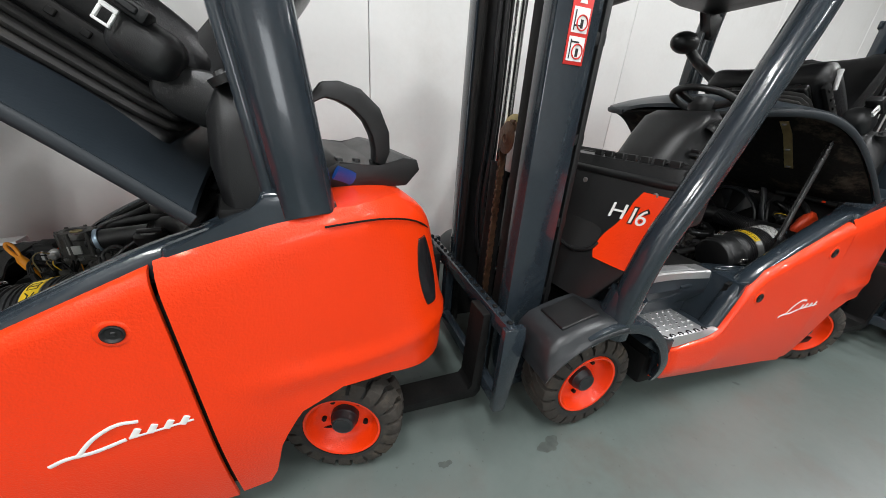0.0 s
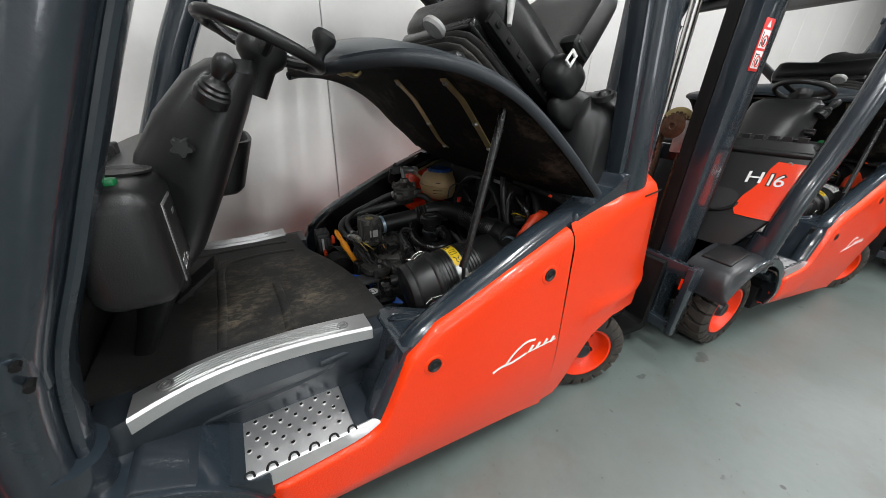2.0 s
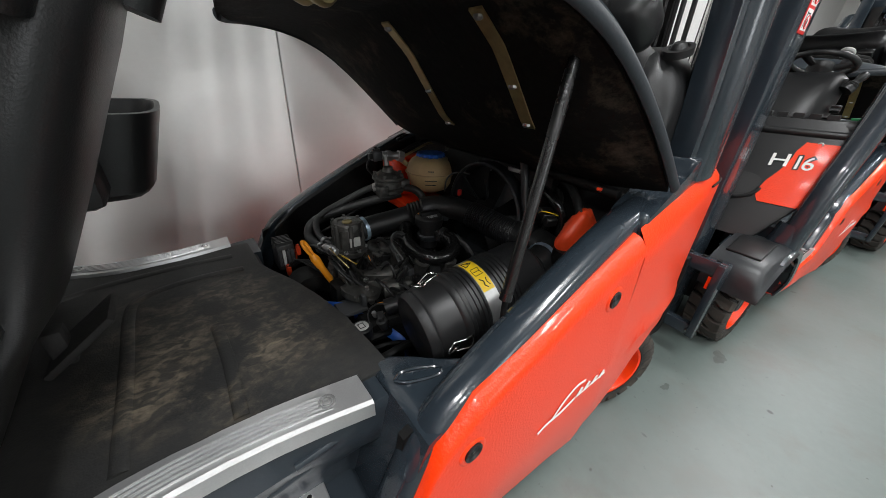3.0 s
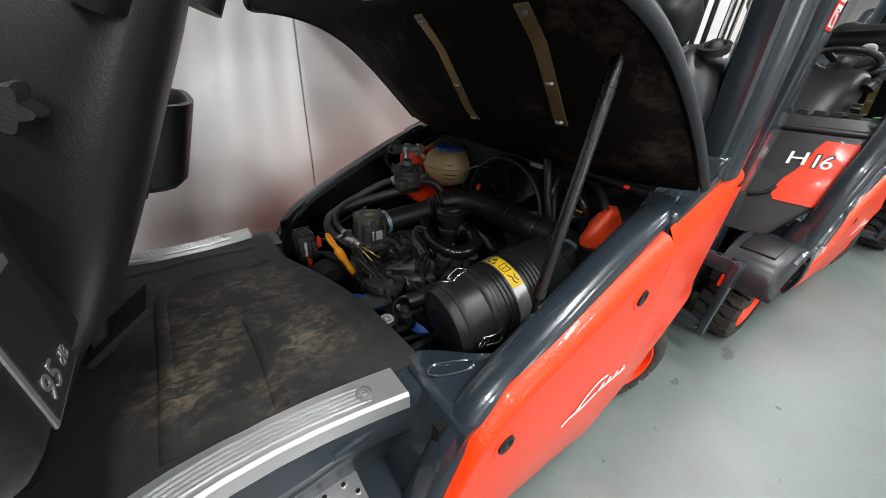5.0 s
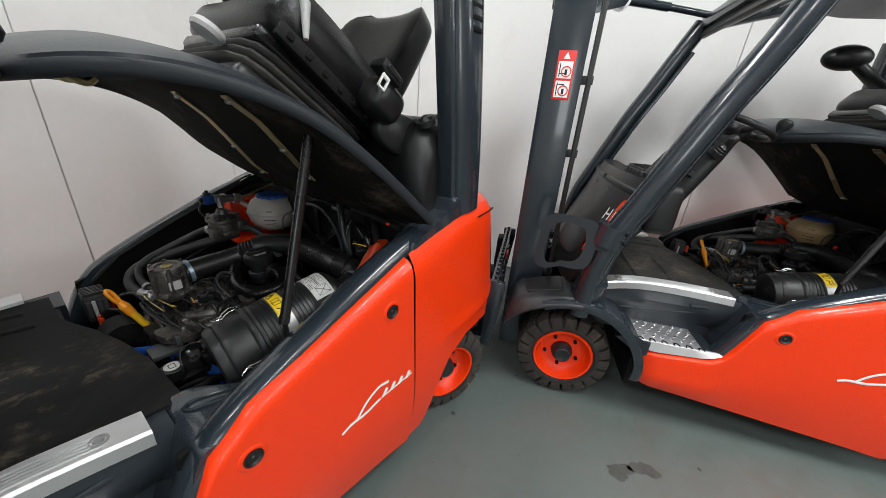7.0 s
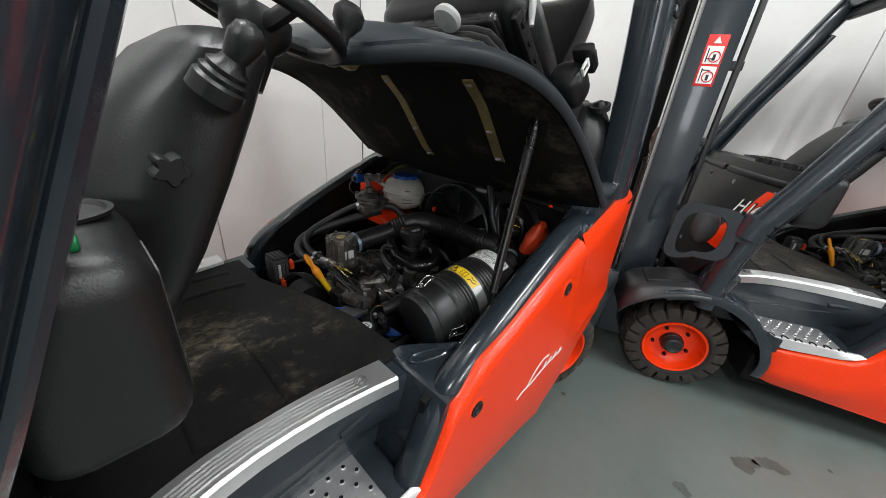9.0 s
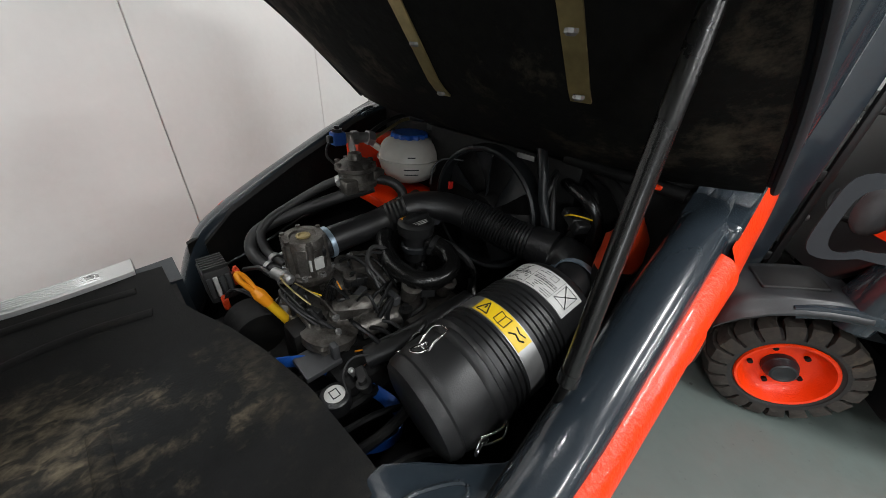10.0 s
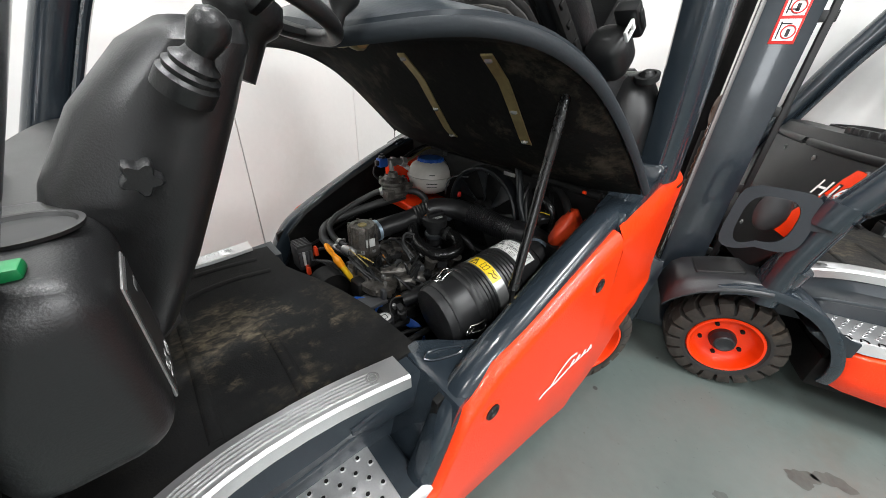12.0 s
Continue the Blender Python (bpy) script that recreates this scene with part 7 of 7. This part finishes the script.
    # crumpled orange filler by the near rear corner
    bm = B()
    loops = []
    for k, (q, hh) in enumerate(((0.018, 0.056), (0.034, 0.050), (0.044, 0.030), (0.058, 0.012), (0.070, -0.02), (0.062, -0.06), (0.03, -0.08))):
        loops.append([Vector((1.265 + q * math.cos(math.pi * j / 20) * (1 + 0.17 * math.sin(3 * math.pi * j / 20 + 1.4 * k)), 0.115 + 0.6 * q * math.sin(math.pi * j / 20) * (1 + 0.12 * math.cos(4 * math.pi * j / 20 + 2 * k)), 0.835 + hh + 0.008 * math.sin(math.pi * j / 10 + k))) for j in range(40)])
    loft(bm, loops)
    jug = part("filler_funnel", bm, M_ORANGE_RAG, truck, "orange plastic filler neck", 80)
    bm = B()
    rod_between(bm, (1.215, 0.112, 0.76), (1.215, 0.108, 0.80), 0.034, 18)
    part("filler_cap", bm, M_DARK, jug)
    # throttle body trim: flange, ribs, bolts, plate, sensors
    bm = B()
    lathe(bm, [(0.070, -0.006), (0.073, 0.0), (0.073, 0.010), (0.066, 0.014)], Matrix.Translation((0.842, 0.650, 0.668)) @ Matrix.Diagonal((0.8, 0.8, 1, 1)), 28)
    part("flange", bm, CAST, intake)
    for k in range(8):
        a = 2 * math.pi * k / 8 + 0.2
        bm = B()
        lathe(bm, [(0.0075, 0), (0.0075, 0.007), (0.005, 0.008), (0.004, 0.004), (0.001, 0.004)], Matrix.Translation((0.842 + 0.053 * math.cos(a), 0.650 + 0.053 * math.sin(a), 0.679)), 6)
        part("bolt", bm, M_STEEL, intake)
        if k % 2:
            bm = B()
            box(bm, -0.004, 0.004, -0.012, 0.012, 0, 0.075, 0.002, 1, Matrix.Translation((0.842 + 0.044 * math.cos(a), 0.650 + 0.044 * math.sin(a), 0.68)) @ Matrix.Rotation(a, 4, "Z"))
            part("rib", bm, CAST, intake)
    bm = B()
    box(bm, 0.915, 1.005, 0.545, 0.605, 0.668, 0.700, 0.006, 2, Matrix.Translation((0.96, 0.575, 0.68)) @ Matrix.Rotation(radians(14), 4, "X") @ Matrix.Rotation(radians(-20), 4, "Z") @ Matrix.Translation((-0.96, -0.575, -0.68)))
    box(bm, 0.93, 0.985, 0.50, 0.56, 0.640, 0.675, 0.008, 2)
    part("inlet_cover", bm, CAST, intake, "light grey cast cover")
    bm = B()
    loops = []
    for z, g in ((0.600, 0.7), (0.612, 1.0), (0.632, 1.0), (0.640, 0.92), (0.642, 0.55)):
        loops.append([Vector((0.868 + 0.058 * g * math.cos(2 * math.pi * k / 28), 0.505 + 0.040 * g * math.sin(2 * math.pi * k / 28), z)) for k in range(28)])
    loft(bm, loops)
    box(bm, 0.855, 0.885, 0.495, 0.515, 0.640, 0.652, 0.003)
    part("housing_lid", bm, CAST, intake, "light grey cast lid with a boss")
    for x, y, z in ((0.822, 0.492, 0.637), (0.905, 0.487, 0.637), (0.868, 0.54, 0.637), (0.945, 0.515, 0.676), (0.975, 0.545, 0.676), (0.925, 0.60, 0.70), (0.99, 0.59, 0.69)):
        bm = B()
        lathe(bm, [(0.0085, 0), (0.0085, 0.008), (0.006, 0.009), (0.0045, 0.005), (0.001, 0.005)], Matrix.Translation((x, y, z)), 6)
        part("bolt", bm, M_STEEL, intake)
    for x, y, z, yaw in ((0.775, 0.60, 0.66, 0.6), (0.905, 0.555, 0.665, -0.4), (0.80, 0.465, 0.60, 0.2), (1.02, 0.50, 0.65, 0.9)):
        bm = B()
        mm = Matrix.Translation((x, y, z)) @ Matrix.Rotation(yaw, 4, "Z")
        box(bm, -0.024, 0.024, -0.011, 0.011, -0.012, 0.012, 0.003, 1, mm)
        box(bm, 0.020, 0.034, -0.008, 0.008, -0.009, 0.009, 0.002, 1, mm)
        for q in range(3):
            box(bm, -0.018 + 0.011 * q, -0.014 + 0.011 * q, -0.0125, 0.0125, -0.0135, 0.0135, 0.001, 1, mm)
        part("plug", bm, M_BLACK if x > 0.79 else M_GREYPLASTIC, block, "moulded cable plug")
    # looms and loops of cable on top of the engine
    for k, (pts, r) in enumerate((
            ([(0.975, 0.455, 0.60), (0.955, 0.50, 0.665), (0.935, 0.535, 0.715), (0.965, 0.555, 0.735), (1.00, 0.53, 0.715), (1.005, 0.49, 0.66), (0.985, 0.46, 0.60)], 0.0055),
            ([(0.965, 0.45, 0.60), (0.945, 0.49, 0.66), (0.925, 0.525, 0.705), (0.955, 0.548, 0.727), (0.992, 0.525, 0.708), (0.998, 0.485, 0.65), (0.96, 0.44, 0.58)], 0.0045),
            ([(0.92, 0.43, 0.575), (0.95, 0.41, 0.62), (0.99, 0.40, 0.64), (1.02, 0.43, 0.63)], 0.006),
            ([(0.775, 0.595, 0.665), (0.755, 0.56, 0.69), (0.765, 0.52, 0.675), (0.80, 0.48, 0.64), (0.84, 0.45, 0.58)], 0.0045),
            ([(0.78, 0.61, 0.67), (0.748, 0.575, 0.70), (0.755, 0.53, 0.68), (0.79, 0.49, 0.63), (0.82, 0.46, 0.57)], 0.0040),
            ([(0.735, 0.80, 0.64), (0.76, 0.75, 0.66), (0.77, 0.70, 0.66), (0.79, 0.66, 0.65)], 0.006),
            ([(1.11, 0.545, 0.70), (1.14, 0.50, 0.71), (1.16, 0.44, 0.69), (1.18, 0.40, 0.63)], 0.010),
            ([(1.345, 0.32, 0.93), (1.30, 0.315, 0.88), (1.285, 0.305, 0.81), (1.30, 0.28, 0.75)], 0.008),
            ([(1.34, 0.74, 0.955), (1.335, 0.55, 0.985), (1.335, 0.38, 0.985), (1.345, 0.24, 0.965), (1.35, 0.16, 0.94)], 0.009))):
        pipe(truck, "cable", pts, r, M_BLACK if k % 2 else M_RUBBER_GREY, block, "", 8, 6)
    for pts, mat in ((((0.79, 0.585, 0.69), (0.80, 0.56, 0.685), (0.82, 0.545, 0.67)), M_LABEL_Y), (((0.785, 0.59, 0.695), (0.79, 0.555, 0.70), (0.81, 0.53, 0.68)), M_BRASS), (((0.865, 0.56, 0.68), (0.87, 0.545, 0.65), (0.865, 0.53, 0.645)), M_DIPSTICK), (((0.80, 0.405, 0.56), (0.82, 0.40, 0.575), (0.845, 0.405, 0.57)), M_COPPER), (((0.80, 0.40, 0.565), (0.82, 0.392, 0.58), (0.845, 0.40, 0.572)), M_COPPER)):
        pipe(truck, "wire", pts, 0.0016, mat, block, "", 6, 5)
    # far wall of the bay: plugs, pipes along it, edge of the bonnet seal
    pipe(truck, "brake_pipe", [(0.70, 1.045, 0.52), (0.85, 1.045, 0.56), (1.0, 1.045, 0.62), (1.15, 1.045, 0.68)], 0.006, M_BLACK)
    pipe(truck, "gas_line", [(1.15, 0.845, 0.915), (1.22, 0.87, 0.935), (1.30, 0.90, 0.945), (1.36, 0.90, 0.95)], 0.006, M_BLACK)
    pipe(truck, "gas_line", [(1.17, 0.84, 0.905), (1.24, 0.855, 0.925), (1.31, 0.88, 0.938), (1.36, 0.88, 0.94)], 0.005, M_BRASS)
    for x, y, z in ((1.345, 0.775, 0.93), (1.33, 0.59, 0.965), (1.33, 0.42, 0.975), (1.335, 0.30, 0.955)):
        bm = B()
        box(bm, x - 0.010, x + 0.008, y - 0.016, y + 0.016, z - 0.006, z + 0.012, 0.002, 1)
        lathe(bm, [(0.005, 0), (0.005, 0.008), (0.001, 0.009)], Matrix.Translation((x, y, z + 0.011)), 6)
        part("pipe_clip", bm, M_RUBBER_GREY, truck)
    bm = B()
    box(bm, 1.318, 1.323, 0.505, 0.535, 0.905, 0.912, 0.001, 1)
    part("shroud_tag", bm, M_PAPER, shroud)
    # small fittings, unions and short leads that crowd the top of the block
    clutter = random.Random(11)
    kinds = (M_BLACK, CAST, M_STEEL, M_RUBBER_GREY, M_DARK, M_RUBBER_GREY)
    for k in range(46):
        x, y = clutter.uniform(0.765, 1.14), clutter.uniform(0.33, 0.60)
        z = 0.585 + clutter.uniform(0.0, 0.055)
        turn = Matrix.Translation((x, y, z)) @ Matrix.Rotation(clutter.uniform(0, 3.1), 4, "Z") @ Matrix.Rotation(clutter.uniform(-0.5, 0.5), 4, "X")
        mat = kinds[clutter.randrange(6)]
        bm = B()
        form = k % 4
        if form == 0:
            r = clutter.uniform(0.006, 0.013)
            lathe(bm, [(r * 0.7, -0.02), (r, -0.012), (r, 0.004), (r * 1.35, 0.005), (r * 1.35, 0.014), (r * 0.8, 0.016), (r * 0.6, 0.026), (0.001, 0.026)], turn, 10)
            part("union", bm, mat, block)
        elif form == 1:
            a, b, c = clutter.uniform(0.008, 0.02), clutter.uniform(0.006, 0.013), clutter.uniform(0.006, 0.014)
            box(bm, -a, a, -b, b, -0.02, c, 0.002, 1, turn)
            box(bm, -a * 0.6, a * 0.6, -b * 1.15, b * 1.15, c * 0.2, c * 0.6, 0.001, 1, turn)
            part("fitting", bm, mat, block)
        elif form == 2:
            r = clutter.uniform(0.0022, 0.0045)
            p = [turn @ Vector(v) for v in ((-0.05, 0, -0.02), (-0.035, 0.01, 0.02 + 0.02 * clutter.random()), (0.0, 0.02 * clutter.uniform(-1, 1), 0.035), (0.035, 0.0, 0.015), (0.055, 0.01, -0.025))]
            tube(bm, p, r, 6, 5)
            part("lead", bm, M_BLACK if k % 3 else M_RUBBER_GREY, block)
        else:
            lathe(bm, [(0.0065, -0.012), (0.0065, 0.006), (0.004, 0.007), (0.001, 0.007)], turn, 6)
            part("bolt", bm, M_STEEL, block)
    for pts, r, mat in (
            ([(0.765, 0.615, 0.70), (0.752, 0.585, 0.712), (0.758, 0.545, 0.70), (0.775, 0.515, 0.665)], 0.0022, M_RUBBER_GREY),
            ([(0.772, 0.618, 0.705), (0.760, 0.590, 0.720), (0.764, 0.550, 0.712), (0.785, 0.52, 0.68)], 0.0020, M_BRASS),
            ([(0.90, 0.60, 0.70), (0.915, 0.565, 0.722), (0.93, 0.52, 0.70), (0.935, 0.47, 0.63)], 0.0050, M_BLACK),
            ([(0.92, 0.60, 0.695), (0.945, 0.565, 0.715), (0.965, 0.52, 0.695), (0.98, 0.475, 0.64)], 0.0042, M_HOSE),
            ([(0.855, 0.46, 0.60), (0.875, 0.43, 0.625), (0.895, 0.395, 0.61), (0.90, 0.36, 0.56)], 0.0050, M_BLACK),
            ([(0.875, 0.455, 0.605), (0.90, 0.43, 0.63), (0.92, 0.395, 0.615), (0.92, 0.36, 0.57)], 0.0045, M_RUBBER_GREY),
            ([(1.16, 0.42, 0.66), (1.12, 0.37, 0.69), (1.08, 0.33, 0.68), (1.05, 0.30, 0.62)], 0.0060, M_HOSE),
            ([(1.15, 0.40, 0.64), (1.10, 0.36, 0.665), (1.06, 0.335, 0.65), (1.02, 0.32, 0.60)], 0.0045, M_BLACK)):
        pipe(truck, "lead", pts, r, mat, block, "", 8, 6)
    for x, y, z, turn in ((0.775, 0.630, 0.695, 0.3), (0.935, 0.60, 0.685, -0.5), (0.99, 0.505, 0.665, 0.8)):
        bm = B()
        mm = Matrix.Translation((x, y, z)) @ Matrix.Rotation(turn, 4, "Z") @ Matrix.Rotation(radians(90), 4, "X")
        lathe(bm, [(0.013, -0.028), (0.013, -0.004), (0.016, -0.003), (0.016, 0.006), (0.012, 0.008), (0.012, 0.024), (0.007, 0.028), (0.001, 0.028)], mm, 14)
        part("sensor", bm, M_STEEL if turn > 0 else M_GREYPLASTIC, block)
    # low bits at the near front: badge cap, blue straps, cables, bracket
    bm = B()
    lathe(bm, [(0.028, -0.03), (0.028, 0.0), (0.024, 0.003), (0.001, 0.003)], Matrix.Translation((0.742, 0.362, 0.592)), 26)
    bc = part("reservoir_cap", bm, M_BLACK, truck, "black reservoir cap with a white disc")
    bm = B()
    lathe(bm, [(0.019, 0.0), (0.019, 0.0012), (0.001, 0.0012)], Matrix.Translation((0.742, 0.362, 0.5952)), 26)
    disc = part("white_disc", bm, M_PAPER, bc)
    bm = B()
    box(bm, 0.734, 0.750, 0.352, 0.354, 0.5964, 0.5970)
    box(bm, 0.734, 0.736, 0.352, 0.372, 0.5964, 0.5970)
    box(bm, 0.748, 0.750, 0.352, 0.372, 0.5964, 0.5970)
    box(bm, 0.734, 0.750, 0.370, 0.372, 0.5964, 0.5970)
    part("disc_mark", bm, M_INK, disc)
    pipe(truck, "blue_strap", [(0.74, 0.475, 0.575), (0.775, 0.425, 0.565), (0.815, 0.36, 0.545), (0.832, 0.305, 0.53), (0.815, 0.262, 0.52), (0.775, 0.258, 0.525), (0.73, 0.285, 0.53), (0.69, 0.33, 0.53)], 0.015, M_BLUE, None, "blue webbing strap in the engine bay", 8, 7, 0, 0.22)
    pipe(truck, "blue_strap", [(0.68, 0.50, 0.600), (0.71, 0.485, 0.598), (0.745, 0.465, 0.590)], 0.015, M_BLUE, None, "", 8, 4, 0, 0.22)
    bm = B()
    box(bm, 0.715, 0.79, 0.415, 0.485, 0.592, 0.606, 0.004)
    box(bm, 0.775, 0.79, 0.42, 0.44, 0.60, 0.64, 0.004)
    part("bracket", bm, M_GREYPLASTIC, truck)
    pipe(truck, "fuel_pipe", [(0.83, 0.39, 0.60), (0.90, 0.36, 0.625), (0.98, 0.335, 0.655), (1.06, 0.325, 0.67)], 0.024, M_BLACK)
    for k in range(9):
        x, y = rnd.uniform(0.78, 0.90), rnd.uniform(0.42, 0.58)
        x2, y2 = x + rnd.uniform(-0.03, 0.10), y + rnd.uniform(-0.12, 0.06)
        pipe(truck, "cable", [(x, y, 0.64), ((x + x2) / 2 + rnd.uniform(-0.03, 0.03), (y + y2) / 2, 0.68 + rnd.uniform(-0.01, 0.02)), (x2, y2, 0.63), (x2 + 0.03, y2 - 0.03, 0.56)], rnd.uniform(0.003, 0.0055), M_BLACK, block, "", 6, 5)
    for k in range(7):
        y = 0.20 + 0.05 * k
        pipe(truck, "cable", [(0.68, y + 0.04, 0.52), (0.78, y, 0.56 + rnd.uniform(-0.02, 0.02)), (0.90, y + rnd.uniform(-0.05, 0.05), 0.53), (1.0, y + 0.05, 0.56)], rnd.uniform(0.006, 0.013), M_DARK, block, "", 8, 4)
    pipe(truck, "wire", [(0.82, 0.42, 0.60), (0.84, 0.40, 0.61), (0.86, 0.395, 0.60)], 0.002, M_DIPSTICK)
    for x, y in ((0.79, 1.0), (1.0, 1.0)):
        bm = B()
        lathe(bm, [(0.012, 0), (0.012, 0.003), (0.001, 0.003)], Matrix.Translation((x, 1.059, 0.615 + (x - 0.7) * 0.4)) @ Matrix.Rotation(radians(90), 4, "X"), 14)
        part("orange_plug", bm, M_ORANGE, truck)


def work_lamp(truck, x, y, z):
    bm = B()
    box(bm, x - 0.03, x + 0.03, y - 0.05, y + 0.05, z - 0.045, z + 0.04, 0.012, 2)
    lamp = part("work_lamp", bm, M_BLACK, truck, "black work lamp on the roof leg")
    bm = B()
    box(bm, x - 0.034, x - 0.028, y - 0.042, y + 0.042, z - 0.036, z + 0.032, 0.004)
    part("lens", bm, M_LENS, lamp)
    bm = B()
    tube(bm, [(x + 0.02, y, z), (x + 0.06, y, z - 0.02), (x + 0.09, y, z - 0.03)], 0.012, 8, 3)
    part("lamp_arm", bm, M_BLACK, lamp)


def whole_truck(model, white_label, orange_dipstick, handle, lamps, x, y, yaw, label):
    truck = fork_truck(model == "H 16" and not white_label)
    mast(truck)
    open_hood(truck)
    seat(truck)
    engine(truck, white_label, orange_dipstick)
    model_plate(truck, model)
    if handle:
        grab_plate(truck)
    if lamps:
        work_lamp(truck, 0.355, -0.02, 1.70)
        work_lamp(truck, 0.355, my(-0.02), 1.70)
    if model == "H 20":
        mr = Matrix.Translation((0.0, 0.0, 0.86)) @ Matrix.Rotation(radians(-90), 4, "Y")
        bm = B()
        lathe(bm, [(0.030, -0.05), (0.046, -0.02), (0.050, 0.0), (0.046, 0.006), (0.040, 0.004)], mr, 24)
        lamp = part("round_lamp", bm, M_BLACK, truck, "round front lamp with an amber rim")
        bm = B()
        lathe(bm, [(0.042, 0.0), (0.040, 0.008), (0.030, 0.012)], mr, 24)
        part("amber_rim", bm, M_AMBER, lamp)
        bm = B()
        lathe(bm, [(0.030, 0.009), (0.020, 0.016), (0.001, 0.018)], mr, 24)
        part("lens", bm, M_LENS, lamp)
    truck.matrix_world = pose(x, y, 0, 0, 0, math.degrees(yaw))
    return tagged(truck, label, "forklift", "row of fork lift trucks")


whole_truck("H 16", False, True, True, False, 0.0, 0.0, 0.0, "orange and dark grey forklift with its engine hood propped open")
whole_truck("H 16", True, False, True, False, -1.089, -1.723, 1.185, "orange and dark grey forklift parked askew, hood open, white filter label")
tagged_truck = whole_truck("H 16", True, False, False, True, 2.534, -0.208, -0.093, "orange and dark grey forklift with two work lamps, hood open")
bm = B()
for k in range(5):
    a = radians(112 + 4 * k)
    box(bm, -0.0015, 0.0015, 0.058, 0.086, -0.010, 0.010, 0.0, 1, Matrix.Translation((0.015 + 0.2255 * math.cos(a), 0.0, 0.224 + 0.2255 * math.sin(a))) @ Matrix.Rotation(-a, 4, "Y"))
part("tyre_tag", bm, M_PAPER, next(c for c in tagged_truck.children if c.name.startswith("front_wheel")), "white paper tag stuck to the tread")
whole_truck("H 20", False, True, False, True, 5.16, -0.68, -0.13, "orange and dark grey forklift standing last in the row")
whole_truck("H 16", False, False, False, False, 7.75, -2.05, -1.38, "orange and dark grey forklift parked crosswise behind the row")
